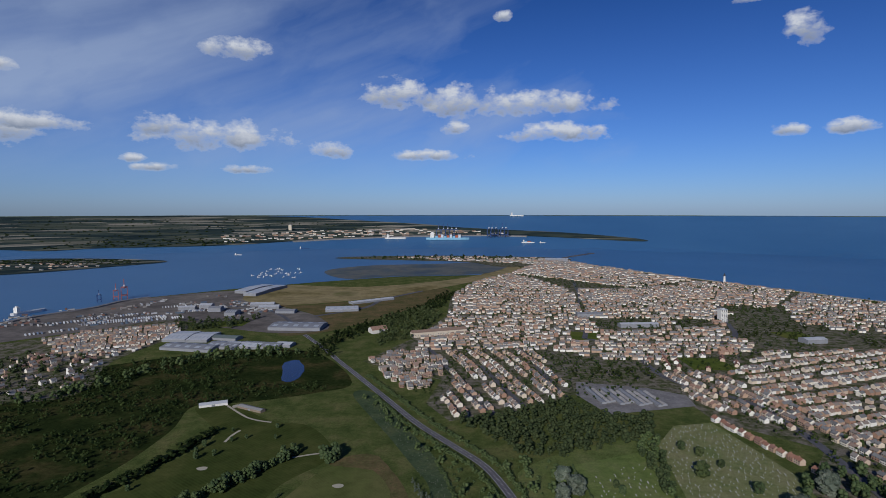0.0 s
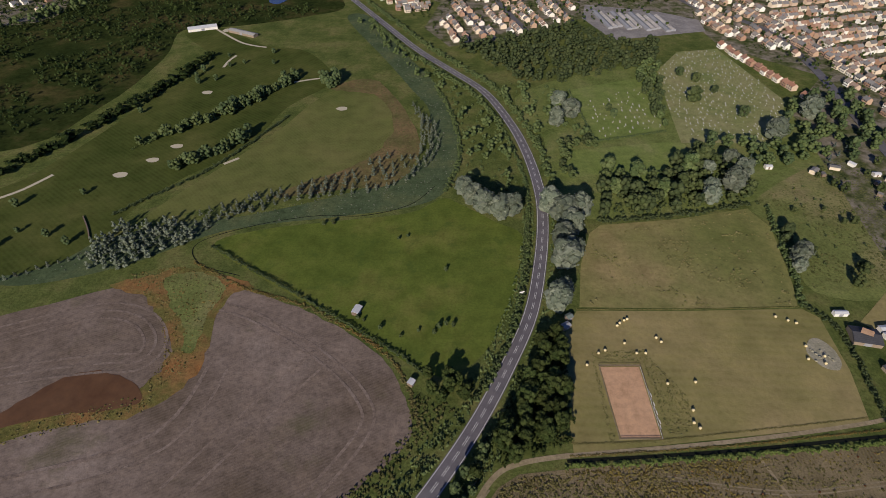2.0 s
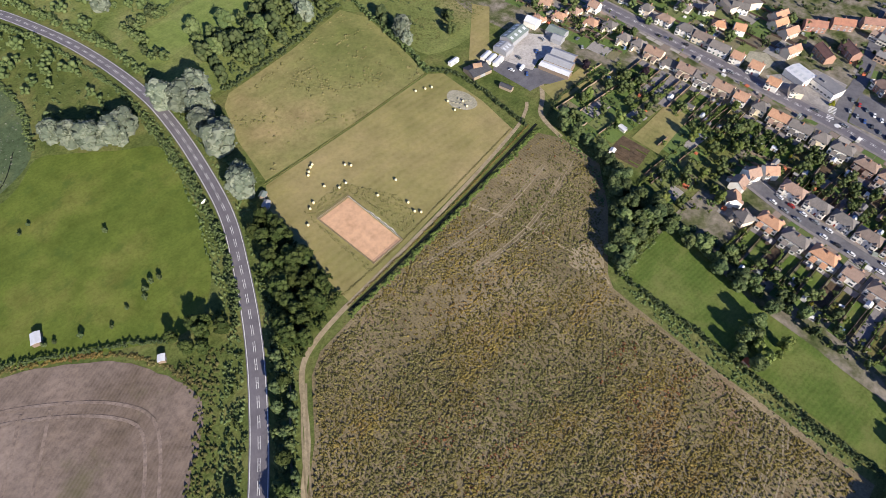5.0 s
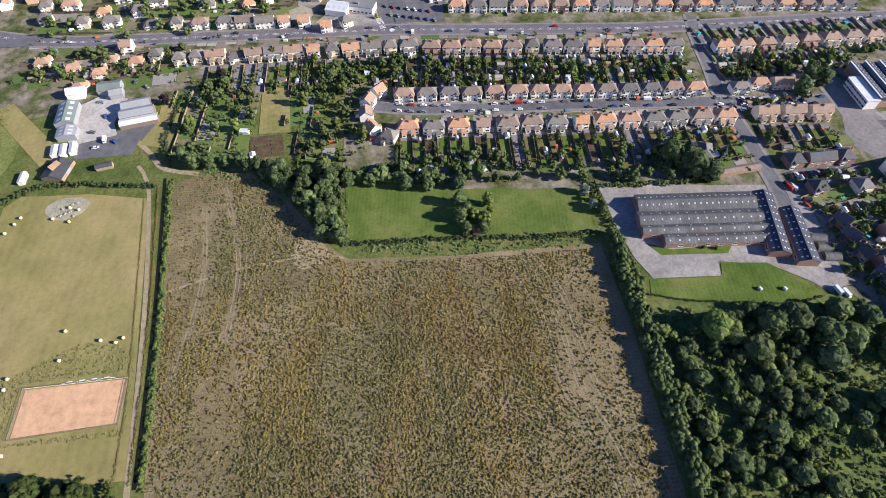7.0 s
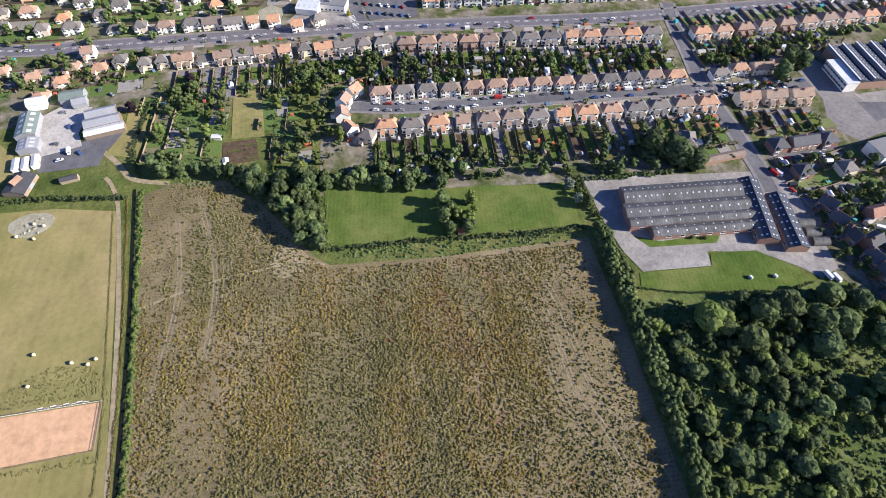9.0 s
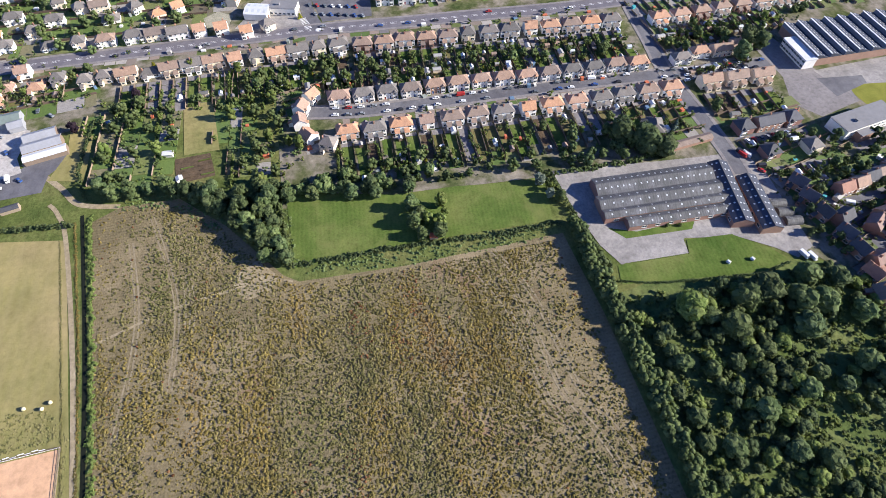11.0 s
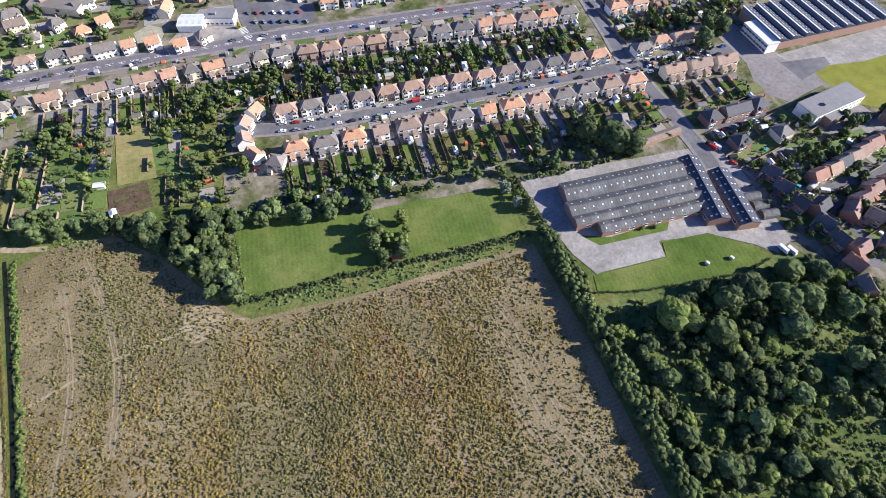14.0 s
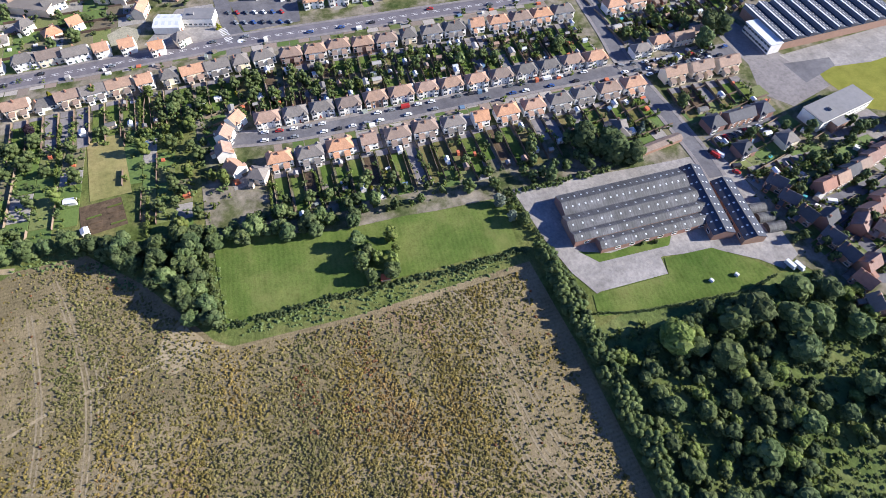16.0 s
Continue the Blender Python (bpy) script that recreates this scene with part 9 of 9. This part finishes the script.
shed_hall("red_roof_hall", -131, 1121, 34, 22, 7, 6, 30, M["tile_o"], M["wall_w"], "white hall with a tall orange-red roof", 0, "hall")
sheet("derelict_ground", [(182, 735), (196, 790), (290, 760), (330, 730), (325, 690), (205, 660)], M["concrete"], 0.3, "cleared stony ground of an old nursery", "yard", "structure", False)
for k in range(11):
    shed_hall("nursery_shed", 206 + k * 7.6, 728 - k * 1.2, 62 - (k % 3) * 9, 6.2, 2.4, 1.2, 97, M["bright_yard"] if k % 3 else M["metal_roof"], M["metal_roof"], "long low grey nursery shed", 0, "nursery shed")
root = new("terrace_block")
root.location, root.rotation_euler = (-6, 1092, 0), (0, 0, radians(20))
bm = bmesh.new()
box(bm, 0, 0, 0, 116, 11, 10)
part("wall", bm, M["wall_c"], root)
bm = bmesh.new()
gable_roof(bm, 116, 11, 10, 4)
part("roof", bm, M["tile_b"], root)
for k in range(22):
    for z in (1, 4.2):
        set_part("window", WIN["wide"], root, -55 + k * 5.2, -5.53, z)
for k in range(11):
    chimney_part(root, -52 + k * 10.4, 0, 13.2, 2.4)
tagged(root, "tall cream terrace with many chimneys on the hillside", "terrace")


def tower(name, x, y, w, h, turn, label, mt, floors):
    root = new(name)
    root.location, root.rotation_euler = (x, y, prof(x, y)), (0, 0, radians(turn))
    bm = bmesh.new()
    box(bm, 0, 0, 0, w, w * 0.8, h)
    part("wall", bm, mt, root)
    bm = bmesh.new()
    box(bm, 0, 0, h, w + 0.8, w * 0.8 + 0.8, 0.6)
    box(bm, 0, 0, h + 0.6, w * 0.4, w * 0.4, 3)
    part("roof", bm, M["pale_roof"], root)
    for f in range(floors):
        for k in (-0.3, 0, 0.3):
            set_part("window", WIN["long"], root, k * w, -w * 0.4 - 0.03, 1.2 + f * h / floors)
    return tagged(root, label, "tower block")


tower("tower_block", 626, 1224, 16, 28, 10, "white tower block above the suburb", M["wall_w"], 10)
tower("tower_block", -1120, 4080, 22, 40, 0, "far tall tower on the opposite shore", M["wall_c"], 0)
root = new("lighthouse")
root.location = (960, 1875, 0)
for nm, r1, r2, z0, z1, mt in (("shaft", 4.5, 3.0, 0, 26, "wall_w"), ("gallery", 4.4, 4.4, 26, 27.5, "tile_d"), ("lantern", 2.6, 2.6, 27.5, 32, "tile_d"), ("cap", 3.0, 0.2, 32, 35, "tile_d")):
    bm = bmesh.new()
    bmesh.ops.create_cone(bm, cap_ends=True, segments=14, radius1=r1, radius2=r2, depth=z1 - z0, matrix=Matrix.Translation((0, 0, (z0 + z1) / 2)))
    part(nm, bm, M[mt], root)
tagged(root, "white lighthouse with a dark lantern on the sea front", "lighthouse")


def gantry(x, y, size, mt, label, turn=0.0):
    """A quayside crane: four legs, portal beams, a long boom and its stay."""
    root = new("quay_crane")
    root.location, root.rotation_euler = (x, y, prof(x, y)), (0, 0, radians(turn))
    t = 2.4 * size
    for a in (-1, 1):
        for b in (-1, 1):
            bm = bmesh.new()
            box(bm, a * 10 * size, b * 12 * size, 0, t, t, 46 * size)
            part("leg", bm, mt, root)
    for z in (14, 44):
        for b in (-1, 1):
            bm = bmesh.new()
            box(bm, 0, b * 12 * size, z * size, 22 * size, t, t)
            part("beam", bm, mt, root)
    bm = bmesh.new()
    box(bm, 0, -18 * size, 46 * size, t * 1.4, 92 * size, t)
    part("boom", bm, mt, root)
    bm = bmesh.new()
    box(bm, 0, 6 * size, 46 * size, t, t, 30 * size)
    part("mast", bm, mt, root)
    bm = bmesh.new()
    box(bm, 0, 10 * size, 47 * size, 6 * size, 12 * size, 6 * size)
    part("machine_house", bm, M["pale_roof"], root)
    return tagged(root, label, "crane", "quay cranes")


for x in (-30, 6, 36, 66, 96, 330, 352, 380, 426, 450):
    gantry(x, 3925 + (x > 200) * 10, 1.35, M["crane_blue"], "tall dark blue container crane on the far quay")
gantry(-893, 1545, 0.75, M["crane_red"], "red quayside crane by the estuary", 30)
gantry(-908, 1530, 0.6, M["crane_red"], "red quayside crane by the estuary", 30)
gantry(-930, 1490, 0.45, M["crane_blue"], "blue dockside crane by the estuary", 40)


def ship(x, y, l, w, turn, mt, label, cargo=0):
    root = new("ship")
    root.location, root.rotation_euler = (x, y, prof(x, y) + 0.8), (0, 0, radians(turn))
    bm = bmesh.new()
    n = [(-0.5, 0.8), (-0.42, 1), (0.3, 1), (0.42, 0.7), (0.5, 0.05)]
    rows = [[bm.verts.new((u * l, s * w / 2 * k, z)) for u, k in n] for s, z in ((-1, 0), (-1, w * 0.35), (1, w * 0.35), (1, 0))]
    for a, b in ((0, 1), (1, 2), (2, 3)):
        for i in range(len(n) - 1):
            bm.faces.new((rows[a][i], rows[a][i + 1], rows[b][i + 1], rows[b][i]))
    bm.faces.new((rows[0][0], rows[1][0], rows[2][0], rows[3][0]))
    bmesh.ops.recalc_face_normals(bm, faces=bm.faces)
    part("hull", bm, mt, root)
    bm = bmesh.new()
    box(bm, -l * 0.36, 0, w * 0.35, l * 0.09, w * 0.8, w * 0.75)
    box(bm, -l * 0.36, 0, w * 1.1, l * 0.05, w * 0.4, w * 0.2)
    part("bridge", bm, M["wall_w"], root)
    for k in range(cargo):
        bm = bmesh.new()
        box(bm, -l * 0.26 + k * l * 0.6 / cargo, 0, w * 0.35, l * 0.5 / cargo, w * 0.8, w * (0.25 + 0.12 * (k % 3)))
        part("container_stack", bm, (M["ship_blue"], M["rust"], M["pale_roof"])[k % 3], root)
    return tagged(root, label, "ship")


ship(36, 3872, 300, 42, 0, M["ship_blue"], "long pale blue container ship at the far quay", 9)
ship(-330, 3890, 150, 26, 8, M["wall_w"], "white ferry at the far quay")
ship(578, 3735, 90, 16, 5, M["wall_w"], "white ship passing the point", 2)
ship(672, 3722, 40, 10, 0, M["wall_w"], "small white vessel off the point")
ship(640, 4800, 120, 24, 0, M["wall_w"], "white ship on the horizon")
ship(-877, 3500, 60, 14, 10, M["crane_blue"], "dark vessel in the estuary")
ship(-1130, 3060, 40, 10, 0, M["wall_w"], "white boat in the estuary")
ship(-1000, 1330, 80, 16, 70, M["pale_roof"], "pale ship at the near quay")
rb = random.Random(8)
boat = None
for i in range(34):
    x, y = -735 + rb.uniform(0, 190), 2010 + rb.uniform(0, 330)
    if boat is None:
        boat = ship(x, y, 12, 4.0, 20, M["wall_w"], "small white yacht at its mooring")
        boat.name = "yacht"
        tagged(boat, "", "yacht", "moored yachts")
    else:
        copy_thing(boat, pose(x, y, 0.8, 0, 0, rb.uniform(0, 360)))
ribbon("long_pier", [(590, 2800), (700, 2970), (867, 3180)], 16, M["docks"], 4.0, "long dark breakwater pier", "pier", 5)
ribbon("far_quay", [(-1000, 3700), (-713, 3835), (-330, 3945), (-95, 3982), (300, 3996), (600, 3936)], 26, M["concrete"], 6.0, "pale quay along the far shore", "quay", 8)
ribbon("near_quay", [(-1500, 890), (-1030, 1136), (-974, 1200), (-944, 1294), (-890, 1396), (-876, 1496), (-836, 1570)], 12, M["concrete"], 3.0, "pale dockside quay", "quay", 4)
ribbon("promenade", [(600, 2770), (690, 2484), (843, 2150), (980, 1894), (1088, 1692), (1212, 1484), (1505, 1114)], 9, M["bunker"], 0.8, "pale beach and promenade along the sea front", "promenade", 1)
goods = bmesh.new()
rd = random.Random(12)
for x, y in sprinkle([(-1100, 1180), (-900, 1440), (-640, 1620), (-460, 1420), (-350, 1290), (-480, 1220), (-620, 1270), (-760, 1130), (-980, 1000)], 17, 0.5, 77):
    if noise.noise((x * 0.012, y * 0.012, 4.0)) > 0.12:
        box(goods, x, y, 0.3, rd.uniform(4, 15), rd.uniform(2.4, 5), rd.uniform(2, 4), 0, 0.7 + rd.choice((0, 1.57)) + rd.uniform(-0.05, 0.05))
finish("dock_goods", goods, M["dock_clutter"], None, "trailers, containers and stores across the dock yards", "dock goods", "", "stuff")
rows_of = bmesh.new()
for (xa, ya), (xb, yb), n in (((-781, 1187), (-640, 1280), 34), ((-776, 1205), (-650, 1292), 30), ((-696, 1213), (-600, 1280), 22), ((-816, 1244), (-724, 1315), 20), ((-830, 1090), (-760, 1150), 14), ((-640, 1352), (-560, 1366), 16), ((-870, 1180), (-800, 1240), 14), ((-720, 1400), (-650, 1440), 12)):
    for k in range(n):
        if rd.random() < 0.85:
            box(rows_of, xa + (xb - xa) * k / n, ya + (yb - ya) * k / n, 0.3, 2.6, 12.0, rd.uniform(2.6, 3.6), 0, math.atan2(yb - ya, xb - xa))
finish("parked_trailers", rows_of, M["trailer"], None, "rows of white and grey trailers parked in the dock yard", "trailers", "", "stuff")

# prototypes are no longer needed
for proto in list(PROTO.values()):
    for ob in [*proto.children_recursive, proto]:
        bpy.data.objects.remove(ob)
